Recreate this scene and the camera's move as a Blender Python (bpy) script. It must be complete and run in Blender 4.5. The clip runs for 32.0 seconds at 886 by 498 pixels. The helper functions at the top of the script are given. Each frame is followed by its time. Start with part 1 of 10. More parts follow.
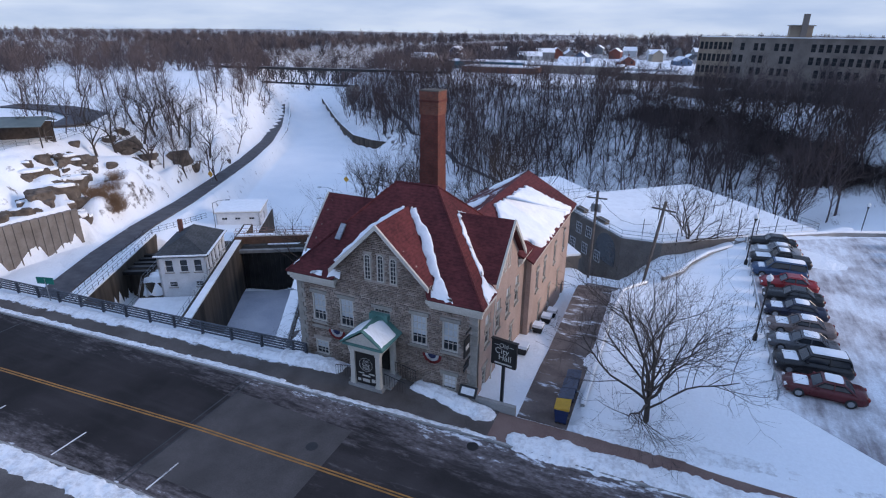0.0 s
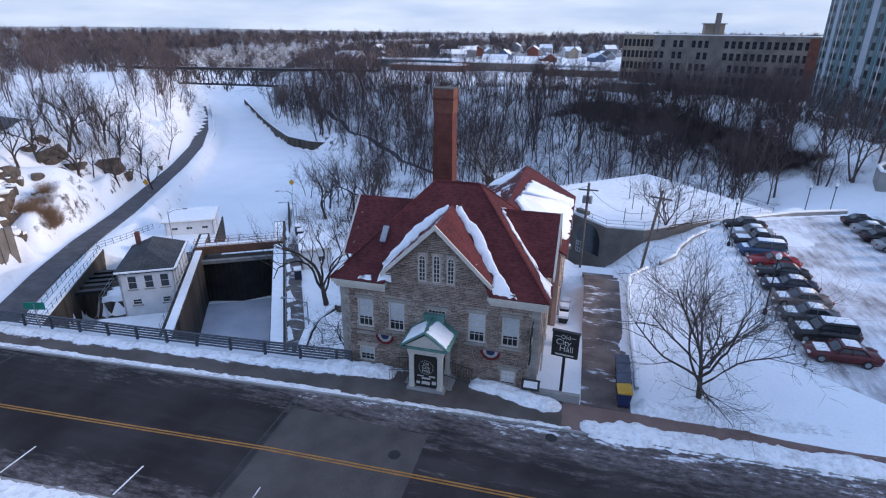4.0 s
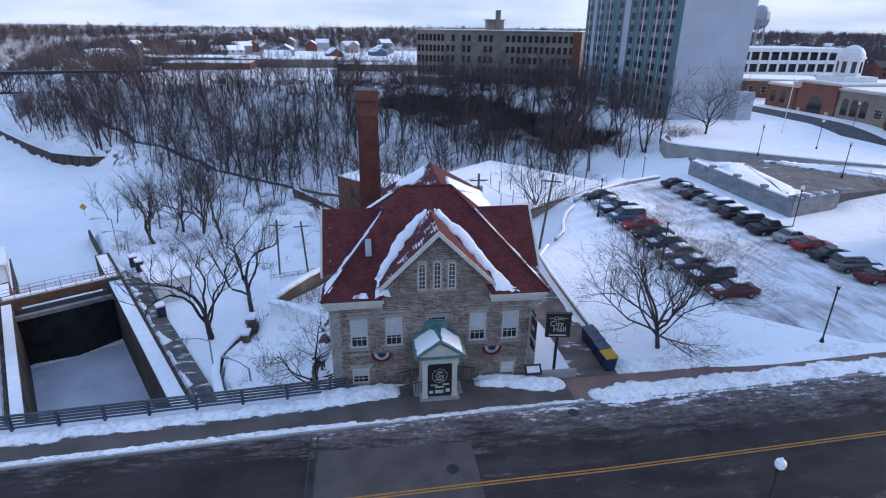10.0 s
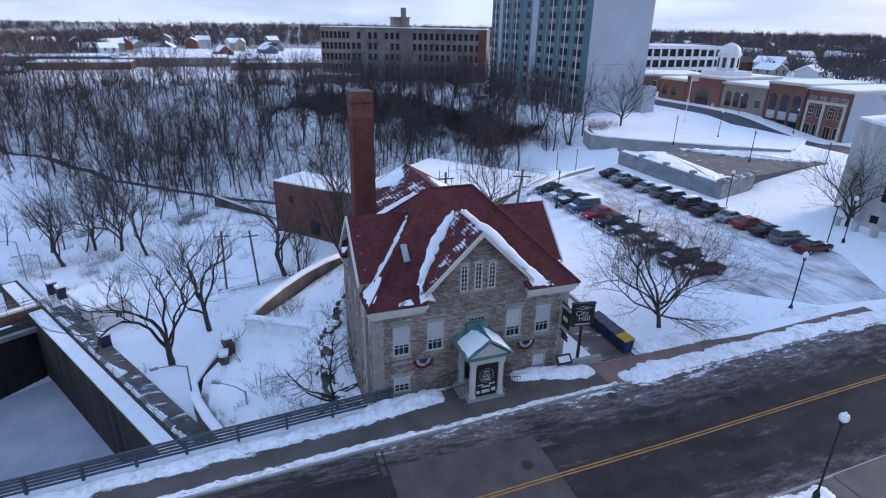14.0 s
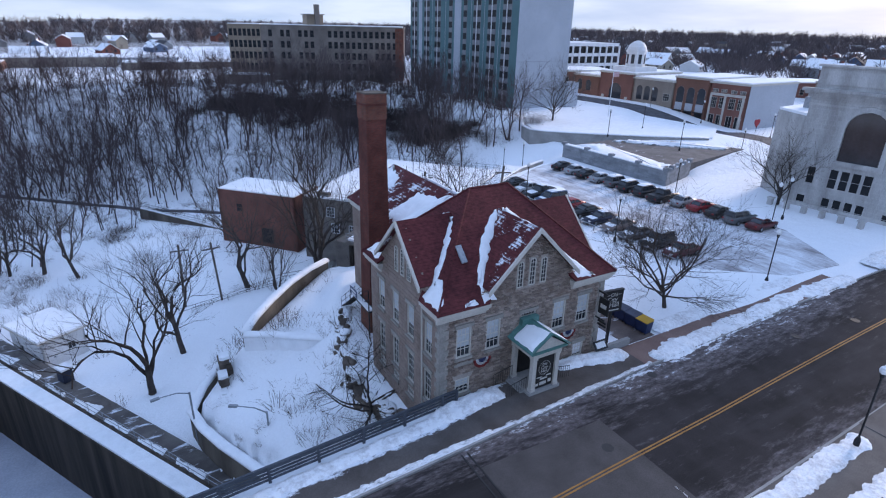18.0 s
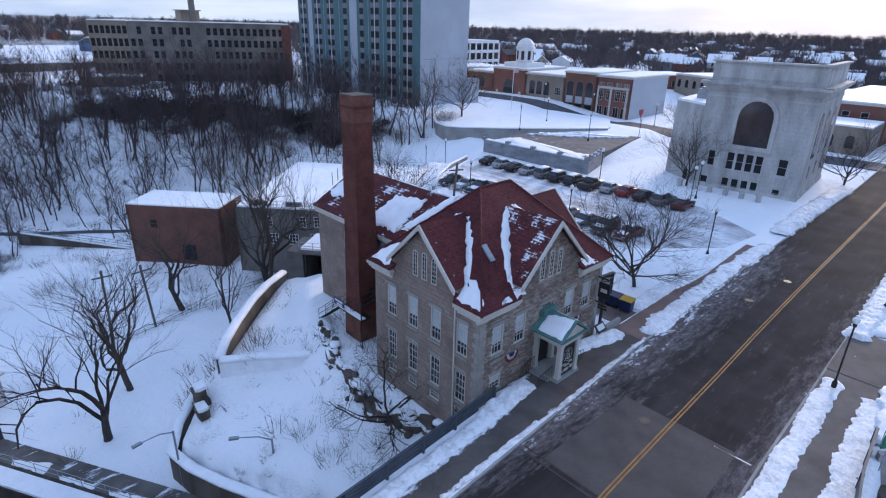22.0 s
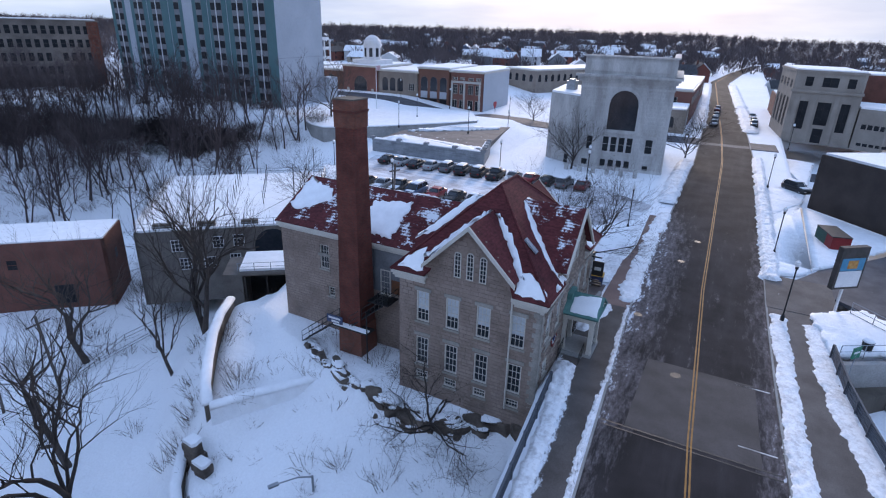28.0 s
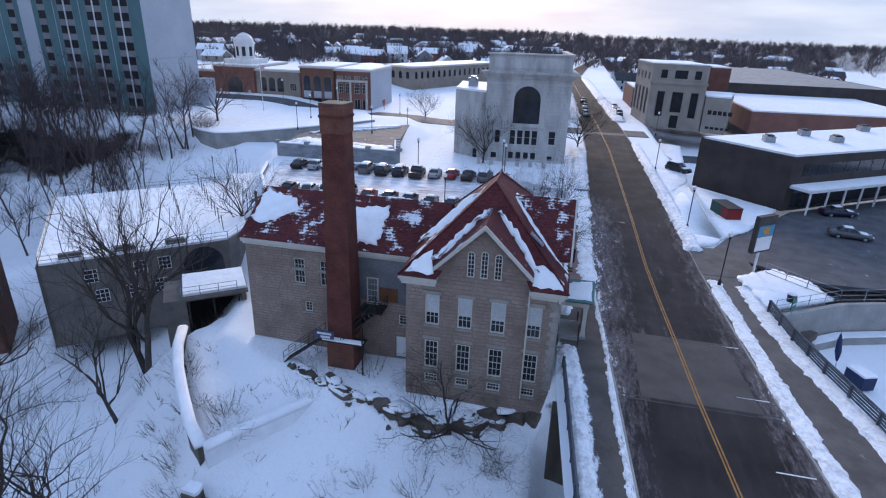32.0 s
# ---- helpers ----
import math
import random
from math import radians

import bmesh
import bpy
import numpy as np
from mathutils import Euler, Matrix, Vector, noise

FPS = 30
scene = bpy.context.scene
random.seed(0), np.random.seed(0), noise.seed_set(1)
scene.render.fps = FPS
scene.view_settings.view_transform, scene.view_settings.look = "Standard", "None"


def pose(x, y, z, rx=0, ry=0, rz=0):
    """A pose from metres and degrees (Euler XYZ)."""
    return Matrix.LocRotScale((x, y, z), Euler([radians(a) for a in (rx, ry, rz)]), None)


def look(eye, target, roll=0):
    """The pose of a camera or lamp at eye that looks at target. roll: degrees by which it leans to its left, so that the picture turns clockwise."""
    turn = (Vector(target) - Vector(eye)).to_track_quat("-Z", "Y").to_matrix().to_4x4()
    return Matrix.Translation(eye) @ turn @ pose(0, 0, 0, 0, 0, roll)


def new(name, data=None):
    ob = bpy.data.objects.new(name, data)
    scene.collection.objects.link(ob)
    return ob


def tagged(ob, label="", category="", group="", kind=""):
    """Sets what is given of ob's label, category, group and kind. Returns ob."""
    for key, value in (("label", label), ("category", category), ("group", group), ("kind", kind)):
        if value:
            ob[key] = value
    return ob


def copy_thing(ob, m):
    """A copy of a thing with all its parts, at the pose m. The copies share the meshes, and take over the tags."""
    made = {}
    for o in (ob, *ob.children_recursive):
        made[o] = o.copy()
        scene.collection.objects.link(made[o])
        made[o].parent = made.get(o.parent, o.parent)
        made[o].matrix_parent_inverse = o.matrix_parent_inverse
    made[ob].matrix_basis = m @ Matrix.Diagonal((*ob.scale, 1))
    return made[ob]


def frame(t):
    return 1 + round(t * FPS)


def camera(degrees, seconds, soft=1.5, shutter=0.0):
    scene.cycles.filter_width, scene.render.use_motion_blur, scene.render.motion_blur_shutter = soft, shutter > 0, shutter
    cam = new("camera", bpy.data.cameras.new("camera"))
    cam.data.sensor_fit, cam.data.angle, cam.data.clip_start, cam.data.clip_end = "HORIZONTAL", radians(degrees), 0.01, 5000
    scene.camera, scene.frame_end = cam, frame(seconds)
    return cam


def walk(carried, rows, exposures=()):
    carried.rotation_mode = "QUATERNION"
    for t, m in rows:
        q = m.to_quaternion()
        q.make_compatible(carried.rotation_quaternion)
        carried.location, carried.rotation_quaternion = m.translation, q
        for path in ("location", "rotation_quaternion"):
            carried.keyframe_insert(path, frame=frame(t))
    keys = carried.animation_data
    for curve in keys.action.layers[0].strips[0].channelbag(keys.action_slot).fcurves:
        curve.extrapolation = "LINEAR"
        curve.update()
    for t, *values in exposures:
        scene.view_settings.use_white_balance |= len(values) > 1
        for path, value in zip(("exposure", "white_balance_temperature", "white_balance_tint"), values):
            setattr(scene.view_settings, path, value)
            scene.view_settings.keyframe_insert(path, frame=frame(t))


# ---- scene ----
cam = camera(77.5, 32.0, soft=1.15)
METRES, EYE, TILT, LEAN, TURN = 74.0, 22.85, 0.0, 0.0, 23.2
ROWS = [
    (0.0, 0.0, 0.0, 0.0, 0.25, -21.63, -0.62),
    (0.5, -0.0147, 0.0001, -0.0003, -0.64, -21.64, -0.65),
    (1.0, -0.0297, 0.0006, -0.0008, -1.62, -21.64, -0.66),
    (1.5, -0.0442, 0.0016, -0.0011, -2.82, -21.66, -0.59),
    (2.0, -0.0588, 0.0025, -0.0014, -3.65, -21.66, -0.6),
    (2.5, -0.0731, 0.0036, -0.0018, -4.13, -21.67, -0.61),
    (4.5, -0.1305, 0.0121, -0.0016, -10.58, -21.73, -0.59),
    (5.0, -0.1445, 0.0154, -0.0011, -12.91, -21.75, -0.59),
    (5.5, -0.159, 0.0194, -0.0007, -14.79, -21.76, -0.65),
    (6.0, -0.1727, 0.024, -0.0004, -16.55, -21.79, -0.63),
    (6.5, -0.1859, 0.0294, -0.0002, -18.3, -21.84, -0.61),
    (7.0, -0.1993, 0.0349, -0.0001, -20.06, -21.87, -0.59),
    (7.5, -0.2133, 0.0412, 0.0001, -21.94, -21.9, -0.58),
    (8.0, -0.2266, 0.0474, 0.0007, -23.7, -21.94, -0.61),
    (8.5, -0.2395, 0.0542, 0.0009, -25.45, -21.95, -0.63),
    (9.0, -0.2525, 0.0612, 0.0015, -27.25, -21.98, -0.64),
    (9.5, -0.2655, 0.0686, 0.0016, -29.21, -21.98, -0.71),
    (10.0, -0.2779, 0.0763, 0.0024, -31.18, -22.0, -0.7),
    (10.5, -0.2905, 0.0848, 0.0023, -33.09, -21.98, -0.77),
    (11.0, -0.3027, 0.0933, 0.0028, -35.0, -22.0, -0.79),
    (11.5, -0.3146, 0.1025, 0.0032, -36.92, -22.02, -0.82),
    (12.0, -0.327, 0.1118, 0.0032, -38.79, -22.01, -0.85),
    (12.5, -0.339, 0.1216, 0.0033, -39.99, -22.04, -0.89),
    (13.0, -0.3508, 0.1314, 0.0035, -40.83, -22.06, -0.92),
    (13.5, -0.3627, 0.1417, 0.0034, -41.65, -22.08, -0.97),
    (15.5, -0.4098, 0.1873, 0.0024, -46.13, -22.13, -1.21),
    (16.0, -0.4212, 0.1992, 0.0029, -47.41, -22.13, -1.23),
    (16.5, -0.4323, 0.2116, 0.0032, -48.86, -22.14, -1.23),
    (17.0, -0.4429, 0.224, 0.0036, -50.35, -22.16, -1.21),
    (17.5, -0.4531, 0.2365, 0.0035, -51.8, -22.15, -1.22),
    (18.0, -0.4628, 0.249, 0.0036, -53.24, -22.15, -1.27),
    (18.5, -0.4714, 0.2616, 0.0032, -54.96, -22.15, -1.3),
    (19.0, -0.4801, 0.2747, 0.0031, -56.74, -22.15, -1.36),
    (19.5, -0.4883, 0.288, 0.003, -58.4, -22.15, -1.39),
    (20.0, -0.4958, 0.3016, 0.0032, -60.08, -22.14, -1.38),
    (20.5, -0.5032, 0.3157, 0.0036, -61.77, -22.13, -1.41),
    (21.0, -0.5101, 0.3296, 0.004, -63.35, -22.16, -1.37),
    (21.5, -0.5175, 0.344, 0.0038, -64.76, -22.13, -1.43),
    (22.0, -0.5241, 0.3584, 0.0038, -66.36, -22.13, -1.45),
    (22.5, -0.5302, 0.373, 0.0036, -68.1, -22.12, -1.47),
    (23.0, -0.5361, 0.3879, 0.0035, -69.8, -22.12, -1.48),
    (23.5, -0.5414, 0.403, 0.0034, -71.46, -22.12, -1.49),
    (24.0, -0.5458, 0.4176, 0.0035, -72.95, -22.12, -1.49),
    (24.5, -0.5503, 0.433, 0.0034, -74.33, -22.13, -1.49),
    (25.0, -0.5544, 0.448, 0.0032, -75.55, -22.12, -1.54),
    (25.5, -0.5583, 0.464, 0.0029, -76.99, -22.1, -1.55),
    (27.5, -0.569, 0.5294, 0.0028, -83.91, -22.01, -1.59),
    (28.0, -0.5702, 0.5464, 0.0029, -85.65, -21.98, -1.61),
    (28.5, -0.571, 0.5633, 0.0032, -87.44, -21.96, -1.63),
    (29.0, -0.5713, 0.5803, 0.0034, -89.26, -21.95, -1.66),
    (29.5, -0.571, 0.597, 0.0039, -91.14, -21.95, -1.66),
    (30.0, -0.5704, 0.6136, 0.0042, -93.02, -21.93, -1.68),
    (30.5, -0.5692, 0.6297, 0.0042, -94.91, -21.9, -1.68),
    (31.0, -0.5674, 0.646, 0.0038, -96.8, -21.89, -1.71),
    (31.5, -0.5651, 0.6622, 0.0037, -98.6, -21.87, -1.72),
    (32.0, -0.5621, 0.6786, 0.0033, -100.42, -21.86, -1.75),
]
walk(cam, [(t, pose(0, 0, EYE, TILT, LEAN, TURN) @ pose(METRES * x, METRES * y, METRES * z, 90 + pitch, roll, yaw)) for t, x, y, z, yaw, pitch, roll in ROWS], exposures=[(0.0, -0.2), (2.5, -0.12), (5.0, 0.02), (16.0, 0.05), (24.0, 0.0), (32.0, -0.06)])

# ---- world and sun: overcast late afternoon in winter, a pale warm glow in the east ----
SUN_EL, SUN_AZ = radians(16), radians(80)   # azimuth counted from +y towards +x
world = bpy.data.worlds.new("sky")
scene.world = world
world.use_nodes = True
wn, wl = world.node_tree.nodes, world.node_tree.links
wn.clear()
w_out = wn.new("ShaderNodeOutputWorld")
w_bg = wn.new("ShaderNodeBackground")
w_sky = wn.new("ShaderNodeTexSky")
w_sky.sky_type, w_sky.sun_disc = "NISHITA", False
w_sky.sun_elevation, w_sky.sun_rotation = SUN_EL, SUN_AZ
w_sky.air_density, w_sky.dust_density, w_sky.ozone_density = 1.4, 2.0, 1.5
w_co = wn.new("ShaderNodeTexCoord")
w_map = wn.new("ShaderNodeMapping")
w_map.inputs["Scale"].default_value = (1.6, 1.6, 9.0)
w_noise = wn.new("ShaderNodeTexNoise")
w_noise.inputs["Scale"].default_value, w_noise.inputs["Detail"].default_value = 2.4, 6.0
w_ramp = wn.new("ShaderNodeValToRGB")
w_ramp.color_ramp.elements[0].position, w_ramp.color_ramp.elements[1].position = 0.36, 0.68
w_ramp.color_ramp.elements[0].color = (3.7, 5.4, 9.4, 1)
w_ramp.color_ramp.elements[1].color = (4.9, 6.8, 11.3, 1)
w_sep = wn.new("ShaderNodeSeparateXYZ")
w_low = wn.new("ShaderNodeValToRGB")
w_low.color_ramp.elements[0].position, w_low.color_ramp.elements[1].position = 0.0, 0.30
w_low.color_ramp.elements[0].color, w_low.color_ramp.elements[1].color = (1, 1, 1, 1), (0, 0, 0, 1)
w_pale = wn.new("ShaderNodeValToRGB")
w_pale.color_ramp.elements[0].position, w_pale.color_ramp.elements[1].position = 0.36, 0.62
w_pale.color_ramp.elements[0].color, w_pale.color_ramp.elements[1].color = (4.6, 5.9, 8.5, 1), (7.0, 8.0, 9.9, 1)
w_cloud = wn.new("ShaderNodeMixRGB")
w_mix = wn.new("ShaderNodeMixRGB")
w_mix.inputs[0].default_value = 0.9
wl.new(w_co.outputs["Generated"], w_map.inputs[0])
wl.new(w_map.outputs[0], w_noise.inputs["Vector"])
wl.new(w_noise.outputs[0], w_ramp.inputs[0])
wl.new(w_sky.outputs[0], w_mix.inputs[1])
wl.new(w_co.outputs["Generated"], w_sep.inputs[0])
wl.new(w_sep.outputs[2], w_low.inputs[0])
wl.new(w_noise.outputs[0], w_pale.inputs[0])
wl.new(w_low.outputs[0], w_cloud.inputs[0])
wl.new(w_ramp.outputs[0], w_cloud.inputs[1])
wl.new(w_pale.outputs[0], w_cloud.inputs[2])
wl.new(w_cloud.outputs[0], w_mix.inputs[2])
wl.new(w_mix.outputs[0], w_bg.inputs[0])
w_bg.inputs[1].default_value = 0.118
wl.new(w_bg.outputs[0], w_out.inputs[0])

sun_data = bpy.data.lights.new("sun", "SUN")
sun_data.energy, sun_data.angle, sun_data.color = 2.9, radians(18), (1.0, 0.84, 0.76)
sun = new("sun", sun_data)
sun_dir = Vector((math.sin(SUN_AZ) * math.cos(SUN_EL), math.cos(SUN_AZ) * math.cos(SUN_EL), math.sin(SUN_EL)))
sun.matrix_basis = look(sun_dir * 100, (0, 0, 0))

# ---- materials ----
def noise_tex(nt, vec, scale, detail=4.0, rough=0.55):
    n = nt.nodes.new("ShaderNodeTexNoise")
    n.inputs["Scale"].default_value, n.inputs["Detail"].default_value, n.inputs["Roughness"].default_value = scale, detail, rough
    if vec is not None:
        nt.links.new(vec, n.inputs["Vector"])
    return n.outputs[0]


def ramp(nt, fac, stops):
    r = nt.nodes.new("ShaderNodeValToRGB")
    e = r.color_ramp.elements
    while len(e) < len(stops):
        e.new(0.5)
    for el, (p, c) in zip(e, stops):
        el.position = p
        el.color = (*c, 1) if len(c) == 3 else c
    nt.links.new(fac, r.inputs[0])
    return r.outputs[0]


def grey(a):
    return (a, a, a)


def mixc(nt, fac, a, b, mode="MIX"):
    m = nt.nodes.new("ShaderNodeMixRGB")
    m.blend_type = mode
    for sock, v in ((m.inputs[0], fac), (m.inputs[1], a), (m.inputs[2], b)):
        if isinstance(v, (int, float)):
            sock.default_value = v
        elif isinstance(v, tuple):
            sock.default_value = (*v, 1)
        else:
            nt.links.new(v, sock)
    return m.outputs[0]


def mth(nt, op, a, b=0.0, clamp=False):
    m = nt.nodes.new("ShaderNodeMath")
    m.operation, m.use_clamp = op, clamp
    for sock, v in ((m.inputs[0], a), (m.inputs[1], b)):
        if isinstance(v, (int, float)):
            sock.default_value = v
        else:
            nt.links.new(v, sock)
    return m.outputs[0]


def base_mat(name, rough=0.8, metal=0.0, spec=0.3):
    m = bpy.data.materials.new(name)
    m.use_nodes = True
    nt = m.node_tree
    b = nt.nodes["Principled BSDF"]
    b.inputs["Roughness"].default_value, b.inputs["Metallic"].default_value = rough, metal
    b.inputs["Specular IOR Level"].default_value = spec
    return m, nt, b


def world_pos(nt, scale=(1, 1, 1)):
    g = nt.nodes.new("ShaderNodeNewGeometry")
    mp = nt.nodes.new("ShaderNodeMapping")
    mp.inputs["Scale"].default_value = scale
    nt.links.new(g.outputs["Position"], mp.inputs[0])
    return mp.outputs[0]


def obj_pos(nt, scale=(1, 1, 1)):
    g = nt.nodes.new("ShaderNodeTexCoord")
    mp = nt.nodes.new("ShaderNodeMapping")
    mp.inputs["Scale"].default_value = scale
    nt.links.new(g.outputs["Object"], mp.inputs[0])
    return mp.outputs[0]


def bump(nt, b, height, strength=0.4, dist=0.05):
    n = nt.nodes.new("ShaderNodeBump")
    n.inputs["Strength"].default_value, n.inputs["Distance"].default_value = strength, dist
    nt.links.new(height, n.inputs["Height"])
    nt.links.new(n.outputs[0], b.inputs["Normal"])


def surf(name, c1, c2, scale=1.5, fine=14.0, rough=0.8, metal=0.0, spec=0.3, relief=0.25, rnd=0.0, island=0.0, stretch=(1, 1, 1)):
    """Two scales of variation: patches between c1 and c2, fine grain over them, and relief; rnd: lightness by object, island: by loose piece."""
    m, nt, b = base_mat(name, rough, metal, spec)
    v = world_pos(nt, stretch)
    big = noise_tex(nt, v, scale)
    small = noise_tex(nt, v, fine, 5.0, 0.65)
    col = ramp(nt, big, [(0.32, c1), (0.68, c2)])
    shade = ramp(nt, small, [(0.25, grey(0.78)), (0.75, grey(1.15))])
    col = mixc(nt, 1.0, col, shade, "MULTIPLY")
    if rnd:
        oi = nt.nodes.new("ShaderNodeObjectInfo")
        col = mixc(nt, 1.0, col, ramp(nt, oi.outputs["Random"], [(0, grey(1 - rnd)), (1, grey(1 + rnd))]), "MULTIPLY")
    if island:
        g = nt.nodes.new("ShaderNodeNewGeometry")
        col = mixc(nt, 1.0, col, ramp(nt, g.outputs["Random Per Island"], [(0, grey(1 - island)), (0.5, (1 - island * .1, 1 - island * .25, 1 - island * .35)), (1, grey(1 + island))]), "MULTIPLY")
    nt.links.new(col, b.inputs["Base Color"])
    r = ramp(nt, small, [(0.2, grey(max(0.02, rough - 0.12))), (0.8, grey(min(1, rough + 0.1)))])
    nt.links.new(r, b.inputs["Roughness"])
    if relief:
        bump(nt, b, small, relief, 0.03)
    return m


def snow_mat(name="snow", dirty=0.0):
    m, nt, b = base_mat(name, 0.7, 0.0, 0.25)
    v = world_pos(nt)
    big, mid, fine = noise_tex(nt, v, 0.12), noise_tex(nt, v, 1.1, 6.0, 0.6), noise_tex(nt, v, 9.0, 5.0, 0.65)
    col = ramp(nt, big, [(0.3, (0.85, 0.868, 0.89)), (0.7, (0.92, 0.928, 0.94))])
    col = mixc(nt, 1.0, col, ramp(nt, mid, [(0.3, grey(0.92)), (0.62, grey(1.02))]), "MULTIPLY")
    if dirty:
        k = mth(nt, "ADD", mth(nt, "MULTIPLY", mid, 0.6), mth(nt, "MULTIPLY", noise_tex(nt, v, 3.5, 7, 0.7), 0.6))
        col = mixc(nt, ramp(nt, k, [(0.60 - dirty * .08, grey(0)), (0.74, grey(0.55))]), col, (0.30, 0.275, 0.27))
    nt.links.new(col, b.inputs["Base Color"])
    h = mth(nt, "ADD", mth(nt, "MULTIPLY", mid, 1.0), mth(nt, "MULTIPLY", fine, 0.22))
    bump(nt, b, h, 0.45, 0.35)
    return m


SNOW = snow_mat()
BANKSNOW = snow_mat("ploughed_snow", 0.7)


def ground_mat():
    """Snow with dead grass, leaf litter and bare soil showing on steep and wooded ground."""
    m, nt, b = base_mat("snowy_ground", 0.8, 0.0, 0.2)
    v = world_pos(nt)
    g = nt.nodes.new("ShaderNodeNewGeometry")
    sep = nt.nodes.new("ShaderNodeSeparateXYZ")
    nt.links.new(g.outputs["Normal"], sep.inputs[0])
    big, mid, fine = noise_tex(nt, v, 0.1), noise_tex(nt, v, 0.55, 7.0, 0.62), noise_tex(nt, v, 6.0, 6.0, 0.65)
    snow = ramp(nt, big, [(0.3, (0.85, 0.87, 0.895)), (0.7, (0.92, 0.928, 0.94))])
    snow = mixc(nt, 1.0, snow, ramp(nt, fine, [(0.25, grey(0.93)), (0.7, grey(1.03))]), "MULTIPLY")
    soil = ramp(nt, fine, [(0.3, (0.05, 0.04, 0.035)), (0.7, (0.16, 0.13, 0.11))])
    steep = mth(nt, "SUBTRACT", 1.0, sep.outputs[2])
    lim = mth(nt, "ADD", mth(nt, "MULTIPLY", steep, 0.38), mth(nt, "MULTIPLY", mid, 0.9))
    att = nt.nodes.new("ShaderNodeAttribute")
    att.attribute_name = "litter"
    lim = mth(nt, "ADD", lim, mth(nt, "MULTIPLY", att.outputs["Fac"], 0.23))
    mask = ramp(nt, lim, [(0.72, grey(0)), (0.84, grey(1))])
    nt.links.new(mixc(nt, mask, snow, soil), b.inputs["Base Color"])
    h = mth(nt, "ADD", mth(nt, "ADD", mid, mth(nt, "MULTIPLY", noise_tex(nt, v, 2.3, 5, 0.6), 0.35)), mth(nt, "MULTIPLY", fine, 0.15))
    bump(nt, b, h, 0.6, 0.5)
    return m


GROUND = ground_mat()


def road_mat():
    """Old asphalt, dry wheel tracks, salt bloom, slush streaks that run along the street and thicken towards the kerbs."""
    m, nt, b = base_mat("street_asphalt", 0.85, 0.0, 0.1)
    v = world_pos(nt)
    vs = world_pos(nt, (0.10, 1.0, 1.0))
    vm = world_pos(nt, (0.24, 1.0, 1.0))
    g = nt.nodes.new("ShaderNodeNewGeometry")
    sep = nt.nodes.new("ShaderNodeSeparateXYZ")
    nt.links.new(g.outputs["Position"], sep.inputs[0])
    patch, fine, streak, slush = noise_tex(nt, v, 0.25, 3), noise_tex(nt, v, 18, 5), noise_tex(nt, vs, 0.9, 6, 0.6), noise_tex(nt, vm, 1.7, 10, 0.76)
    asp = ramp(nt, patch, [(0.35, (0.025, 0.023, 0.0235)), (0.65, (0.045, 0.040, 0.0415))])
    asp = mixc(nt, 1.0, asp, ramp(nt, fine, [(0.3, grey(0.8)), (0.7, grey(1.25))]), "MULTIPLY")
    deck = mth(nt, "MULTIPLY", mth(nt, "SUBTRACT", -24.9, sep.outputs[0]), 20.0, True)
    asp = mixc(nt, mth(nt, "MULTIPLY", deck, 0.22), asp, (0.014, 0.013, 0.014))
    salt = ramp(nt, streak, [(0.48, grey(0)), (0.78, grey(0.16))])
    asp = mixc(nt, salt, asp, (0.135, 0.125, 0.128))
    # slush lies thick along the north kerb and thin along the south one
    north = ramp(nt, mth(nt, "DIVIDE", mth(nt, "SUBTRACT", sep.outputs[1], 20.4), 5.0), [(0.15, grey(0)), (0.6, grey(0.18)), (1.0, grey(0.33))])
    south = ramp(nt, mth(nt, "DIVIDE", mth(nt, "SUBTRACT", 17.2, sep.outputs[1]), 3.2), [(0.2, grey(0)), (1.0, grey(0.27))])
    out = mth(nt, "SUBTRACT", 1.0, mth(nt, "MULTIPLY", mth(nt, "SUBTRACT", sep.outputs[0], 14.0), 0.05, True), True)
    k = mth(nt, "ADD", slush, mth(nt, "MULTIPLY", mth(nt, "ADD", north, south), out))
    k = mth(nt, "ADD", k, mth(nt, "MULTIPLY", mth(nt, "SUBTRACT", out, 1.0), 0.12))
    k = mth(nt, "SUBTRACT", k, mth(nt, "MULTIPLY", deck, 0.05))
    dirty = ramp(nt, k, [(0.57, grey(0)), (0.78, grey(0.75))])
    clump = noise_tex(nt, world_pos(nt, (0.5, 1.0, 1.0)), 4.5, 8, 0.72)
    asp = mixc(nt, dirty, asp, ramp(nt, clump, [(0.36, (0.075, 0.064, 0.063)), (0.5, (0.17, 0.148, 0.15)), (0.68, (0.27, 0.25, 0.258))]))
    white = ramp(nt, mth(nt, "ADD", k, mth(nt, "MULTIPLY", mth(nt, "SUBTRACT", clump, 0.5), 0.5)), [(0.83, grey(0)), (0.92, grey(0.9))])
    nt.links.new(mixc(nt, white, asp, (0.7, 0.73, 0.78)), b.inputs["Base Color"])
    nt.links.new(ramp(nt, fine, [(0.3, grey(0.8)), (0.7, grey(0.95))]), b.inputs["Roughness"])
    bump(nt, b, mth(nt, "ADD", slush, mth(nt, "MULTIPLY", fine, 0.3)), 0.35, 0.05)
    return m


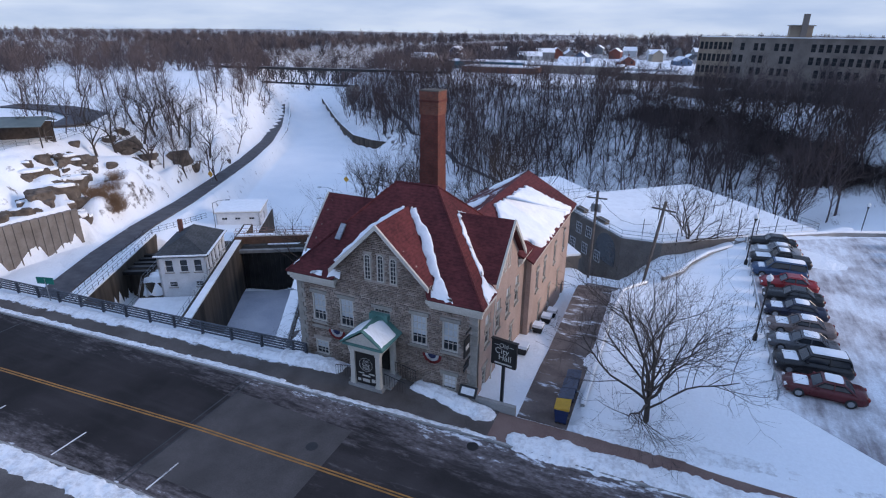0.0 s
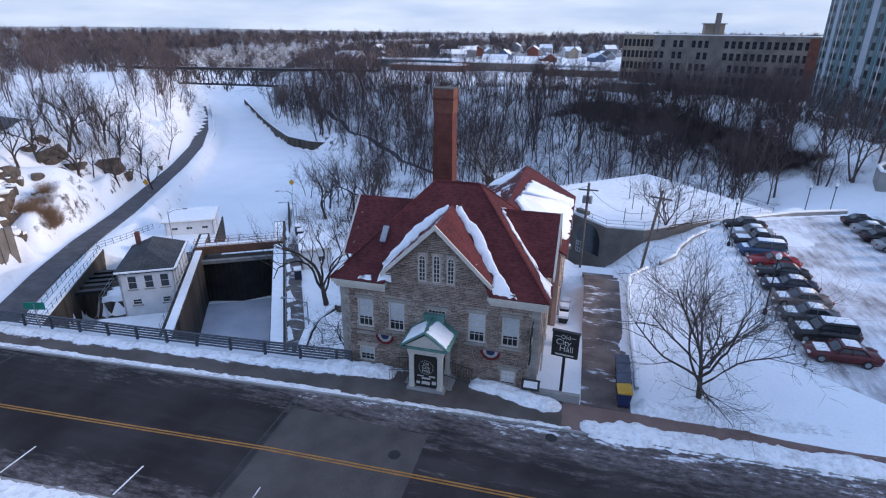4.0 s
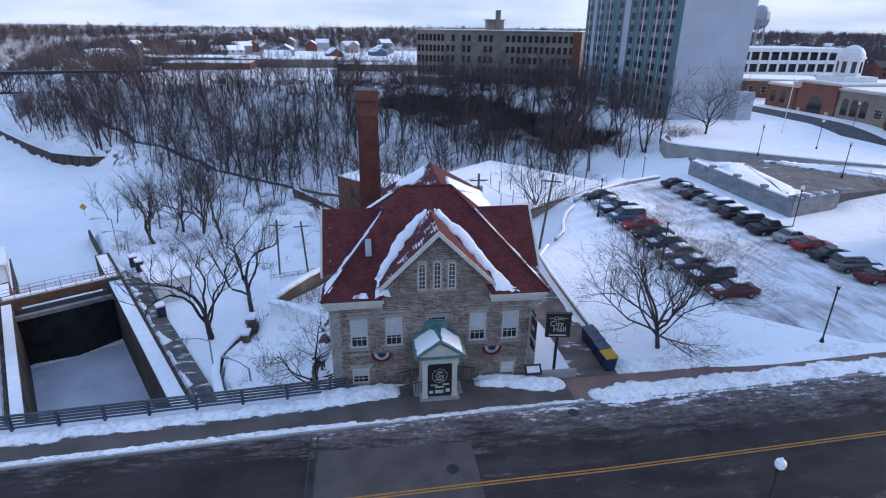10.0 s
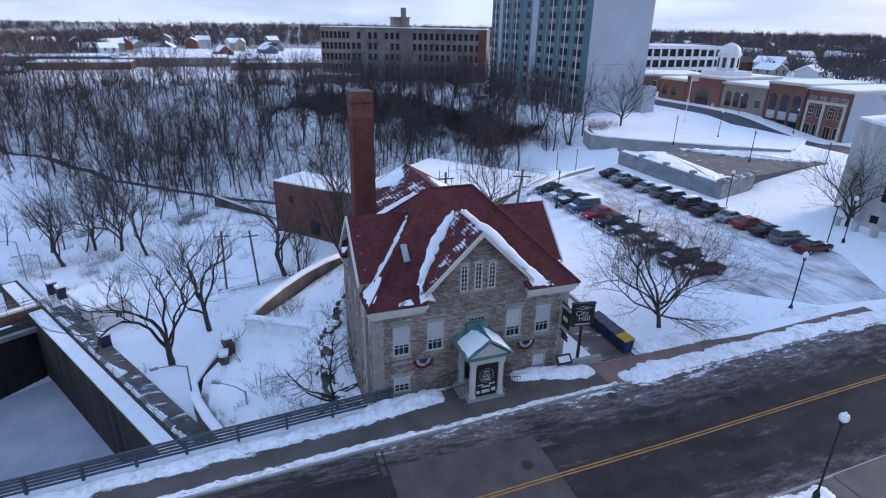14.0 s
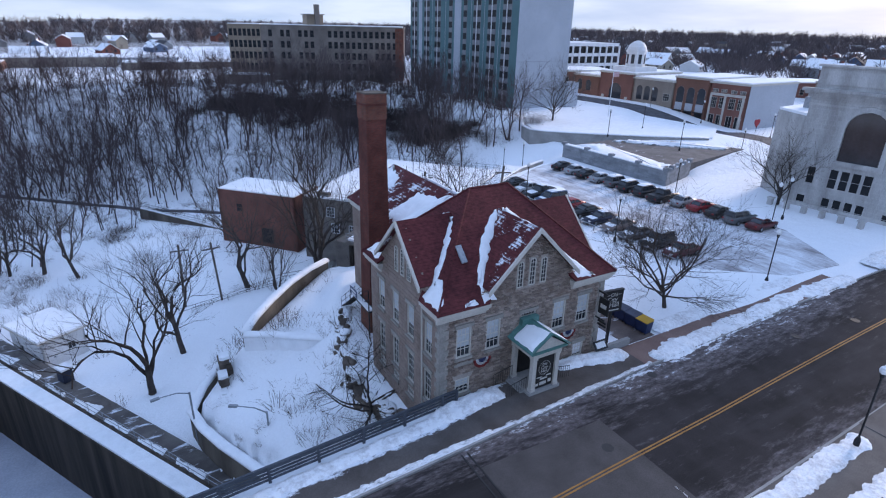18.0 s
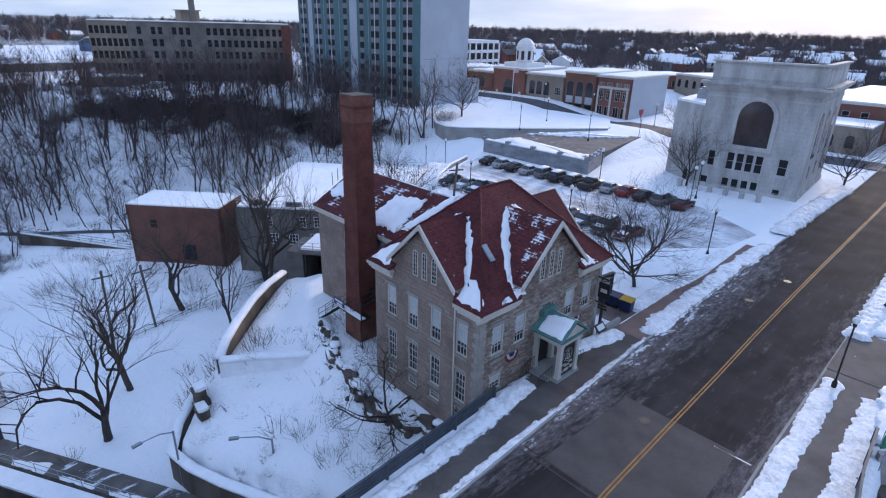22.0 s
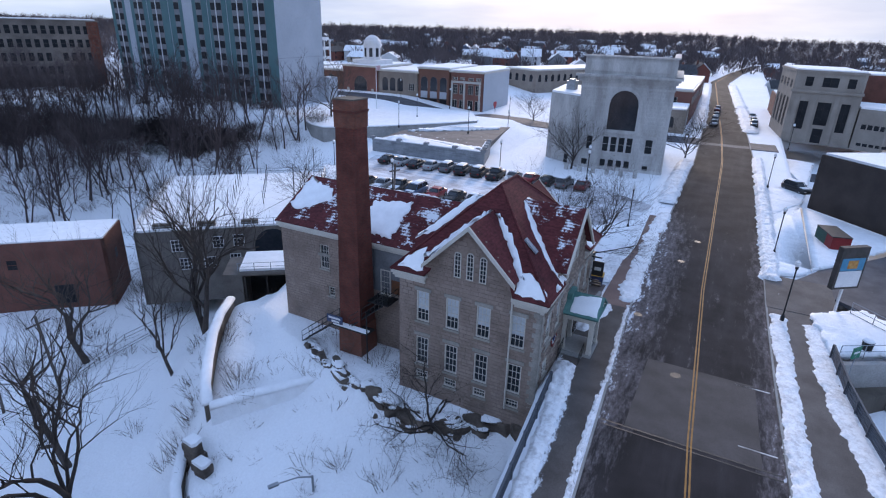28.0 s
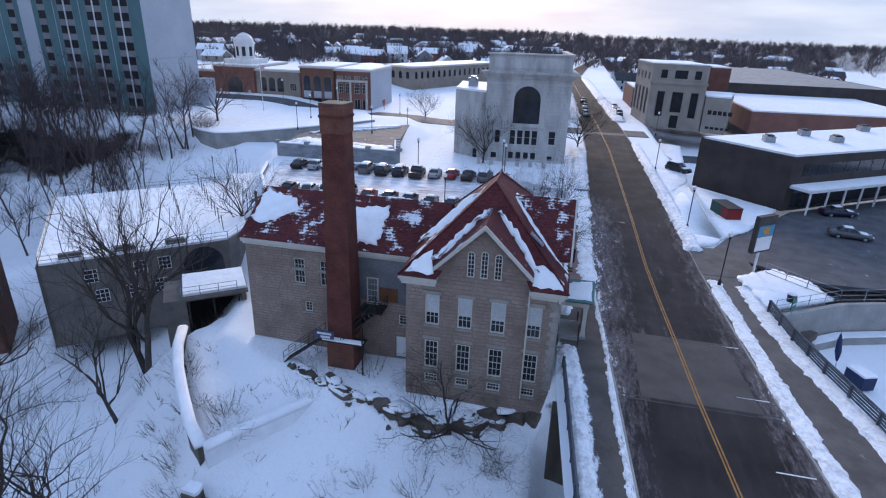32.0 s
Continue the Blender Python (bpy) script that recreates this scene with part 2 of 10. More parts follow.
def lot_mat():
    """Trodden snow over tarmac, brown in the wheel tracks."""
    m, nt, b = base_mat("trodden_snow", 0.75, 0.0, 0.3)
    v = world_pos(nt)
    vs = world_pos(nt, (1.0, 0.22, 1.0))
    big, streak, fine = noise_tex(nt, v, 0.22, 6, 0.6), noise_tex(nt, vs, 1.2, 7, 0.65), noise_tex(nt, v, 8, 6)
    k = mth(nt, "ADD", mth(nt, "MULTIPLY", big, 0.7), mth(nt, "MULTIPLY", streak, 0.6))
    col = ramp(nt, k, [(0.55, (0.78, 0.80, 0.83)), (0.68, (0.55, 0.54, 0.555)), (0.82, (0.26, 0.235, 0.24))])
    col = mixc(nt, 1.0, col, ramp(nt, fine, [(0.3, grey(0.85)), (0.7, grey(1.1))]), "MULTIPLY")
    nt.links.new(col, b.inputs["Base Color"])
    bump(nt, b, mth(nt, "ADD", streak, mth(nt, "MULTIPLY", fine, 0.3)), 0.5, 0.12)
    return m


def walk_mat(name, c1, c2, cover):
    """Pavement with patches of thin snow."""
    m, nt, b = base_mat(name, 0.8, 0.0, 0.3)
    v = world_pos(nt)
    vs = world_pos(nt, (0.3, 1.0, 1.0))
    big, fine, s = noise_tex(nt, v, 0.5, 4), noise_tex(nt, v, 16, 5), noise_tex(nt, vs, 1.0, 8, 0.68)
    col = ramp(nt, big, [(0.35, c1), (0.65, c2)])
    col = mixc(nt, 1.0, col, ramp(nt, fine, [(0.3, grey(0.82)), (0.7, grey(1.18))]), "MULTIPLY")
    mask = ramp(nt, s, [(cover, grey(0)), (cover + 0.07, grey(1))])
    nt.links.new(mixc(nt, mask, col, (0.72, 0.75, 0.8)), b.inputs["Base Color"])
    bump(nt, b, mth(nt, "ADD", s, mth(nt, "MULTIPLY", fine, 0.2)), 0.4, 0.06)
    return m


def bridge_walk_mat():
    """The bridge footway: dry concrete in the middle, ragged snow left along the railing and along the kerb."""
    m, nt, b = base_mat("bridge_footway", 0.85, 0.0, 0.25)
    v = world_pos(nt)
    g = nt.nodes.new("ShaderNodeNewGeometry")
    sep = nt.nodes.new("ShaderNodeSeparateXYZ")
    nt.links.new(g.outputs["Position"], sep.inputs[0])
    X, Y = sep.outputs[0], sep.outputs[1]
    rag, fine, big = noise_tex(nt, world_pos(nt, (0.55, 1.0, 1.0)), 1.5, 10, 0.74), noise_tex(nt, v, 16, 5), noise_tex(nt, v, 0.5, 4)
    col = ramp(nt, big, [(0.35, (0.078, 0.066, 0.060)), (0.65, (0.118, 0.103, 0.095))])
    col = mixc(nt, 1.0, col, ramp(nt, fine, [(0.3, grey(0.82)), (0.7, grey(1.18))]), "MULTIPLY")
    # distance from the railing line and from the kerb line
    rail = mth(nt, "SUBTRACT", mth(nt, "ADD", mth(nt, "MULTIPLY", X, 0.075), 29.85), Y)
    kerb = mth(nt, "SUBTRACT", Y, mth(nt, "ADD", mth(nt, "MULTIPLY", X, 0.0575), 25.8))
    east = mth(nt, "MULTIPLY", mth(nt, "ADD", X, 23.0), 0.2, True)
    k1 = mth(nt, "ADD", mth(nt, "MULTIPLY", rag, 0.95), mth(nt, "MULTIPLY", mth(nt, "SUBTRACT", 1.45, rail), 0.42))
    k1 = mth(nt, "SUBTRACT", k1, mth(nt, "MULTIPLY", east, 0.8))
    k2 = mth(nt, "ADD", mth(nt, "MULTIPLY", rag, 0.95), mth(nt, "MULTIPLY", mth(nt, "SUBTRACT", 0.5, kerb), 0.55))
    k2 = mth(nt, "SUBTRACT", k2, mth(nt, "MULTIPLY", east, 0.10))
    snow = mth(nt, "MAXIMUM", ramp(nt, k1, [(0.46, grey(0)), (0.54, grey(1))]), ramp(nt, k2, [(0.49, grey(0)), (0.57, grey(0.95))]))
    nt.links.new(mixc(nt, snow, col, (0.76, 0.785, 0.82)), b.inputs["Base Color"])
    bump(nt, b, mth(nt, "ADD", mth(nt, "MULTIPLY", snow, 0.8), mth(nt, "MULTIPLY", fine, 0.3)), 0.5, 0.06)
    return m


def roof_mat(name, c1, c2, row=0.16, snow=0.0):
    """Asphalt shingles laid in courses up the slope, with odd pale tabs and, if asked, thin snow caught on the courses."""
    m, nt, b = base_mat(name, 0.85, 0.0, 0.25)
    v = world_pos(nt)
    g = nt.nodes.new("ShaderNodeNewGeometry")
    sep = nt.nodes.new("ShaderNodeSeparateXYZ")
    nt.links.new(g.outputs["Position"], sep.inputs[0])
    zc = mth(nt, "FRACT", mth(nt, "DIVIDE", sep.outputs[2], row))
    big, fine = noise_tex(nt, v, 0.5, 4), noise_tex(nt, v, 7, 5, 0.7)
    tabs = noise_tex(nt, world_pos(nt, (3.2, 3.2, 7.0)), 1.0, 2)
    col = ramp(nt, big, [(0.35, c1), (0.65, c2)])
    col = mixc(nt, 1.0, col, ramp(nt, tabs, [(0.3, grey(0.72)), (0.7, grey(1.3))]), "MULTIPLY")
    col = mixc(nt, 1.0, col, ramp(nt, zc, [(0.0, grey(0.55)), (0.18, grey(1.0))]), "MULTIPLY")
    if snow:
        k = mth(nt, "ADD", mth(nt, "MULTIPLY", noise_tex(nt, v, 0.55, 9, 0.66), 1.0), mth(nt, "MULTIPLY", zc, -0.07))
        k = mth(nt, "ADD", k, mth(nt, "MULTIPLY", fine, 0.25))
        col = mixc(nt, ramp(nt, k, [(1.02 - snow, grey(0)), (1.07 - snow, grey(1))]), col, (0.75, 0.78, 0.82))
    nt.links.new(col, b.inputs["Base Color"])
    bump(nt, b, mth(nt, "ADD", zc, mth(nt, "MULTIPLY", fine, 0.4)), 0.5, 0.03)
    return m


ROAD, LOT = road_mat(), lot_mat()
SIDEWALK = walk_mat("concrete_pavement", (0.08, 0.071, 0.067), (0.128, 0.115, 0.109), 0.66)
SIDEWALK_SNOWY = walk_mat("snowy_concrete_pavement", (0.13, 0.125, 0.13), (0.19, 0.185, 0.185), 0.52)
BRICKWALK = walk_mat("brick_paving", (0.16, 0.10, 0.085), (0.21, 0.14, 0.12), 0.66)
LANE = walk_mat("brown_lane", (0.10, 0.078, 0.07), (0.19, 0.15, 0.135), 0.56)
TOWPATH = walk_mat("towpath_asphalt", (0.06, 0.06, 0.068), (0.10, 0.10, 0.11), 0.66)
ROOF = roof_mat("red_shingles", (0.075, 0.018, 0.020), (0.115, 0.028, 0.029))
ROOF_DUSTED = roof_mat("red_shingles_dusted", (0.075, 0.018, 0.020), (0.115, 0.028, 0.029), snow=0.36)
STONE = surf("rubble_limestone", (0.235, 0.185, 0.155), (0.36, 0.295, 0.25), 1.2, 9, 0.9, island=0.30, relief=0.5)
STONE_PIECE = surf("rubble_limestone_piece", (0.235, 0.185, 0.155), (0.36, 0.295, 0.25), 1.2, 9, 0.9, rnd=0.33, relief=0.5)
MORTAR = surf("mortar", (0.33, 0.285, 0.25), (0.44, 0.385, 0.34), 2, 20, 0.95)
STUCCO = surf("weathered_side_wall", (0.195, 0.148, 0.122), (0.29, 0.226, 0.188), 0.6, 6, 0.9, relief=0.4)
QUOIN = surf("dressed_limestone", (0.27, 0.25, 0.22), (0.35, 0.325, 0.29), 1.5, 12, 0.85, rnd=0.12)
TRIM = surf("cream_paint", (0.50, 0.47, 0.41), (0.60, 0.56, 0.50), 0.9, 12, 0.6, relief=0.1)
WHITE = surf("white_paint", (0.62, 0.62, 0.62), (0.74, 0.74, 0.74), 0.9, 12, 0.55, relief=0.1)
BRICK = surf("red_brick", (0.17, 0.06, 0.042), (0.25, 0.095, 0.06), 1.0, 14, 0.9, island=0.25, relief=0.5)
OLDBRICK = surf("old_red_brick", (0.13, 0.058, 0.045), (0.19, 0.085, 0.065), 0.5, 9, 0.9, relief=0.5)
CONCRETE = surf("concrete", (0.25, 0.245, 0.235), (0.36, 0.35, 0.335), 0.5, 8, 0.9, relief=0.3)
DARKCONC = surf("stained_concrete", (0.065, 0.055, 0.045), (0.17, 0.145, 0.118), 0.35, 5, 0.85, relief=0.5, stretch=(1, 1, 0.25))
GLASS = surf("dark_window_glass", (0.02, 0.024, 0.03), (0.035, 0.04, 0.048), 0.6, 3, 0.12, spec=0.6, relief=0)
IRON = surf("black_iron", (0.012, 0.012, 0.013), (0.022, 0.022, 0.023), 2, 20, 0.5, spec=0.4)
BARK = surf("bark", (0.045, 0.036, 0.032), (0.085, 0.070, 0.062), 1.5, 10, 0.95, relief=0.5, rnd=0.25)
ROCK = surf("limestone_ledge", (0.06, 0.048, 0.04), (0.17, 0.138, 0.112), 0.8, 5, 0.9, relief=0.9)
ASHLAR = surf("pale_ashlar", (0.34, 0.325, 0.31), (0.54, 0.53, 0.51), 0.6, 10, 0.85, relief=0.25, rnd=0.08, stretch=(1, 1, 0.3))

# ---- builders ----
def part(name, bm, material, parent=None, label=""):
    me = bpy.data.meshes.new(name)
    bm.normal_update()
    bm.to_mesh(me)
    bm.free()
    me.materials.append(material)
    ob = new(name, me)
    ob.parent = parent
    if label:
        tagged(ob, label)
    return ob


def mesh_part(name, verts, faces, material, parent=None, label="", smooth=False):
    me = bpy.data.meshes.new(name)
    me.from_pydata(verts, [], faces)
    me.materials.append(material)
    if smooth:
        me.polygons.foreach_set("use_smooth", [True] * len(me.polygons))
    ob = new(name, me)
    ob.parent = parent
    if label:
        tagged(ob, label)
    return ob


def thing(name, x, y, z, label, category, group="", kind="", turn=0):
    ob = new(name)
    ob.matrix_basis = pose(x, y, z, 0, 0, turn)
    return tagged(ob, label, category, group, kind)


def hexa(bm, pts):
    v = [bm.verts.new(p) for p in pts]
    for f in ((3, 2, 1, 0), (4, 5, 6, 7), (0, 1, 5, 4), (1, 2, 6, 5), (2, 3, 7, 6), (3, 0, 4, 7)):
        bm.faces.new([v[i] for i in f])
    return v


def box(bm, x0, x1, y0, y1, z0, z1):
    return hexa(bm, [(x0, y0, z0), (x1, y0, z0), (x1, y1, z0), (x0, y1, z0), (x0, y0, z1), (x1, y0, z1), (x1, y1, z1), (x0, y1, z1)])


def boxes(*dims):
    bm = bmesh.new()
    for d in dims:
        box(bm, *d)
    return bm


def prism(bm, poly, z0, z1):
    """Upright prism over a polygon; z1 may be a list of heights."""
    n = len(poly)
    tops = z1 if isinstance(z1, (list, tuple)) else [z1] * n
    lo = [bm.verts.new((x, y, z0)) for x, y in poly]
    hi = [bm.verts.new((x, y, h)) for (x, y), h in zip(poly, tops)]
    bm.faces.new(lo[::-1])
    bm.faces.new(hi)
    for i in range(n):
        j = (i + 1) % n
        bm.faces.new((lo[i], lo[j], hi[j], hi[i]))


def slab(bm, pts, thick):
    """A sheet with thickness under a planar polygon of 3D points."""
    v = [Vector(p) for p in pts]
    nrm = (v[1] - v[0]).cross(v[2] - v[0]).normalized() * thick
    hi = [bm.verts.new(p) for p in v]
    lo = [bm.verts.new(p - nrm) for p in v]
    bm.faces.new(hi)
    bm.faces.new(lo[::-1])
    for i in range(len(v)):
        j = (i + 1) % len(v)
        bm.faces.new((hi[i], lo[i], lo[j], hi[j]))


def tube(bm, pts, radii, sides=6):
    """A tapered tube through points."""
    rings = []
    for i, p in enumerate(pts):
        p = Vector(p)
        a, b = Vector(pts[max(0, i - 1)]), Vector(pts[min(len(pts) - 1, i + 1)])
        d = (b - a).normalized()
        s = d.orthogonal().normalized() if abs(d.z) > 0.95 else d.cross(Vector((0, 0, 1))).normalized()
        u = d.cross(s)
        r = radii[i] if isinstance(radii, (list, tuple)) else radii
        rings.append([bm.verts.new(p + (s * math.cos(2 * math.pi * k / sides) + u * math.sin(2 * math.pi * k / sides)) * r) for k in range(sides)])
    for a, b in zip(rings, rings[1:]):
        for k in range(sides):
            bm.faces.new((a[k], a[(k + 1) % sides], b[(k + 1) % sides], b[k]))
    bm.faces.new(rings[0][::-1])
    bm.faces.new(rings[-1])


def rod(p, q, r, sides=6):
    bm = bmesh.new()
    tube(bm, [p, q], r, sides)
    return bm


def turned(bm, profile, x=0, y=0, sides=12):
    """A lathe form from (radius, height) pairs."""
    tube(bm, [(x, y, z) for r, z in profile], [max(r, 0.001) for r, z in profile], sides)

# ---- terrain: one sheet of ground from the street down to the canal and out to the horizon ----
LU, LV = (-0.5, 0.866), (0.866, 0.5)          # along the lock, and across it
LO = (-55.5, 72.0)                            # top of the gate beside the east coping


def lock(a, b):
    return (LO[0] + a * LU[0] + b * LV[0], LO[1] + a * LU[1] + b * LV[1])


def outside(poly, X, Y):
    """Distance outside a polygon, 0 inside."""
    d = np.full(X.shape, 1e9)
    ins = np.zeros(X.shape, bool)
    n = len(poly)
    for i in range(n):
        (x1, y1), (x2, y2) = poly[i], poly[(i + 1) % n]
        ex, ey = x2 - x1, y2 - y1
        t = np.clip(((X - x1) * ex + (Y - y1) * ey) / (ex * ex + ey * ey + 1e-9), 0, 1)
        d = np.minimum(d, np.hypot(X - x1 - t * ex, Y - y1 - t * ey))
        c = (y1 > Y) != (y2 > Y)
        ins ^= c & (X < (x2 - x1) * (Y - y1) / (y2 - y1 + (1e-9 if y2 == y1 else 0)) + x1)
    return np.where(ins, 0, d)


def sstep(a, b, t):
    t = np.clip((t - a) / (b - a), 0, 1)
    return t * t * (3 - 2 * t)


BIG = 4000
RX, RZ = [-110, -60, -45, -35, -24, -16, -8, 0, 8, 16, 40, 90, 320], [0.6, 0.38, 0.32, 0.28, 0.27, 0.2, 0.06, 0.1, 0.33, 0.5, 0.7, 0.9, 2.0]


def zr(x):
    """Height of the street along its length."""
    return np.interp(x, RX, RZ)


P_STREET = [(-24.2, 9.3), (BIG, 9.3), (BIG, 28.95), (-24.2, 28.95)]
P_SOUTH = [(-8.6, 9.6), (-4.4, 3.0), (-2.2, -4), (2, -60), (2, -BIG), (BIG, -BIG), (BIG, 9.5)]
P_EAST = [(-3.2, 28), (-3.2, 50), (0.5, 54), (3.0, 60), (8.5, 68), (14, 73), (29, 79), (36.5, 83.5), (39, 92), (41.5, 104), (39, 124), (26, 152), (-22, 200), (-60, 208), (-120, 252), (-200, 360), (-230, 480), (-230, BIG), (BIG, BIG), (BIG, 28)]
P_LANE = [(-12, 28), (-12, 56), (-9.5, 62), (1.5, 62), (-3.0, 50), (-3.0, 28)]
P_PAD = [(-23, 28.5), (-24.2, 36), (-25.2, 41), (-25.5, 46.5), (-20, 58), (-9, 62), (-9, 28.5)]
P_TERRACE = [(-31.6, 52.2), (-25.5, 46.5), (-19, 46), (-14, 60), (-20.2, 62)]
P_SLOPE = [(-24, 29), (-24.5, 46.5), (-31.5, 52.2), (-34.2, 52.4), (-36.7, 49.2), (-35.2, 43.6), (-33.0, 38.3), (-31.2, 32), (-30.6, 29)]
P_WEST = [lock(-0.6, -400), lock(-0.6, -62), lock(30, -58), lock(80, -56), lock(140, -54), lock(220, -60), lock(330, -76), lock(500, -110), (-500, BIG), (-BIG, BIG), (-BIG, -60)]
P_BERM = [(-93.6, 57.2), (-91.7, 42.9), (-90.0, 27), (-140, 27), (-140, 62), (-108, 66)]
PATH_A, PATH_B = [-60, 0, 15, 35, 60, 90, 120, 155, 200, 245, 304, 352], [-34.5, -33.7, -33, -32, -31.6, -30, -29, -31, -36.2, -42.7, -51.6, -61]
P_CANAL = [lock(-1, -12.3), lock(-1, -1.2), lock(40, 1), lock(90, 6), lock(116, 16), lock(124, 9.5), lock(136, 2), lock(185, -8), lock(267, -21.5), lock(290, -25), lock(420, -55), lock(420, -72), lock(324, -47), lock(220, -33), lock(140, -24), lock(60, -24.5), lock(34, -23), lock(32, -12)]
P_OLDLOCK = [lock(-60, -28.4), lock(-60, -24.6), lock(8, -24.6), lock(8, -28.4)]
P_YARD = [(-.2, 66.9), (16.5, 79), (21.5, 84.0), (26, 77), (12, 66.5), (5, 60.5), (-.2, 61.5)]
P_RAMP = [(44, 63), (62, 63), (74, 68), (75, 79), (58, 77), (46, 79)]
P_CHAMBER = [lock(-60, -12.3), lock(-60, -1.2), lock(2, -1.2), lock(2, -12.3)]


def heights(X, Y):
    wob = np.sin(X * 0.21 + 1.3 * np.sin(Y * 0.17)) * 0.5 + np.sin(Y * 0.29 + X * 0.11) * 0.5
    H = np.full(X.shape, -12.2) - 4.5 * sstep(95, 150, Y)
    H = H + wob * 0.18
    along = (X - LO[0]) * LU[0] + (Y - LO[1]) * LU[1]
    across = (X - LO[0]) * LV[0] + (Y - LO[1]) * LV[1]
    H = H - 1.9 * sstep(-14, 2, along) * sstep(34, 18, across) * sstep(-31, -24, across) - 2.0 * sstep(10, 40, along) * sstep(30, 10, across)
    d = outside(P_WEST, X, Y)
    crag = np.abs(np.sin(X * 0.31 + Y * 0.13 + 2 * np.sin(Y * 0.11))) * np.abs(np.sin(Y * 0.27 - X * 0.09))
    H = np.maximum(H, 1.0 + wob * 0.5 - (0.62 + 0.12 * wob - 0.25 * crag * (d > 2)) * d)
    d = outside(P_BERM, X, Y)
    H = np.maximum(H, -5.2 + wob * 0.4 - 12.0 * d)
    pile_x = -92.4 + (57.6 - Y) * .13
    H = np.where((X > pile_x - .2) & (X < pile_x + 12) & (Y < 58) & (Y > 20), np.minimum(H, -12.0 + .15 * wob), H)
    d = outside(P_EAST, X, Y)
    ze = 0.15 + 0.6 * sstep(0, 9, X) + 3.0 * sstep(84, 112, Y) - 1.2 * sstep(150, 260, Y)
    H = np.maximum(H, ze + wob * 0.06 - np.where(Y > 84, 0.46 + 0.07 * wob, 0.62) * d)
    d = outside(P_YARD, X, Y)
    H = np.maximum(H, -2.0 + 1.55 * sstep(1, 11, X) + wob * .06 - 1.0 * d)
    d = outside(P_RAMP, X, Y)
    H = np.maximum(H, 2.6 - .4 * d)
    d = outside(P_STREET, X, Y)
    H = np.maximum(H, zr(X) - 0.14 - 14 * d)
    d = outside(P_SOUTH, X, Y)
    H = np.maximum(H, 0.25 - 6 * np.where(Y < 9, d + .8, d))
    d = outside(P_LANE, X, Y)
    H = np.maximum(H, -0.02 - 3.9 * sstep(33, 58, Y) - 2.5 * d)
    d = outside(P_PAD, X, Y)
    H = np.maximum(H, -3.3 + wob * 0.12 - 1.1 * np.maximum(d, 0))
    d = outside(P_TERRACE, X, Y)
    H = np.maximum(H, -3.9 - 0.15 * np.clip(-20 - X, 0, 20) - 1.0 * d)
    d = outside(P_SLOPE, X, Y)
    H = np.maximum(H, -4.7 - 0.40 * np.clip(-25.5 - X, 0, 20) + wob * 0.1 - 9 * d)
    # south of the bridge, west of the car park: the upper lock's side
    H = np.where((Y < 9.3) & (X > -60) & (X < -9), -3.2 + .05 * wob, np.where((Y < 9.3) & (X > -60) & (X < 3), np.maximum(H, -3.2), H))
    ch = outside(P_CHAMBER, X, Y)
    H = np.where(ch <= 1.3, -20.6, H)
    H = np.where(outside(P_OLDLOCK, X, Y) <= 0.4, -17.5 - 1.0 * (along > -8), H)
    H = np.where((along > -62) & (along < -9.6) & (across > -24.6) & (across < -13.2), np.minimum(H, -16.0), H)
    cn = outside(P_CANAL, X, Y)
    H = np.where(cn <= 0, -20.45, np.minimum(H, -20.3 + 2.2 * np.maximum(cn - 0.2, 0) + 8 * (cn > 14)))
    off = np.abs(across - np.interp(along, PATH_A, PATH_B))
    w = (1 - sstep(3.4, 6.0, off)) * (along > -62) * (along < 360)
    H = H * (1 - w) + np.interp(along, [0, 15, 35, 60, 90], [-12.2, -12.6, -14, -15.5, -16.3]) * w
    far = sstep(500, 3500, np.hypot(X, Y))
    return H + far * 6 * (np.sin(X * 0.0013) + np.sin(Y * 0.0017 + 1))


def spread(lo, hi, fine_lo, fine_hi, step):
    """Grid lines: even inside the fine stretch, ever wider outside it."""
    mid = list(np.arange(fine_lo, fine_hi + 0.001, step))
    up, s = [], step
    p = fine_hi
    while p < hi:
        s *= 1.13
        p += s
        up.append(min(p, hi))
    dn, s = [], step
    p = fine_lo
    while p > lo:
        s *= 1.13
        p -= s
        dn.append(max(p, lo))
    return np.array(dn[::-1] + mid + up)


def wooded(X, Y):
    """How much leaf litter lies on the ground: the wooded valley sides."""
    w = sstep(125, 150, Y + 0.3 * X) * (1 - sstep(-3.0, 1.0, heights(X, Y))) * (heights(X, Y) > -19)
    wl_ = sstep(-105, -125, X + 0.45 * (Y - 80)) * (1 - sstep(-2, 2, heights(X, Y))) * sstep(70, 100, Y)
    far = sstep(260, 420, np.hypot(X + 20, Y - 40)) * (1 - 0.9 * (X > -80) * (np.hypot(X, Y) < 480)) * (1 - .45 * (X > 100) * (np.hypot(X, Y) < 620))
    cl = sstep(-128, -118, X) * (1 - sstep(-97, -92, X)) * sstep(40, 50, Y) * (1 - sstep(92, 110, Y)) * (heights(X, Y) > -11)
    crag = np.abs(np.sin(X * .45 + 2 * np.sin(Y * .3))) * np.abs(np.sin(Y * .5 - X * .2))
    far = np.maximum(far, 0) + cl * crag * .42
    return np.maximum(np.maximum(w * 0.66, wl_ * 0.6), far * (heights(X, Y) > -18) * 1.6)


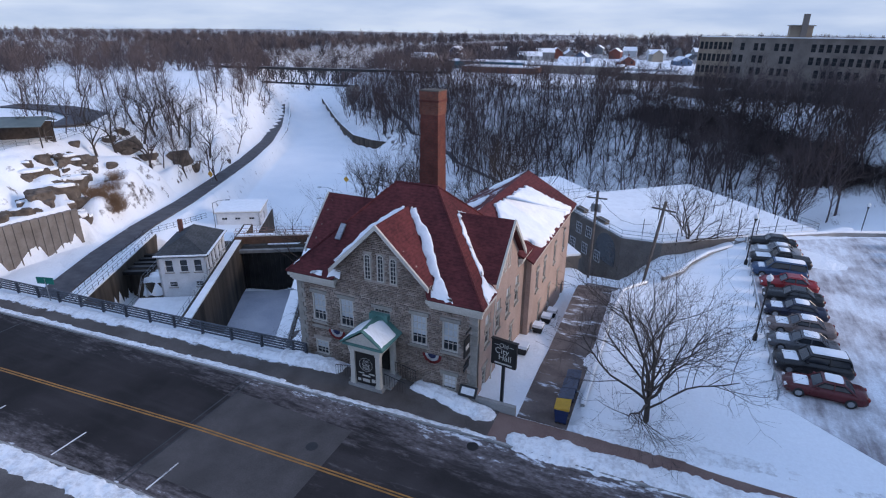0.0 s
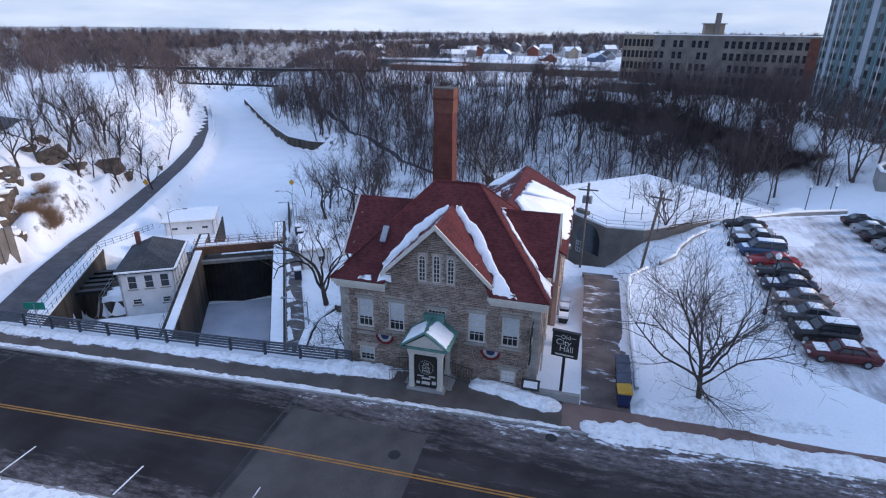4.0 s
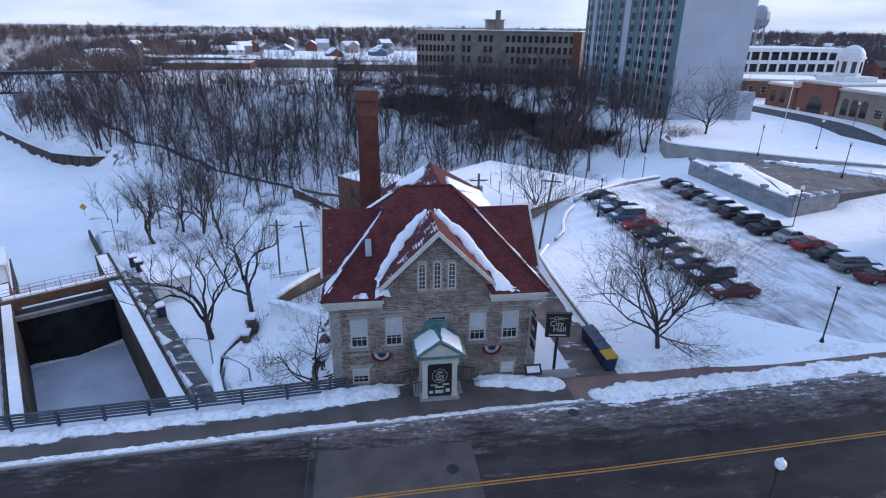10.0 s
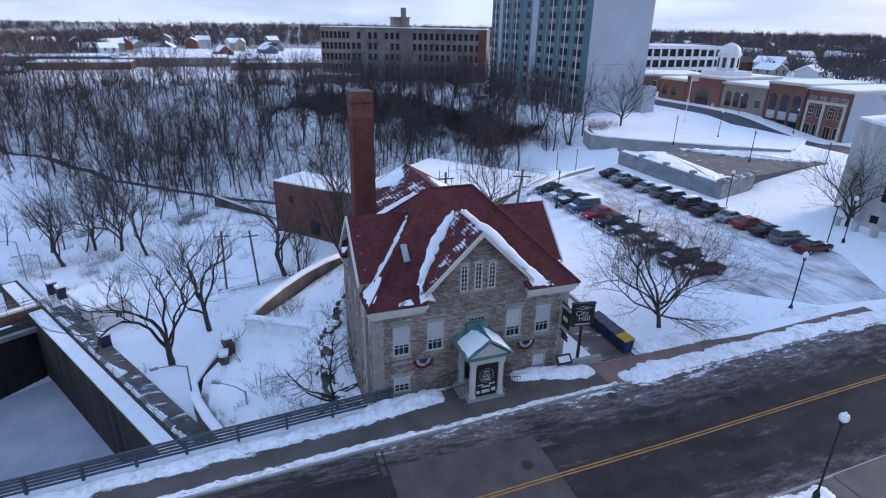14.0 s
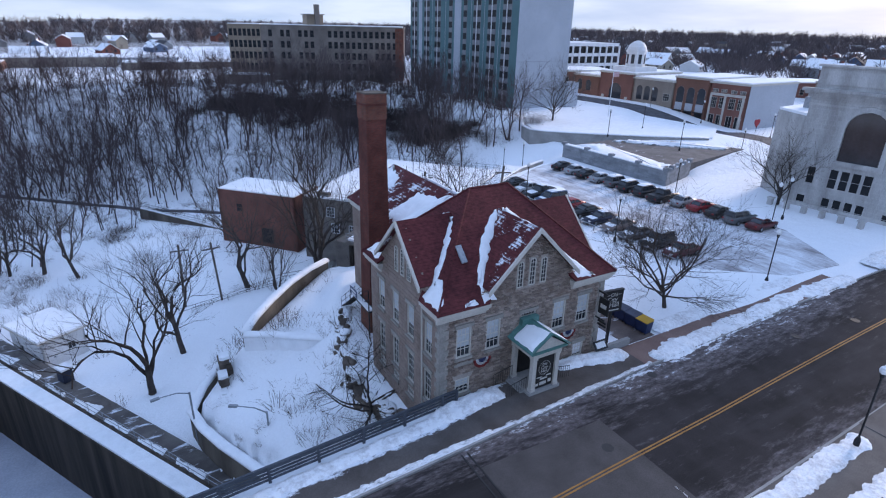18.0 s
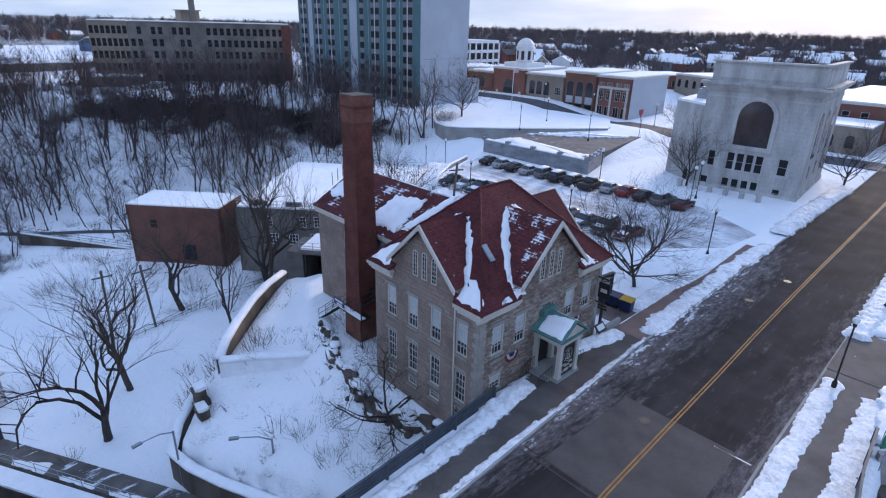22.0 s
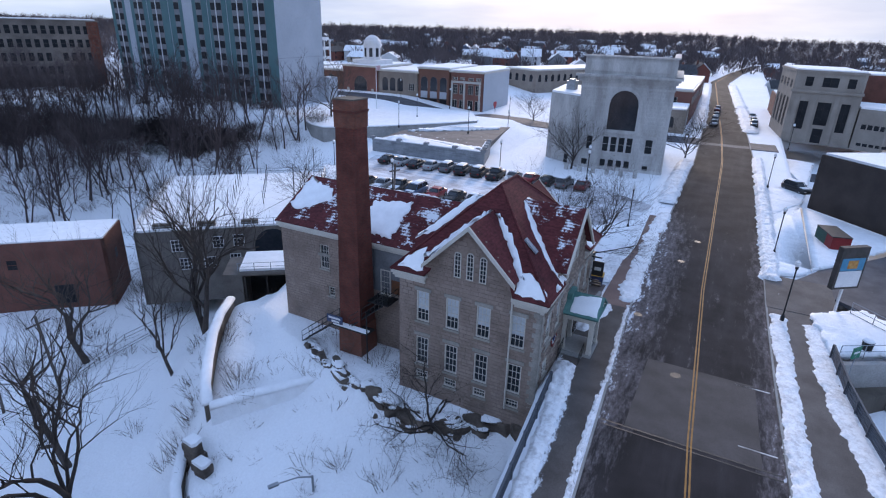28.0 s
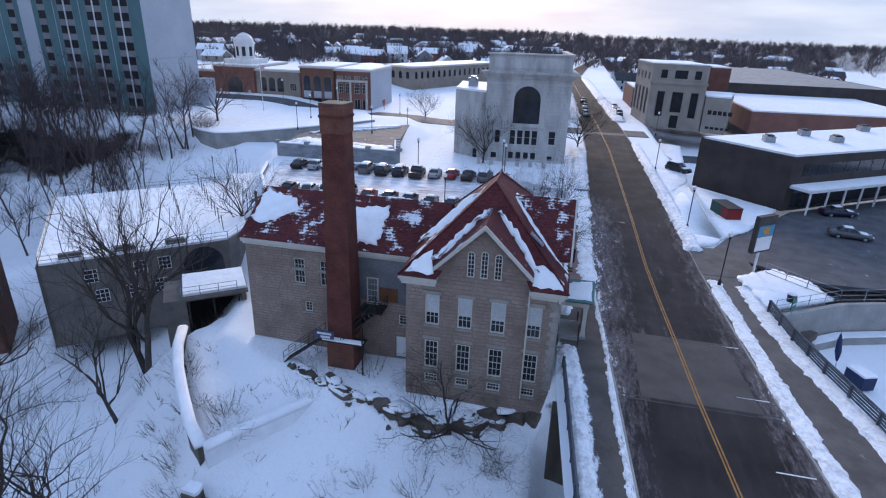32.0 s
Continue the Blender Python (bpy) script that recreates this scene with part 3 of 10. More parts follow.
gx, gy = spread(-BIG, BIG, -130, 46, 0.8), spread(-BIG, BIG, -12, 172, 0.8)
GX, GY = np.meshgrid(gx, gy)
GZ = heights(GX, GY)
nx, ny = len(gx), len(gy)
ground_me = bpy.data.meshes.new("ground")
gv = np.stack([GX.ravel(), GY.ravel(), GZ.ravel()], 1)
ii, jj = np.meshgrid(np.arange(nx - 1), np.arange(ny - 1))
k0 = (jj * nx + ii).ravel()
gf = np.stack([k0, k0 + 1, k0 + nx + 1, k0 + nx], 1)
ground_me.vertices.add(len(gv))
ground_me.vertices.foreach_set("co", gv.ravel())
ground_me.loops.add(gf.size)
ground_me.loops.foreach_set("vertex_index", gf.ravel())
ground_me.polygons.add(len(gf))
ground_me.polygons.foreach_set("loop_start", np.arange(0, gf.size, 4))
ground_me.update(calc_edges=True)
ground_me.polygons.foreach_set("use_smooth", [True] * len(gf))
lit = ground_me.attributes.new("litter", "FLOAT", "POINT")
lit.data.foreach_set("value", wooded(GX, GY).ravel().astype(np.float32))
ground_me.materials.append(GROUND)
ground = tagged(new("ground", ground_me), "snow covered ground falling from the street to the canal", "ground", kind="structure")


def gz(x, y):
    return float(heights(np.array([float(x)]), np.array([float(y)]))[0])

# ---- street, bridge and pavements ----
def strip(name, material, rows, label, category="road", kind="structure"):
    """A paved strip: rows of (x, y_low, y_high, z), with a body 0.25 m deep."""
    verts, faces = [], []
    fine = []
    for (x0, a0, b0, h0), (x1, a1, b1, h1) in zip(rows, rows[1:]):
        n = max(1, int((x1 - x0) / 4))
        fine += [(x0 + (x1 - x0) * k / n, a0 + (a1 - a0) * k / n, b0 + (b1 - b0) * k / n, h0 + (h1 - h0) * k / n) for k in range(n)]
    rows = [(x, a, b, z + float(zr(x))) for x, a, b, z in fine + [rows[-1]]]
    for x, a, b, z in rows:
        verts += [(x, a, z - 0.25), (x, b, z - 0.25), (x, b, z), (x, a, z)]
    for i in range(len(rows) - 1):
        o = 4 * i
        for k in range(4):
            faces.append((o + k, o + (k + 1) % 4, o + 4 + (k + 1) % 4, o + 4 + k)[::-1])
    faces += [(0, 1, 2, 3), tuple(4 * len(rows) - 4 + k for k in (3, 2, 1, 0))]
    ob = mesh_part(name, verts, faces, material)
    return tagged(ob, label, category, kind=kind)


def sway(x):
    """Sideways drift of the street far to the east."""
    return .045 * max(0, min(x, 250) - 70) - .11 * max(0, x - 270)


def kerb_s(x):
    """South edge of the carriageway."""
    return 14.2 + 0.055 * (x + 20) if x < -20 else 14.6 + 0.02 * x if x < 0 else 14.6 + 0.012 * x + sway(x)


def kerb_n(x):
    return 25.4 + sway(x) if x > -7.5 else 24.65 + 0.06 * (x + 20) if x > -20 else 24.65 + 0.055 * (x + 20)


def mid_y(x):
    return 19.06 + 0.06 * (x + 24) if x < -24 else 19.9 + 0.035 * x if x < 0 else 19.9 + 0.014 * x + sway(x)


xs = [-110, -90, -70, -60, -50, -40, -32, -24, -16, -8, 0, 8, 16, 24, 40, 60, 90, 130, 200, 250, 320, 440]
strip("road", ROAD, [(x, kerb_s(x), kerb_n(x), 0.0) for x in xs], "two-lane asphalt street with slush and salt streaks")
for off in (-0.10, 0.10):
    line = surf("yellow_paint", (0.24, 0.115, 0.03), (0.36, 0.18, 0.045), 1.0, 9, 0.7, relief=0.1)
    strip("lane_line", line, [(x, mid_y(x) + off - 0.05, mid_y(x) + off + 0.05, 0.014) for x in xs], "worn double yellow centre line", "road marking")
strip("pavement_north", bridge_walk_mat(), [(x, kerb_n(x) + 0.15, 28.6 + 0.08 * min(0, x + 24), 0.13) for x in xs if x < -6], "grey concrete pavement beside the street", "pavement")
strip("pavement_north_east", BRICKWALK, [(x, kerb_n(x) + 0.15, 28.1, 0.13) for x in (-8, 4, 12, 20)], "brick paved footway swept of snow", "pavement")
strip("pavement_south", SIDEWALK, [(x, kerb_s(x) - 4.2, kerb_s(x) - 0.15, 0.13) for x in xs if x < 1], "concrete pavement with drifts of snow", "pavement")
for nm, f, s in (("kerb_north", kerb_n, 1), ("kerb_south", kerb_s, -1)):
    strip(nm, CONCRETE, [(x, min(f(x), f(x) + s * 0.15), max(f(x), f(x) + s * 0.15), 0.14) for x in xs], "worn concrete kerb", "kerb")

SLABMAT = walk_mat("worn_concrete_carriageway", (.054, .049, .048), (.080, .072, .071), .82)
strip("approach_slab", SLABMAT, [(-24.6, kerb_s(-24) + 1.2, kerb_n(-24) - 1.6, .004), (-24, kerb_s(-24) + 1.2, kerb_n(-24) - 1.6, .004), (-16, kerb_s(-16) + 1.2, kerb_n(-16) - 2.2, .004), (-15.6, kerb_s(-16) + 1.2, kerb_n(-16) - 2.2, .004)], "paler worn concrete slab in the carriageway", "road")
for jx in (-25.0, -24.6, -47.0):
    strip("expansion_joint", IRON, [(jx, kerb_s(jx) + .2, kerb_n(jx) - .2, .008), (jx + .1, kerb_s(jx) + .2, kerb_n(jx) - .2, .008)], "dark expansion joint across the bridge", "road joint")
for jx in (-58, -51, -44, -37, -30, -23, -16):
    strip("parking_tick", WHITE, [(jx, kerb_s(jx) + .3, kerb_s(jx) + 2.4, .004), (jx + .1, kerb_s(jx) + .3, kerb_s(jx) + 2.4, .004)], "worn white parking mark on the street", "road marking")
for jx, jy in ((-17.0, 20.6), (-8.5, 24.6), (13.0, 21.4), (6.0, 22.5)):
    bm = bmesh.new()
    turned(bm, [(.36, -.05), (.36, .0)], 0, 0, 16)
    mh = tagged(part("manhole_cover", bm, IRON), "dark iron manhole cover in the street", "manhole", kind="structure")
    mh.location = (jx, jy, float(zr(jx)) + .012)
bridge = thing("road_bridge", -24.6, 20, -1, "concrete road bridge over the canal locks", "bridge", kind="structure")
def in_place(ob, parent):
    """Hang a mesh that is built in world places under a parent without moving it."""
    ob.parent = parent
    ob.matrix_parent_inverse = parent.matrix_basis.inverted()
    return ob


def wpart(name, bm, material, parent, label=""):
    return in_place(part(name, bm, material, None, label), parent)


def rail_y(x):
    return 28.05 + 0.075 * (x + 24)


bm = bmesh.new()
for x0, x1 in ((-110, -60), (-60, -45), (-45, -35), (-35, -24.3)):
    a, b = float(zr(x0)), float(zr(x1))
    hexa(bm, [(x0, 8, a - 1.4), (x1, 9, b - 1.4), (x1, rail_y(x1) + 0.25, b - 1.4), (x0, rail_y(x0) + 0.25, a - 1.4),
              (x0, 8, a - 0.26), (x1, 9, b - 0.26), (x1, rail_y(x1) + 0.25, b - 0.26), (x0, rail_y(x0) + 0.25, a - 0.26)])
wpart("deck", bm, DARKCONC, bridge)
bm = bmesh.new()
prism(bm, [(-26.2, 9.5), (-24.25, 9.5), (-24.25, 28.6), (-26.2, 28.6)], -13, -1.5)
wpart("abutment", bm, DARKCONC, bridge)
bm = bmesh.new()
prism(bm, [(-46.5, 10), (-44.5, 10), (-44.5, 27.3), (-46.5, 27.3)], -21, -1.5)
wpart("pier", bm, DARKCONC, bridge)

# ---- openings and walls in general ----
def face(ox, oy, nx_, ny_):
    """A wall's own axes at (ox, oy): x to the right seen from outside, y into the wall, z up."""
    return Matrix(((-ny_, -nx_, 0, ox), (nx_, -ny_, 0, oy), (0, 0, 1, 0), (0, 0, 0, 1)))


def hang(ob, parent, m):
    """Put a mesh built in a wall's axes at m, under a parent."""
    ob.parent = parent
    ob.matrix_basis = parent_world(parent).inverted() @ m
    return ob


def parent_world(ob):
    m = Matrix.Identity(4)
    while ob is not None:
        m = ob.matrix_parent_inverse @ ob.matrix_basis @ m if ob.parent else ob.matrix_basis @ m
        ob = ob.parent
    return m


def holed(bm, u0, u1, z0, z1, holes, depth, y0=0.0):
    """A wall panel with openings (a, b, c, d) for u from a to b, z from c to d."""
    us = sorted({u0, u1, *[h[0] for h in holes], *[h[1] for h in holes]})
    zs = sorted({z0, z1, *[h[2] for h in holes], *[h[3] for h in holes]})
    us, zs = [u for u in us if u0 <= u <= u1], [z for z in zs if z0 <= z <= z1]
    for za, zb in zip(zs, zs[1:]):
        run = None
        for ua, ub in zip(us, us[1:]):
            um, zm = (ua + ub) / 2, (za + zb) / 2
            cut = any(h[0] < um < h[1] and h[2] < zm < h[3] for h in holes)
            if not cut:
                run = (run[0], ub) if run else (ua, ub)
            if run and (cut or ub == us[-1]):
                box(bm, run[0], run[1], y0, y0 + depth, za, zb)
                run = None


SHARED = {}


def shared(key, name, make, material, parent, m, label=""):
    """An object at m (world) under parent, on a mesh made once for its key."""
    if key not in SHARED:
        me = bpy.data.meshes.new(name)
        bm = make()
        bm.normal_update()
        bm.to_mesh(me)
        bm.free()
        me.materials.append(material)
        SHARED[key] = me
    ob = new(name, SHARED[key])
    if parent is not None:
        ob.parent = parent
        ob.matrix_basis = parent_world(parent).inverted() @ m
    else:
        ob.matrix_basis = m
    if label:
        tagged(ob, label)
    return ob


BLIND = surf("pale_blind", (0.42, 0.45, 0.47), (0.52, 0.55, 0.57), 0.7, 6, 0.7, relief=0.1)


def sash_frame(w, h, cols, rows, bar=0.035, edge=0.09):
    bm = bmesh.new()
    box(bm, -w / 2, -w / 2 + edge, 0.05, 0.2, 0, h)
    box(bm, w / 2 - edge, w / 2, 0.05, 0.2, 0, h)
    box(bm, -w / 2 + edge, w / 2 - edge, 0.05, 0.2, h - edge, h)
    box(bm, -w / 2 + edge, w / 2 - edge, 0.05, 0.2, 0, edge)
    for c in range(1, cols):
        u = -w / 2 + edge + (w - 2 * edge) * c / cols
        box(bm, u - bar / 2, u + bar / 2, 0.12, 0.17, edge, h - edge)
    for r in range(1, rows):
        z = edge + (h - 2 * edge) * r / rows
        t = bar * (1.6 if r * 2 == rows else 1)
        box(bm, -w / 2 + edge, w / 2 - edge, 0.115, 0.175, z - t / 2, z + t / 2)
    return bm


def window(parent, m, u, z0, z1, w, cols=3, rows=4, sill=True, blind=0.0, frame_mat=None, head=True, shade=BLIND):
    """A sash window in an opening: frame with bars, pane behind, sill and stone head."""
    h = round(z1 - z0, 3)
    at = m @ Matrix.Translation((u, 0, z0))
    fm = frame_mat or TRIM
    f = shared(("sash", w, h, cols, rows, fm.name), "window", lambda: sash_frame(w, h, cols, rows), fm, parent, at)
    shared(("pane", w, h), "pane", lambda: boxes((-w / 2, w / 2, 0.15, 0.16, 0, h)), GLASS, f, at)
    if blind:
        shared(("blind", w, h, blind), "blind", lambda: boxes((-w / 2 + .09, w / 2 - .09, 0.142, 0.147, h * (1 - blind), h - .09)), shade, f, at)
    if sill:
        shared(("sill", w), "sill", lambda: boxes((-w / 2 - .08, w / 2 + .08, -0.1, 0.12, -0.14, 0.0)), QUOIN, f, at)
    if head:
        shared(("head", w), "lintel", lambda: boxes((-w / 2 - .15, w / 2 + .15, -0.05, 0.12, h, h + 0.26)), QUOIN, f, at)
    return f


def arched(w, h, edge, y0, y1, rows=0, cols=0):
    """An arched frame; h is the whole height."""
    bm = bmesh.new()
    r = w / 2
    sp = h - r
    n = 8
    def arc(rad):
        return [(-rad, 0)] + [(-rad * math.cos(math.pi * k / n), sp + rad * math.sin(math.pi * k / n)) for k in range(n + 1)] + [(rad, 0)]
    out, inn = arc(r), arc(r - edge)
    ring = []
    for pts in (out, inn):
        ring.append([bm.verts.new((x, y0, z)) for x, z in pts])
        ring.append([bm.verts.new((x, y1, z)) for x, z in pts])
    o0, o1, i0, i1 = ring
    for k in range(len(out) - 1):
        for a, b in ((o0, i0), (i0, i1), (i1, o1), (o1, o0)):
            bm.faces.new((a[k], a[k + 1], b[k + 1], b[k]))
    box(bm, -r + edge, r - edge, y0, y1, 0, edge)
    for k in range(1, rows):
        z = h * k / rows
        box(bm, -r + edge * .5, r - edge * .5, y0 + .02, y1 - .02, z - .02, z + .02)
    for k in range(1, cols):
        u = -r + w * k / cols
        box(bm, u - .02, u + .02, y0 + .02, y1 - .02, edge, sp + math.sqrt(max(0, r * r - u * u)) - edge)
    return bm


def arched_pane(w, h, y):
    bm = bmesh.new()
    r = w / 2
    pts = [(-r, 0)] + [(-r * math.cos(math.pi * k / 10), h - r + r * math.sin(math.pi * k / 10)) for k in range(11)] + [(r, 0)]
    a = [bm.verts.new((x, y, z)) for x, z in pts]
    b = [bm.verts.new((x, y + .01, z)) for x, z in pts]
    bm.faces.new(a)
    bm.faces.new(b[::-1])
    for k in range(len(pts)):
        j = (k + 1) % len(pts)
        bm.faces.new((a[k], b[k], b[j], a[j]))
    return bm


def arch_window(parent, m, u, z0, w, h, rows=6, cols=2, fm=None, glass=None, edge=0.07, depth=0.1):
    at = m @ Matrix.Translation((u, 0, z0))
    fm = fm or TRIM
    f = shared(("arch", w, h, rows, cols, fm.name), "arched_window", lambda: arched(w, h, edge, -0.03, depth, rows, cols), fm, parent, at)
    shared(("archpane", w, h, depth), "pane", lambda: arched_pane(w - .04, h - .02, depth * .6 - .05), glass or GLASS, f, at)
    return f


def snow_patch(name, outline, plane, thick=0.16, parent=None, jag=0.12, seed=0, label="", material=None):
    """Snow lying on a surface: outline of (x, y), plane(x, y) gives the height. Its edge is uneven and rounds off."""
    rnd = random.Random(seed)
    pts = []
    n = len(outline)
    for i in range(n):
        (x0, y0), (x1, y1) = outline[i], outline[(i + 1) % n]
        k = max(2, int(math.hypot(x1 - x0, y1 - y0) / 0.28))
        for j in range(k):
            t = j / k
            pts.append((x0 + (x1 - x0) * t + rnd.uniform(-jag, jag), y0 + (y1 - y0) * t + rnd.uniform(-jag, jag)))
    cx, cy = sum(p[0] for p in pts) / len(pts), sum(p[1] for p in pts) / len(pts)
    bm = bmesh.new()
    rings = []
    for f, h in ((1.0, -0.04), (0.97, thick * 0.6), (0.86, thick * 0.95)):
        ring = []
        for i, (x, y) in enumerate(pts):
            (xa, ya), (xb, yb) = pts[i - 1], pts[(i + 1) % len(pts)]
            ex, ey = xb - xa, yb - ya
            ln = math.hypot(ex, ey) + 1e-6
            k = (1 - f) * 1.1
            nx2, ny2 = -ey / ln, ex / ln
            if nx2 * (cx - x) + ny2 * (cy - y) < 0:
                nx2, ny2 = -nx2, -ny2
            px, py = x + nx2 * k, y + ny2 * k
            ring.append(bm.verts.new((px, py, plane(px, py) + h * (1 if f > .95 else 1 + rnd.uniform(-.2, .2)))))
        rings.append(ring)
    for a, b in zip(rings, rings[1:]):
        for i in range(len(pts)):
            j = (i + 1) % len(pts)
            bm.faces.new((a[i], a[j], b[j], b[i]))
    bmesh.ops.triangulate(bm, faces=[bm.faces.new(rings[-1])])
    for f in bm.faces:
        f.smooth = True
    ob = part(name, bm, material or SNOW, None, label)
    if parent is not None:
        in_place(ob, parent)
    return ob


# ---- the old stone hall ----
HX0, HX1, HY0, HY1, HE = -23.75, -9.95, 28.9, 39.7, 6.55
hall = thing("stone_hall", -16.85, 34.3, 0, "old limestone hall with steep snow-streaked red shingle roof", "house")
bm = bmesh.new()
box(bm, HX0 + .4, HX1 - .4, HY0 + .5, HY1 - .1, -6.5, HE)
wpart("core_wall", bm, MORTAR, hall)
FS, FW, FE = face(HX0, HY0, 0, -1), face(HX0, HY1, -1, 0), face(HX1, HY0, 1, 0)
u_of = lambda x: x - HX0
south_w = [(u_of(c) - .56, u_of(c) + .56, 3.2, 5.4) for c in (-21.98, -19.7, -14.07, -11.82)]
south_w += [(u_of(-16.85) - .66, u_of(-16.85) + .66, 4.62, 5.25), (u_of(-21.98) - .56, u_of(-21.98) + .56, .4, 1.56), (u_of(-11.82) - .5, u_of(-11.82) + .5, .2, 1.4), (u_of(-16.85) - .7, u_of(-16.85) + .7, .6, 3.3)]
bm = bmesh.new()
holed(bm, 0.0, HX1 - HX0, -1.5, HE, south_w, 0.4, 0.06)
front = hang(part("front_wall", bm, MORTAR), hall, FS)
bm = bmesh.new()
g0, g1, gp = u_of(-20.45), u_of(-13.25), u_of(-16.85)
slab(bm, [(g0, 0.06, HE), (g1, 0.06, HE), (g1, 0.06, 7.8), (gp, 0.06, 11.2), (g0, 0.06, 7.8)][::-1], -0.4)
hang(part("front_gable", bm, MORTAR), hall, FS)


def stones(u0, u1, z0, z1, keep, hole, row, length, rnd, gap=0.022):
    """Random-coursed stones: lists of (u0, u1, z0, z1, proud)."""
    out = []
    z = z0
    while z < z1 - 0.05:
        h = min(rnd.uniform(*row), z1 - z)
        u = u0 - rnd.uniform(0, 0.3)
        while u < u1:
            ln = rnd.uniform(*length)
            a, b = max(u, u0), min(u + ln, u1)
            u += ln
            if b - a < 0.07:
                continue
            um, zm = (a + b) / 2, z + h / 2
            if not keep(um, zm):
                continue
            cut = False
            for q in hole:
                if a < q[1] and b > q[0] and z < q[3] and z + h > q[2]:
                    if q[0] <= um <= q[1]:
                        cut = True
                        break
                    if um < q[0]:
                        b = min(b, q[0])
                    else:
                        a = max(a, q[1])
            if cut or b - a < 0.06:
                continue
            out.append((a + gap / 2, b - gap / 2, z + gap / 2, z + h - gap / 2, rnd.uniform(0.0, 0.055)))
        z += h
    return out


def lay_stones(parent, m, lst, near, piece_mat, rest_mat, name="stone"):
    """The stones for which near() holds are parts of their own, up to 300; the rest are joined."""
    count, rest = 0, bmesh.new()
    for a, b, c, d, pr in lst:
        if near((a + b) / 2, (c + d) / 2) and count < 290:
            count += 1
            at = m @ Matrix.Translation(((a + b) / 2, 0.07 - pr, (c + d) / 2)) @ Matrix.Diagonal(((b - a) / 2, 0.09, (d - c) / 2, 1))
            shared("unit_stone", name, unit_stone, piece_mat, parent, at)
        else:
            i = min(0.02, (b - a) * .2)
            hexa(rest, [(a, .1, c), (b, .1, c), (b, .1, d), (a, .1, d), (a + i, -pr, c + i), (b - i, -pr, c + i), (b - i, -pr, d - i), (a + i, -pr, d - i)])
    if len(rest.verts):
        bmesh.ops.recalc_face_normals(rest, faces=rest.faces[:])
        ob = part(name, rest, rest_mat)
        hang(ob, parent, m)
        tagged(ob, kind="stuff")
    else:
        rest.free()


def unit_stone():
    bm = bmesh.new()
    hexa(bm, [(-1, 1, -1), (1, 1, -1), (1, 1, 1), (-1, 1, 1), (-.94, -1, -.88), (.94, -1, -.88), (.92, -.9, .86), (-.93, -.95, .9)])
    bmesh.ops.recalc_face_normals(bm, faces=bm.faces[:])
    return bm


rs = random.Random(4)
heads = [(a - .15, b + .15, d, d + .27) for a, b, c, d in south_w[:7]] + [(a - .1, b + .1, c - .14, c) for a, b, c, d in south_w[:7]]
garch = [(u_of(c) - .3, u_of(c) + .3, 7.2, 9.25) for c in (-17.83, -16.85, -15.9)]
quoin_zone = [(0, .55, -1.5, HE), (HX1 - HX0 - .55, HX1 - HX0, -1.5, HE)]
in_front = lambda u, z: z < HE or (g0 < u < g1 and z < 7.7) or (z < 11.15 - 0.945 * abs(u - gp))
lst = stones(0, HX1 - HX0, -1.2, 11.2, in_front, south_w + heads + garch + quoin_zone, (0.09, 0.16), (0.16, 0.46), rs)
STONES_LATER = (front, FS, lst, lambda u, z: 3.6 < z < 5.9 and 2.2 < u < 8.5)

# cut-stone corners
def quoins(m, u_first, u_second, z0, z1, parent, flip):
    z, k = z0, 0
    while z < z1 - .2:
        w = (0.62, 0.40)[k % 2]
        shared(("quoin", w, flip), "quoin", lambda: boxes((0, w, -0.03, .2, 0.01, 0.36)) if not flip else boxes((-w, 0, -0.03, .2, 0.01, 0.36)), QUOIN, parent, m @ Matrix.Translation((u_second if flip else u_first, 0, z)))
        z += 0.37
        k += 1


quoins(FS, -0.03, 0, 0.0, HE - .1, front, False)
quoins(FS, 0, HX1 - HX0 + .03, 0.0, HE - .1, front, True)
for a, b, c, d in south_w[:4]:
    window(front, FS, (a + b) / 2, c, d, 1.12, 3, 4, blind=0.66)
window(front, FS, u_of(-16.85), 4.62, 5.25, 1.32, 5, 2)
window(front, FS, u_of(-21.98), .4, 1.56, 1.12, 3, 4, blind=0.55)
window(front, FS, u_of(-11.82), .2, 1.4, 1.0, 3, 3, blind=0.85, shade=WHITE)
for c, h in ((-17.83, 1.85), (-16.85, 1.95), (-15.9, 1.85)):
    arch_window(front, FS, u_of(c), 7.27, .5, h)

# west wall, four bays on two floors over a rocky base
v_of = lambda y: HY1 - y
west_w = [(v_of(c) - .52, v_of(c) + .52, 3.05, 5.5) for c in (37.75, 35.37, 33.0, 30.5)]
west_w += [(v_of(c) - .52, v_of(c) + .52, -.6, 1.72) for c in (37.75, 35.37, 33.0, 30.5)]
west_w += [(v_of(c) - .5, v_of(c) + .5, -1.85, -1.15) for c in (37.75, 35.37, 33.0, 30.5)]
bm = bmesh.new()
holed(bm, 0.0, HY1 - HY0 - 0.06, -7, HE, west_w, 0.38, 0.02)
p0, p1, pp = v_of(37.5), v_of(30.9), v_of(34.2)
slab(bm, [(p0, 0.02, HE), (p1, 0.02, HE), (p1, 0.02, 7.8), (pp, 0.02, 11.0), (p0, 0.02, 7.8)][::-1], -0.38)
west = hang(part("west_wall", bm, STUCCO), hall, FW)
wheads = [(a - .15, b + .15, d, d + .27) for a, b, c, d in west_w] + [(a - .1, b + .1, c - .14, c) for a, b, c, d in west_w]
warch = [(v_of(c) - .3, v_of(c) + .3, 7.1, 9.3) for c in (35.1, 34.17, 33.22)]
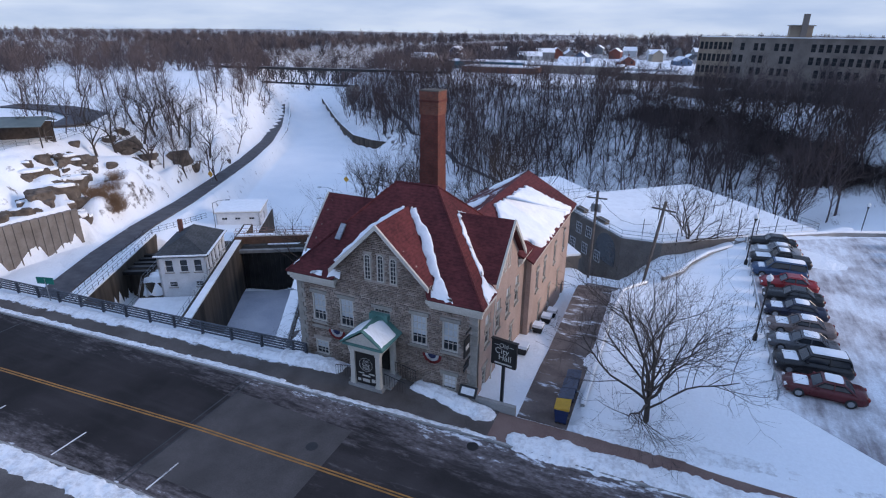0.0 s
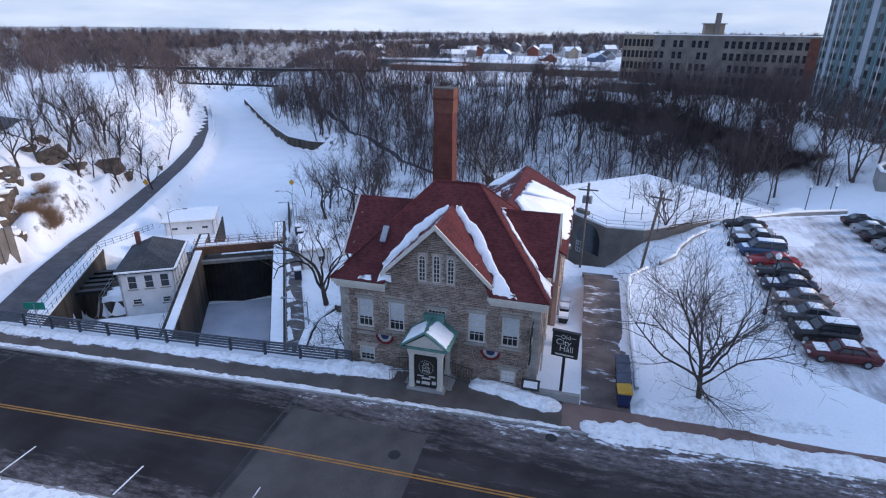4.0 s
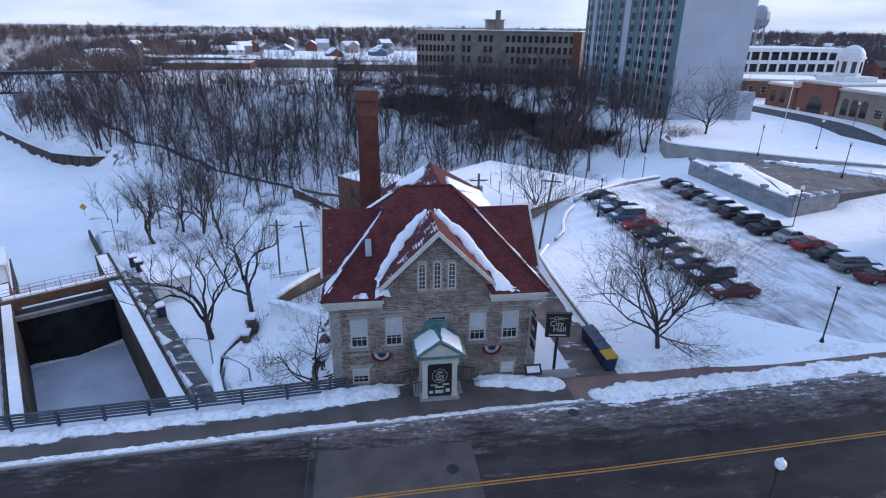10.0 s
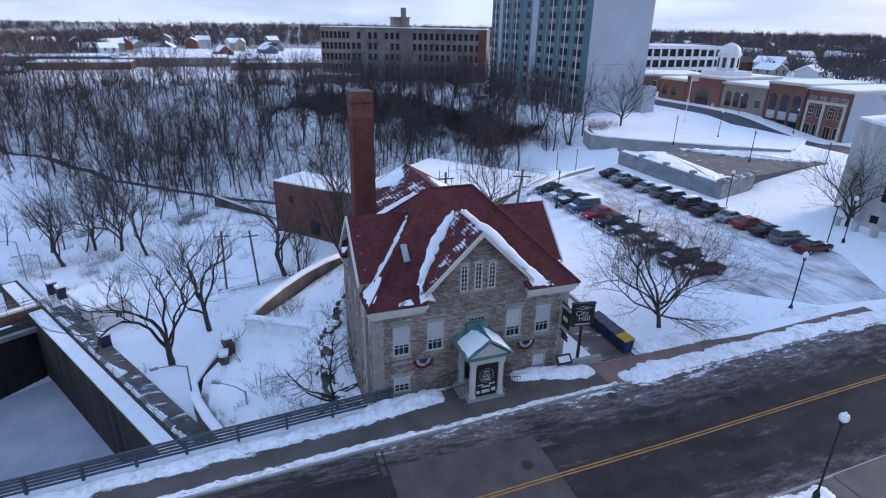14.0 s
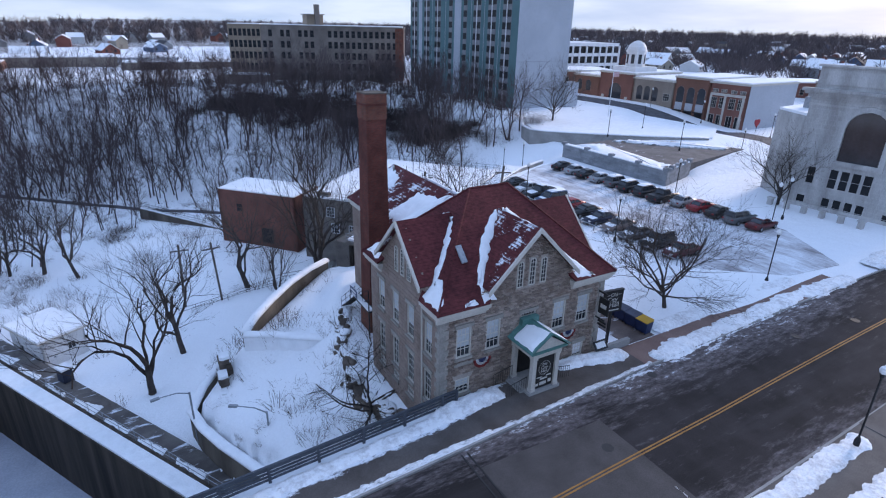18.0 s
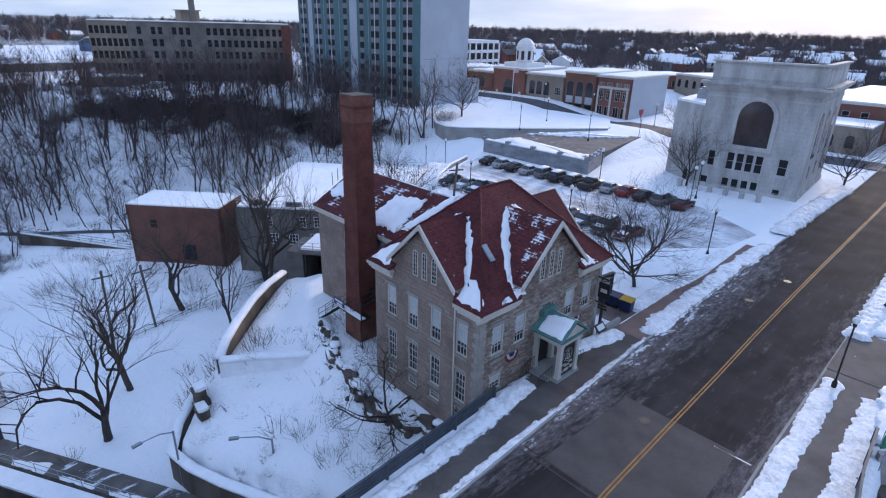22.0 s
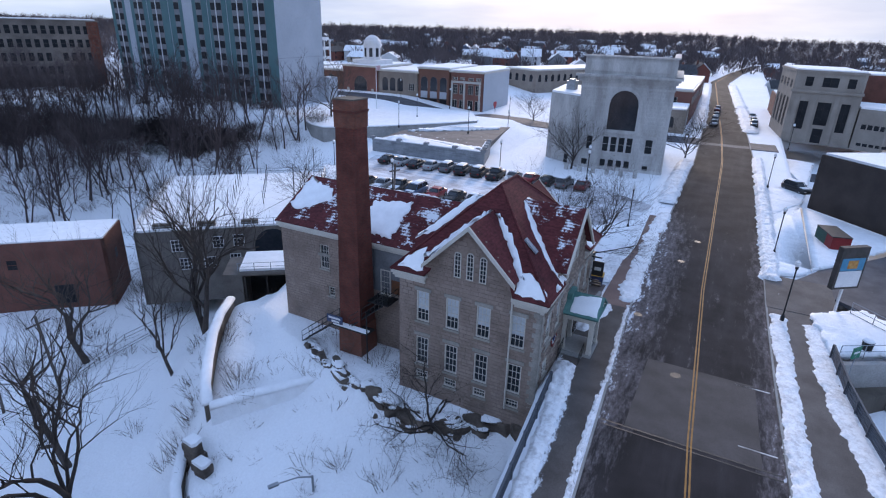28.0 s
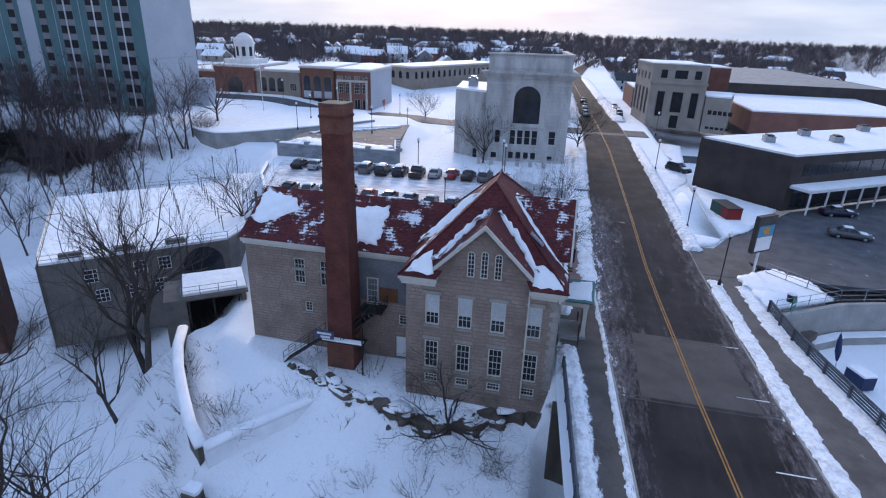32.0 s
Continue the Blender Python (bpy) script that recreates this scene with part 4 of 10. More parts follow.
in_west = lambda u, z: z < HE or (p0 < u < p1 and z < 7.7) or (p0 < u < p1 and z < 10.95 - 0.97 * abs(u - pp))
COURSED = surf("coursed_side_stone", (0.205, 0.155, 0.128), (0.335, 0.262, 0.22), 0.45, 6, 0.9, island=0.06, relief=0.4)
wl_ = stones(0, HY1 - HY0 - .05, -7, 11, in_west, west_w + wheads + warch, (0.24, 0.33), (0.4, 0.95), rs, 0.012)
lay_stones(west, FW, [(a, b, c, d, pr * .25) for a, b, c, d, pr in wl_], lambda u, z: False, COURSED, COURSED)
quoins(FW, 0, HY1 - HY0 + .03, -1.0, HE - .1, west, True)
for i, (a, b, c, d) in enumerate(west_w):
    if i < 8:
        window(west, FW, (a + b) / 2, c, d, 1.04, 3, 4, blind=(0.62 if i < 4 else 0.0))
    else:
        window(west, FW, (a + b) / 2, c, d, 1.0, 4, 2, head=False)
for c, h in ((35.1, 1.9), (34.17, 2.0), (33.22, 1.9)):
    arch_window(west, FW, v_of(c), 7.2, .52, h)

# east wall and gable, render with the warm eastern glow put into its pink
GLOWPINK = surf("glow_pink_render", (0.33, 0.24, 0.20), (0.42, 0.31, 0.26), 0.5, 6, 0.9, relief=0.3)
e_of = lambda y: y - HY0
east_w = [(e_of(c) - .5, e_of(c) + .5, 3.1, 5.4) for c in (30.9, 33.2, 35.5, 37.8)] + [(e_of(c) - .45, e_of(c) + .45, -.2, 1.6) for c in (30.6, 33.6, 36.8)]
bm = bmesh.new()
holed(bm, 0.06, HY1 - HY0, -4.5, HE, east_w, 0.38, 0.0)
slab(bm, [(e_of(31.1), 0, HE), (e_of(37.7), 0, HE), (e_of(37.7), 0, 7.6), (e_of(34.4), 0, 10.8), (e_of(31.1), 0, 7.6)][::-1], -0.38)
east = hang(part("east_wall", bm, GLOWPINK), hall, FE)
for i, (a, b, c, d) in enumerate(east_w):
    window(east, FE, (a + b) / 2, c, d, round(b - a, 2), 2, 4, blind=0.5 if i < 4 else 0.0)
for c in (33.5, 34.4, 35.3):
    arch_window(east, FE, e_of(c), 7.1, .5, 1.85)
bm = boxes((HX0, HX1, HY1 - .35, HY1, -6, HE))
wpart("north_wall", bm, STUCCO, hall)

# roof
A, B, C, D = (-24.25, 28.4, 6.95), (-9.45, 28.4, 6.95), (-9.45, 40.2, 6.95), (-24.25, 40.2, 6.95)
R1, R2 = (-18.45, 34.4, 12.65), (-15.25, 34.4, 12.65)
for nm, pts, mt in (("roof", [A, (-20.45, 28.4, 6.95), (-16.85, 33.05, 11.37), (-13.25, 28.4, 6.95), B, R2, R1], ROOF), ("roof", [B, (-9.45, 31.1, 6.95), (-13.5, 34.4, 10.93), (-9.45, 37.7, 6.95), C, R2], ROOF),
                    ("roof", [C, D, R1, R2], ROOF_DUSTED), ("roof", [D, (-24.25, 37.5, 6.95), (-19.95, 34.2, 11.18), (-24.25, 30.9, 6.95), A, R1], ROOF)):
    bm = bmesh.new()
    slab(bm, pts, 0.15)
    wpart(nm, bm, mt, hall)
bm = bmesh.new()
for a, b in ((R1, R2), (A, R1), (B, R2), (C, R2), (D, R1)):
    tube(bm, [a, b], 0.09, 5)
wpart("ridge_cap", bm, ROOF, hall)


def gable_roof(parent, cx, cy, dx, dy, half, z0, z1, depth, mats, thick=0.14):
    """Two roof planes from the front edge inward; (dx, dy) points inward."""
    px, py = -dy, dx
    for s, mt in zip((1, -1), mats):
        e0 = (cx + s * px * half, cy + s * py * half, z0)
        e1 = (cx + s * px * half + dx * depth, cy + s * py * half + dy * depth, z0)
        r0, r1 = (cx, cy, z1), (cx + dx * depth, cy + dy * depth, z1)
        pts = [e0, e1, r1, r0]
        v = [Vector(p) for p in pts]
        if (v[1] - v[0]).cross(v[2] - v[0]).z < 0:
            pts = pts[::-1]
        bm = bmesh.new()
        slab(bm, pts, thick)
        wpart("gable_roof", bm, mt, parent)


def barge(parent, cx, cy, px, py, half, z0, z1, out):
    """Painted verge boards along a gable's two slopes; out is the outward offset (x, y)."""
    for s in (1, -1):
        bm = bmesh.new()
        ox, oy = out
        lo, hi = (cx + s * px * half, cy + s * py * half), (cx, cy)
        hexa(bm, [(lo[0], lo[1], z0 - .3), (lo[0] + ox, lo[1] + oy, z0 - .3), (hi[0] + ox, hi[1] + oy, z1 - .32), (hi[0], hi[1], z1 - .32),
                  (lo[0], lo[1], z0 + .02), (lo[0] + ox, lo[1] + oy, z0 + .02), (hi[0] + ox, hi[1] + oy, z1 + .02), (hi[0], hi[1], z1 + .02)])
        bmesh.ops.recalc_face_normals(bm, faces=bm.faces[:])
        wpart("verge_board", bm, TRIM, parent)


gable_roof(hall, -16.85, 28.45, 0, 1, 3.7, 7.78, 11.4, 4.55, (ROOF_DUSTED, ROOF))
gable_roof(hall, -24.2, 34.2, 1, 0, 3.4, 7.85, 11.2, 4.1, (ROOF_DUSTED, ROOF))
gable_roof(hall, -9.5, 34.4, -1, 0, 3.4, 7.65, 11.0, 4.4, (ROOF, ROOF))
barge(hall, -16.85, 28.45, 1, 0, 3.72, 7.76, 11.42, (0, -.14))
barge(hall, -24.2, 34.2, 0, 1, 3.42, 7.83, 11.22, (-.14, 0))
barge(hall, -9.5, 34.4, 0, 1, 3.42, 7.63, 11.02, (.14, 0))
# eaves cornice: two stepped mouldings round the corners, broken at the gables
def cornice(u0, u1, m):
    bm = boxes((u0, u1, -.42, .1, 6.62, 6.86), (u0 + .1, u1 - .1, -.3, .1, 6.4, 6.62), (u0 + .15, u1 - .15, -.1, .1, 6.15, 6.4))
    hang(part("cornice", bm, TRIM), hall, m)


cornice(-.45, g0 + .15, FS)
cornice(g1 - .15, HX1 - HX0 + .45, FS)
cornice(-.5, p0 + .1, FW)
cornice(p1 - .1, HY1 - HY0 + .0, FW)
cornice(0.0, e_of(31.2), FE)
cornice(e_of(37.6), HY1 - HY0 + .4, FE)
# skylight and downpipes
bm = bmesh.new()
hexa(bm, [(-21.35, 30.5, 9.05), (-20.95, 30.5, 9.05), (-20.95, 31.4, 9.9), (-21.35, 31.4, 9.9), (-21.35, 30.42, 9.15), (-20.95, 30.42, 9.15), (-20.95, 31.32, 10.0), (-21.35, 31.32, 10.0)])
wpart("skylight", bm, surf("skylight_glass", (.25, .27, .3), (.33, .35, .38), 1, 8, .3, relief=0), hall)
for p, q in (((-23.98, 30.95, 6.6), (-23.9, 30.95, -2)), ((-9.7, 31.6, 6.5), (-9.8, 31.6, 0)), ((-9.6, 39.9, 6.3), (-9.6, 39.9, -2.5))):
    wpart("downpipe", rod(p, q, 0.06), TRIM, hall)

# snow caught in the roof valleys and on the eaves
s_pl = lambda x, y: 6.95 + (y - 28.4) * 0.95
w_pl = lambda x, y: 6.95 + (x + 24.25) * 0.983
e_pl = lambda x, y: 6.95 + (-9.45 - x) * 0.983
def valley(plane, pts, seed):
    snow_patch("roof_snow", pts, plane, 0.11, hall, 0.10, seed, "strip of snow lying in a roof valley")


def fy(z):
    return 28.4 + (z - 6.95) / 0.95


for s, sd in ((-1, 1), (1, 2)):
    k = lambda z, w: (-16.85 + s * ((11.4 - z) / 0.98 + w), fy(z))
    valley(s_pl, [k(11.25, 0), k(10, 0.0), k(9, 0), k(8.0, 0), k(7.9, .5), k(9, .75), k(10, .95), k(11.3, .45)], sd)
for zz, x_of, pl, gz1, gc in ((1, lambda z: -24.25 + (z - 6.95) / .983, w_pl, 11.2, 34.2), (2, lambda z: -9.45 - (z - 6.95) / .983, e_pl, 11.0, 34.4)):
    k = lambda z, w: (x_of(z), gc - ((gz1 - z) / 0.985 + w))
    valley(pl, [k(11.0, 0), k(10, 0), k(9, 0), k(7.9, 0), k(7.9, .4), k(9, .55), k(10, .6), k(10.9, .35)], 10 + zz)
    k = lambda z, w: (x_of(z), gc + ((gz1 - z) / 0.985 + w))
    valley(pl, [k(11.0, 0), k(10, 0), k(8, 0), k(7.9, .4), k(9, .6), k(10, .6), k(10.9, .35)], 14 + zz)
for pl, pts, sd in ((s_pl, [(-13.1, 28.5), (-11.4, 28.45), (-11.9, 28.8), (-12.7, 29.6), (-13.2, 29.7)], 20), (w_pl, [(-24.05, 28.75), (-24.05, 30.9), (-22.9, 30.9), (-22.9, 30.0), (-23.6, 28.85)], 21),
                    (w_pl, [(-24.05, 37.7), (-24.05, 39.7), (-23.4, 39.3), (-22.7, 38.0)], 22), (e_pl, [(-9.5, 29.2), (-9.5, 31.2), (-10.6, 31.2), (-10.3, 30.2)], 23), (s_pl, [(-22.3, 28.45), (-21.2, 28.45), (-21.4, 28.75), (-22.1, 28.7)], 24),
                    (w_pl, [(-21.7, 37.9), (-19.2, 35.4), (-19.3, 36.2), (-22.3, 39.3)], 25), (s_pl, [(-20.9, 28.5), (-19.9, 28.6), (-20.3, 29.7), (-20.6, 29.8)], 26)):
    snow_patch("eaves_snow", pts, pl, 0.05, hall, 0.07, sd, "patch of snow on the eaves")

# north wing
WX0, WX1, WY1, WE = -19.2, -9.35, 55.2, 6.15
FWW, FWE = face(WX0, WY1, -1, 0), face(WX1, HY1, 1, 0)
ww = [(WY1 - c - .5, WY1 - c + .5, 2.6, 4.9) for c in (50.35, 48.0)] + [(WY1 - 49.7 - .35, WY1 - 49.7 + .35, 0, .95), (WY1 - 43.86 - .5, WY1 - 43.86 + .5, 1.7, 4.0), (WY1 - 41.3 - .35, WY1 - 41.3 + .35, -.1, .9), (WY1 - 41.4 - .5, WY1 - 41.4 + .5, -3.2, -1.2)]
bm = bmesh.new()
box(bm, WX0 + .4, WX1 - .4, HY1, WY1 - .4, -7, WE)
box(bm, WX0, WX1, WY1 - .4, WY1, -7, WE)
slab(bm, [(WX0, WY1, WE), (-14.2, WY1, 9.0), (WX1, WY1, WE)], 0.4)
wpart("wing_core", bm, STUCCO, hall)
bm = bmesh.new()
holed(bm, 0, WY1 - HY1, -6, WE, ww, .38)
wing_w = hang(part("wing_west_wall", bm, STUCCO), hall, FWW)
wst = stones(0, WY1 - HY1, -6, WE, lambda u, z: not (u > 9.3 and z > 1.9), ww, (0.22, 0.3), (0.35, 0.9), rs, 0.014)
lay_stones(wing_w, FWW, [(a, b, c, d, .01 + pr * .35) for a, b, c, d, pr in wst], lambda u, z: False, COURSED, COURSED)
hang(part("painted_panel", boxes((9.35, WY1 - HY1, -.03, 0, 1.9, WE - .1)), surf("grey_painted_wall", (.13, .135, .145), (.2, .205, .215), .5, 5, .8)), wing_w, FWW)
hang(part("rusty_patch", boxes((11.9, 13.5, -.05, -.03, 1.95, 3.2)), surf("rust_brown_wall", (.20, .075, .03), (.11, .06, .04), 1.4, 6, .9)), wing_w, FWW)
for i, (a, b, c, d) in enumerate(ww[:5]):
    window(wing_w, FWW @ Matrix.Translation((0, -.15 if i == 3 else 0, 0)), (a + b) / 2, c, d, round(b - a, 2), 2 if b - a < .8 else 3, 3 if d - c < 1.5 else 4, head=i < 2)
hang(part("door", boxes((ww[5][0], ww[5][1], .12, .18, -3.2, -1.2)), WHITE), wing_w, FWW)
we = [(c - HY1 - .45, c - HY1 + .45, 2.4, 4.7) for c in (42.0, 44.6, 48.6, 52.6)] + [(c - HY1 - .4, c - HY1 + .4, -1.3, .6) for c in (43.5, 47.2, 51.0)] + [(53.2 - HY1, 54.3 - HY1, -3.9, -1.8)]
bm = bmesh.new()
holed(bm, 0, WY1 - HY1, -6, WE, we, .38)
wing_e = hang(part("wing_east_wall", bm, GLOWPINK), hall, FWE)
for a, b, c, d in we[:7]:
    window(wing_e, FWE, (a + b) / 2, c, d, round(b - a, 2), 2, 4, blind=0)
hang(part("door", boxes((we[7][0], we[7][1], .12, .18, -3.9, -1.8)), IRON), wing_e, FWE)
gable_roof(hall, -14.2, 55.6, 0, -1, 5.35, 6.35, 9.35, 17.2, (ROOF, ROOF_DUSTED))
for u0, m in ((0, FWW), (0, FWE)):
    hang(part("cornice", boxes((-.2, WY1 - HY1 + .2, -.36, .1, 6.0, 6.32), (-.1, WY1 - HY1, -.2, .1, 5.75, 6.0)), TRIM), hall, m)
ws_pl = lambda x, y: 9.35 - abs(x + 14.2) * 0.561
snow_patch("roof_snow", [(-13.6, 43), (-13.2, 51.0), (-10.6, 52.2), (-9.0, 53.2), (-9.0, 41.5), (-11, 40.5), (-12.6, 40.9)], ws_pl, 0.28, hall, 0.18, 31, "broad sheet of snow sliding off the wing roof")
snow_patch("roof_snow", [(-18.8, 43.6), (-18.9, 47.6), (-15.6, 47.2), (-15.2, 43.6)], ws_pl, 0.16, hall, 0.15, 32, "sheet of snow on the wing roof")
snow_patch("roof_snow", [(-15.4, 52.0), (-14.5, 55.4), (-17.6, 55.4), (-18.0, 54.0), (-16.4, 51.5)], ws_pl, 0.1, hall, 0.2, 33, "thin snow on the wing roof")

# ---- chimney ----
chim = thing("brick_chimney", -20.75, 45.75, -3.3, "tall tapering red brick chimney beside the wing", "chimney")
CX, CY = -20.75, 45.8


def square_tier(bm, half0, half1, z0, z1):
    hexa(bm, [(CX + sx * half0, CY + sy * half0, z0) for sx, sy in ((-1, -1), (1, -1), (1, 1), (-1, 1))] + [(CX + sx * half1, CY + sy * half1, z1) for sx, sy in ((-1, -1), (1, -1), (1, 1), (-1, 1))])


def brick_wall_mat(name, c1, c2, mortar, bl=0.24, bh=0.075):
    """Brickwork in running bond for tall far faces."""
    m, nt, b = base_mat(name, 0.9, 0, 0.2)
    g = nt.nodes.new("ShaderNodeNewGeometry")
    sp = nt.nodes.new("ShaderNodeSeparateXYZ")
    nt.links.new(g.outputs["Position"], sp.inputs[0])
    cb = nt.nodes.new("ShaderNodeCombineXYZ")
    nt.links.new(mth(nt, "ADD", sp.outputs[0], sp.outputs[1]), cb.inputs[0])
    nt.links.new(sp.outputs[2], cb.inputs[1])
    br = nt.nodes.new("ShaderNodeTexBrick")
    br.inputs["Scale"].default_value = 1.0
    br.inputs["Brick Width"].default_value, br.inputs["Row Height"].default_value, br.inputs["Mortar Size"].default_value = bl, bh, 0.008
    br.inputs["Color1"].default_value, br.inputs["Color2"].default_value, br.inputs["Mortar"].default_value = (*c1, 1), (*c2, 1), (*mortar, 1)
    nt.links.new(cb.outputs[0], br.inputs["Vector"])
    v = world_pos(nt)
    col = mixc(nt, 1.0, br.outputs["Color"], ramp(nt, noise_tex(nt, v, 0.8, 6), [(0.3, grey(0.7)), (0.7, grey(1.2))]), "MULTIPLY")
    nt.links.new(col, b.inputs["Base Color"])
    bump(nt, b, mth(nt, "ADD", br.outputs["Fac"], noise_tex(nt, v, 12, 4)), -0.3, 0.02)
    return m


CHIMBRICK = brick_wall_mat("chimney_brick", (0.155, 0.046, 0.034), (0.11, 0.035, 0.027), (0.10, 0.056, 0.047))
REDBRICK = brick_wall_mat("orange_red_brick", (0.20, 0.072, 0.046), (0.15, 0.054, 0.037), (0.14, 0.095, 0.08))
bm = bmesh.new()
square_tier(bm, 1.18, 1.12, -4.2, -0.6)
wpart("base", bm, REDBRICK, chim)
bm = bmesh.new()
square_tier(bm, 1.05, 0.84, -0.6, 15.9)
wpart("shaft", bm, CHIMBRICK, chim)
bm = bmesh.new()
square_tier(bm, 0.90, 0.92, 15.9, 17.9)
wpart("head", bm, REDBRICK, chim)
for z in (17.0,):
    bm = bmesh.new()
    square_tier(bm, 0.97, 0.97, z, z + .18)
    wpart("band", bm, CHIMBRICK, chim)
bm = bmesh.new()
square_tier(bm, .95, .93, 17.9, 18.0)
wpart("cap", bm, DARKCONC, chim)

# ---- fire escape by the chimney ----
esc = thing("fire_escape", -22, 45.8, -3.2, "black iron fire escape stair with landings and snow on its treads", "stairs")
def irail(p, q, post=1.0, n=3, parent=None):
    p, q = Vector(p), Vector(q)
    for h in (1.0, .5):
        wpart("rail", rod(p + Vector((0, 0, h)), q + Vector((0, 0, h)), .025, 5), IRON, parent)
    k = max(2, int((q - p).length / 1.1))
    for i in range(k + 1):
        a = p.lerp(q, i / k)
        wpart("post", rod(a, a + Vector((0, 0, 1.02)), .025, 5), IRON, parent)
def stair(p, q, width, side, n, parent):
    """Open iron treads from p up to q, with rails; side is the unit across."""
    p, q, s = Vector(p), Vector(q), Vector(side) * width
    for i in range(n):
        a = p.lerp(q, (i + .5) / n)
        b = a + s
        d = (q - p) / n * .42
        bm = bmesh.new()
        hexa(bm, [a - d * .9, b - d * .9, b + Vector((d.x, d.y, 0)), a + Vector((d.x, d.y, 0)), a - d * .9 + Vector((0, 0, .05)), b - d * .9 + Vector((0, 0, .05)), b + Vector((d.x, d.y, .05)), a + Vector((d.x, d.y, .05))])
        bmesh.ops.recalc_face_normals(bm, faces=bm.faces[:])
        wpart("tread", bm, IRON, parent)
    for o in (Vector((0, 0, 0)), s):
        wpart("stringer", rod(p + o, q + o, .05, 4), IRON, parent)
        irail(p + o, q + o, parent=parent)
stair((-22.5, 50.6, -3.2), (-22.3, 47.2, -0.55), .9, (1, 0, 0), 12, esc)
wpart("landing", boxes((-22.5, -21.4, 43.6, 47.2, -.62, -.52)), IRON, esc)
wpart("landing_snow", boxes((-22.45, -21.95, 43.7, 47.1, -.52, -.42)), SNOW, esc, "snow on the landing")
stair((-22.2, 45.6, -.55), (-20.4, 43.0, 1.6), .8, (.82, .57, 0), 9, esc)
wpart("landing", boxes((-20.9, -19.25, 42.6, 44.6, 1.55, 1.65)), IRON, esc)
irail((-20.9, 42.6, 1.6), (-20.9, 43.6, 1.6), parent=esc)
irail((-20.9, 42.6, 1.6), (-19.3, 42.6, 1.6), parent=esc)
wpart("post", rod((-22.4, 43.7, -3.6), (-22.4, 43.7, 1.5), .06), IRON, esc)
wpart("notice", boxes((-22.62, -22.56, 46.0, 47.6, -.25, .45)), surf("blue_notice", (.05, .07, .13), (.07, .09, .16), 2, 9, .5), esc, "blue banner with white writing")
for i, (a, b) in enumerate(((46.2, 47.4), (46.3, 47.1))):
    wpart("lettering", boxes((-22.64, -22.62, a, b, .12 - .3 * i, .3 - .3 * i)), WHITE, esc)

# ---- porch ----
porch = thing("entrance_porch", -16.9, 27.8, .3, "white columned porch with a green copper gable roof and snow", "porch")
COPPER = surf("green_copper", (0.07, 0.17, 0.15), (0.12, 0.25, 0.22), 1.2, 8, .6, relief=.2)
PX, PY = -16.93, 26.75
for x in (PX - .96, PX + .96):
    for y in (PY, 28.75):
        bm = boxes((x - .16, x + .16, y - .16, y + .16, .5, 3.1), (x - .2, x + .2, y - .2, y + .2, .5, .75), (x - .2, x + .2, y - .2, y + .2, 3.0, 3.15))
        wpart("column", bm, TRIM, porch)
wpart("platform", boxes((PX - 1.3, PX + 1.3, PY - .25, 28.9, .1, .55)), CONCRETE, porch)
wpart("entablature", boxes((PX - 1.2, PX + 1.2, PY - .22, 28.9, 3.15, 3.62)), TRIM, porch)
wpart("eaves_moulding", boxes((PX - 1.5, PX + 1.5, PY - .45, 28.9, 3.62, 3.75)), COPPER, porch)
bm = bmesh.new()
slab(bm, [(PX - 1.35, PY - .3, 3.75), (PX + 1.35, PY - .3, 3.75), (PX, PY - .3, 4.65)], .1)
wpart("pediment", bm, TRIM, porch)
for s in (1, -1):
    bm = bmesh.new()
    pts = [(PX + s * 1.6, PY - .5, 3.72), (PX + s * 1.6, 28.9, 3.72), (PX, 28.9, 4.85), (PX, PY - .5, 4.85)]
    slab(bm, pts if s < 0 else pts[::-1], .1)
    bmesh.ops.recalc_face_normals(bm, faces=bm.faces[:])
    wpart("roof", bm, COPPER, porch)
    for k in range(5):
        y = PY - .3 + k * .6
        wpart("seam", rod((PX + s * 1.58, y, 3.76), (PX, y, 4.88), .025, 4), COPPER, porch)
    pl = lambda x, y: 4.87 - abs(x - PX) * .705
    snow_patch("porch_snow", [(PX + s * 1.5, PY - .38), (PX + s * 1.5, 28.4), (PX + s * .45, 28.45), (PX + s * .12, 27.9), (PX + s * .08, PY - .3)], pl, .16, porch, .06, 40 + s, "snow on the porch roof")
wpart("roof_ridge", boxes((PX - .7, PX + .7, 28.5, 28.88, 4.5, 5.0)), COPPER, porch)
BLACKPANEL = surf("black_board", (.018, .017, .017), (.03, .028, .027), 2, 10, .45)
panel = wpart("front_panel", boxes((PX - .78, PX + .78, PY - .02, PY + .04, .58, 3.15)), BLACKPANEL, porch, "black front panel with a painted emblem")
LETTER = surf("off_white_letters", (.5, .49, .45), (.6, .58, .54), 2, 10, .6, relief=0)


def words(text, size, m, material, parent, name="lettering"):
    """Flat raised letters in a wall's axes at m."""
    cu = bpy.data.curves.new(name, "FONT")
    cu.body, cu.size, cu.extrude, cu.align_x, cu.align_y = text, size, 0.006, "CENTER", "CENTER"
    tmp = bpy.data.objects.new(name, cu)
    scene.collection.objects.link(tmp)
    dg = bpy.context.evaluated_depsgraph_get()
    me = bpy.data.meshes.new_from_object(tmp.evaluated_get(dg))
    bpy.data.objects.remove(tmp)
    bpy.data.curves.remove(cu)
    me.materials.clear()
    me.materials.append(material)
    ob = new(name, me)
    ob.parent = parent
    ob.matrix_basis = parent_world(parent).inverted() @ m @ Matrix.Rotation(radians(90), 4, "X")
    return ob


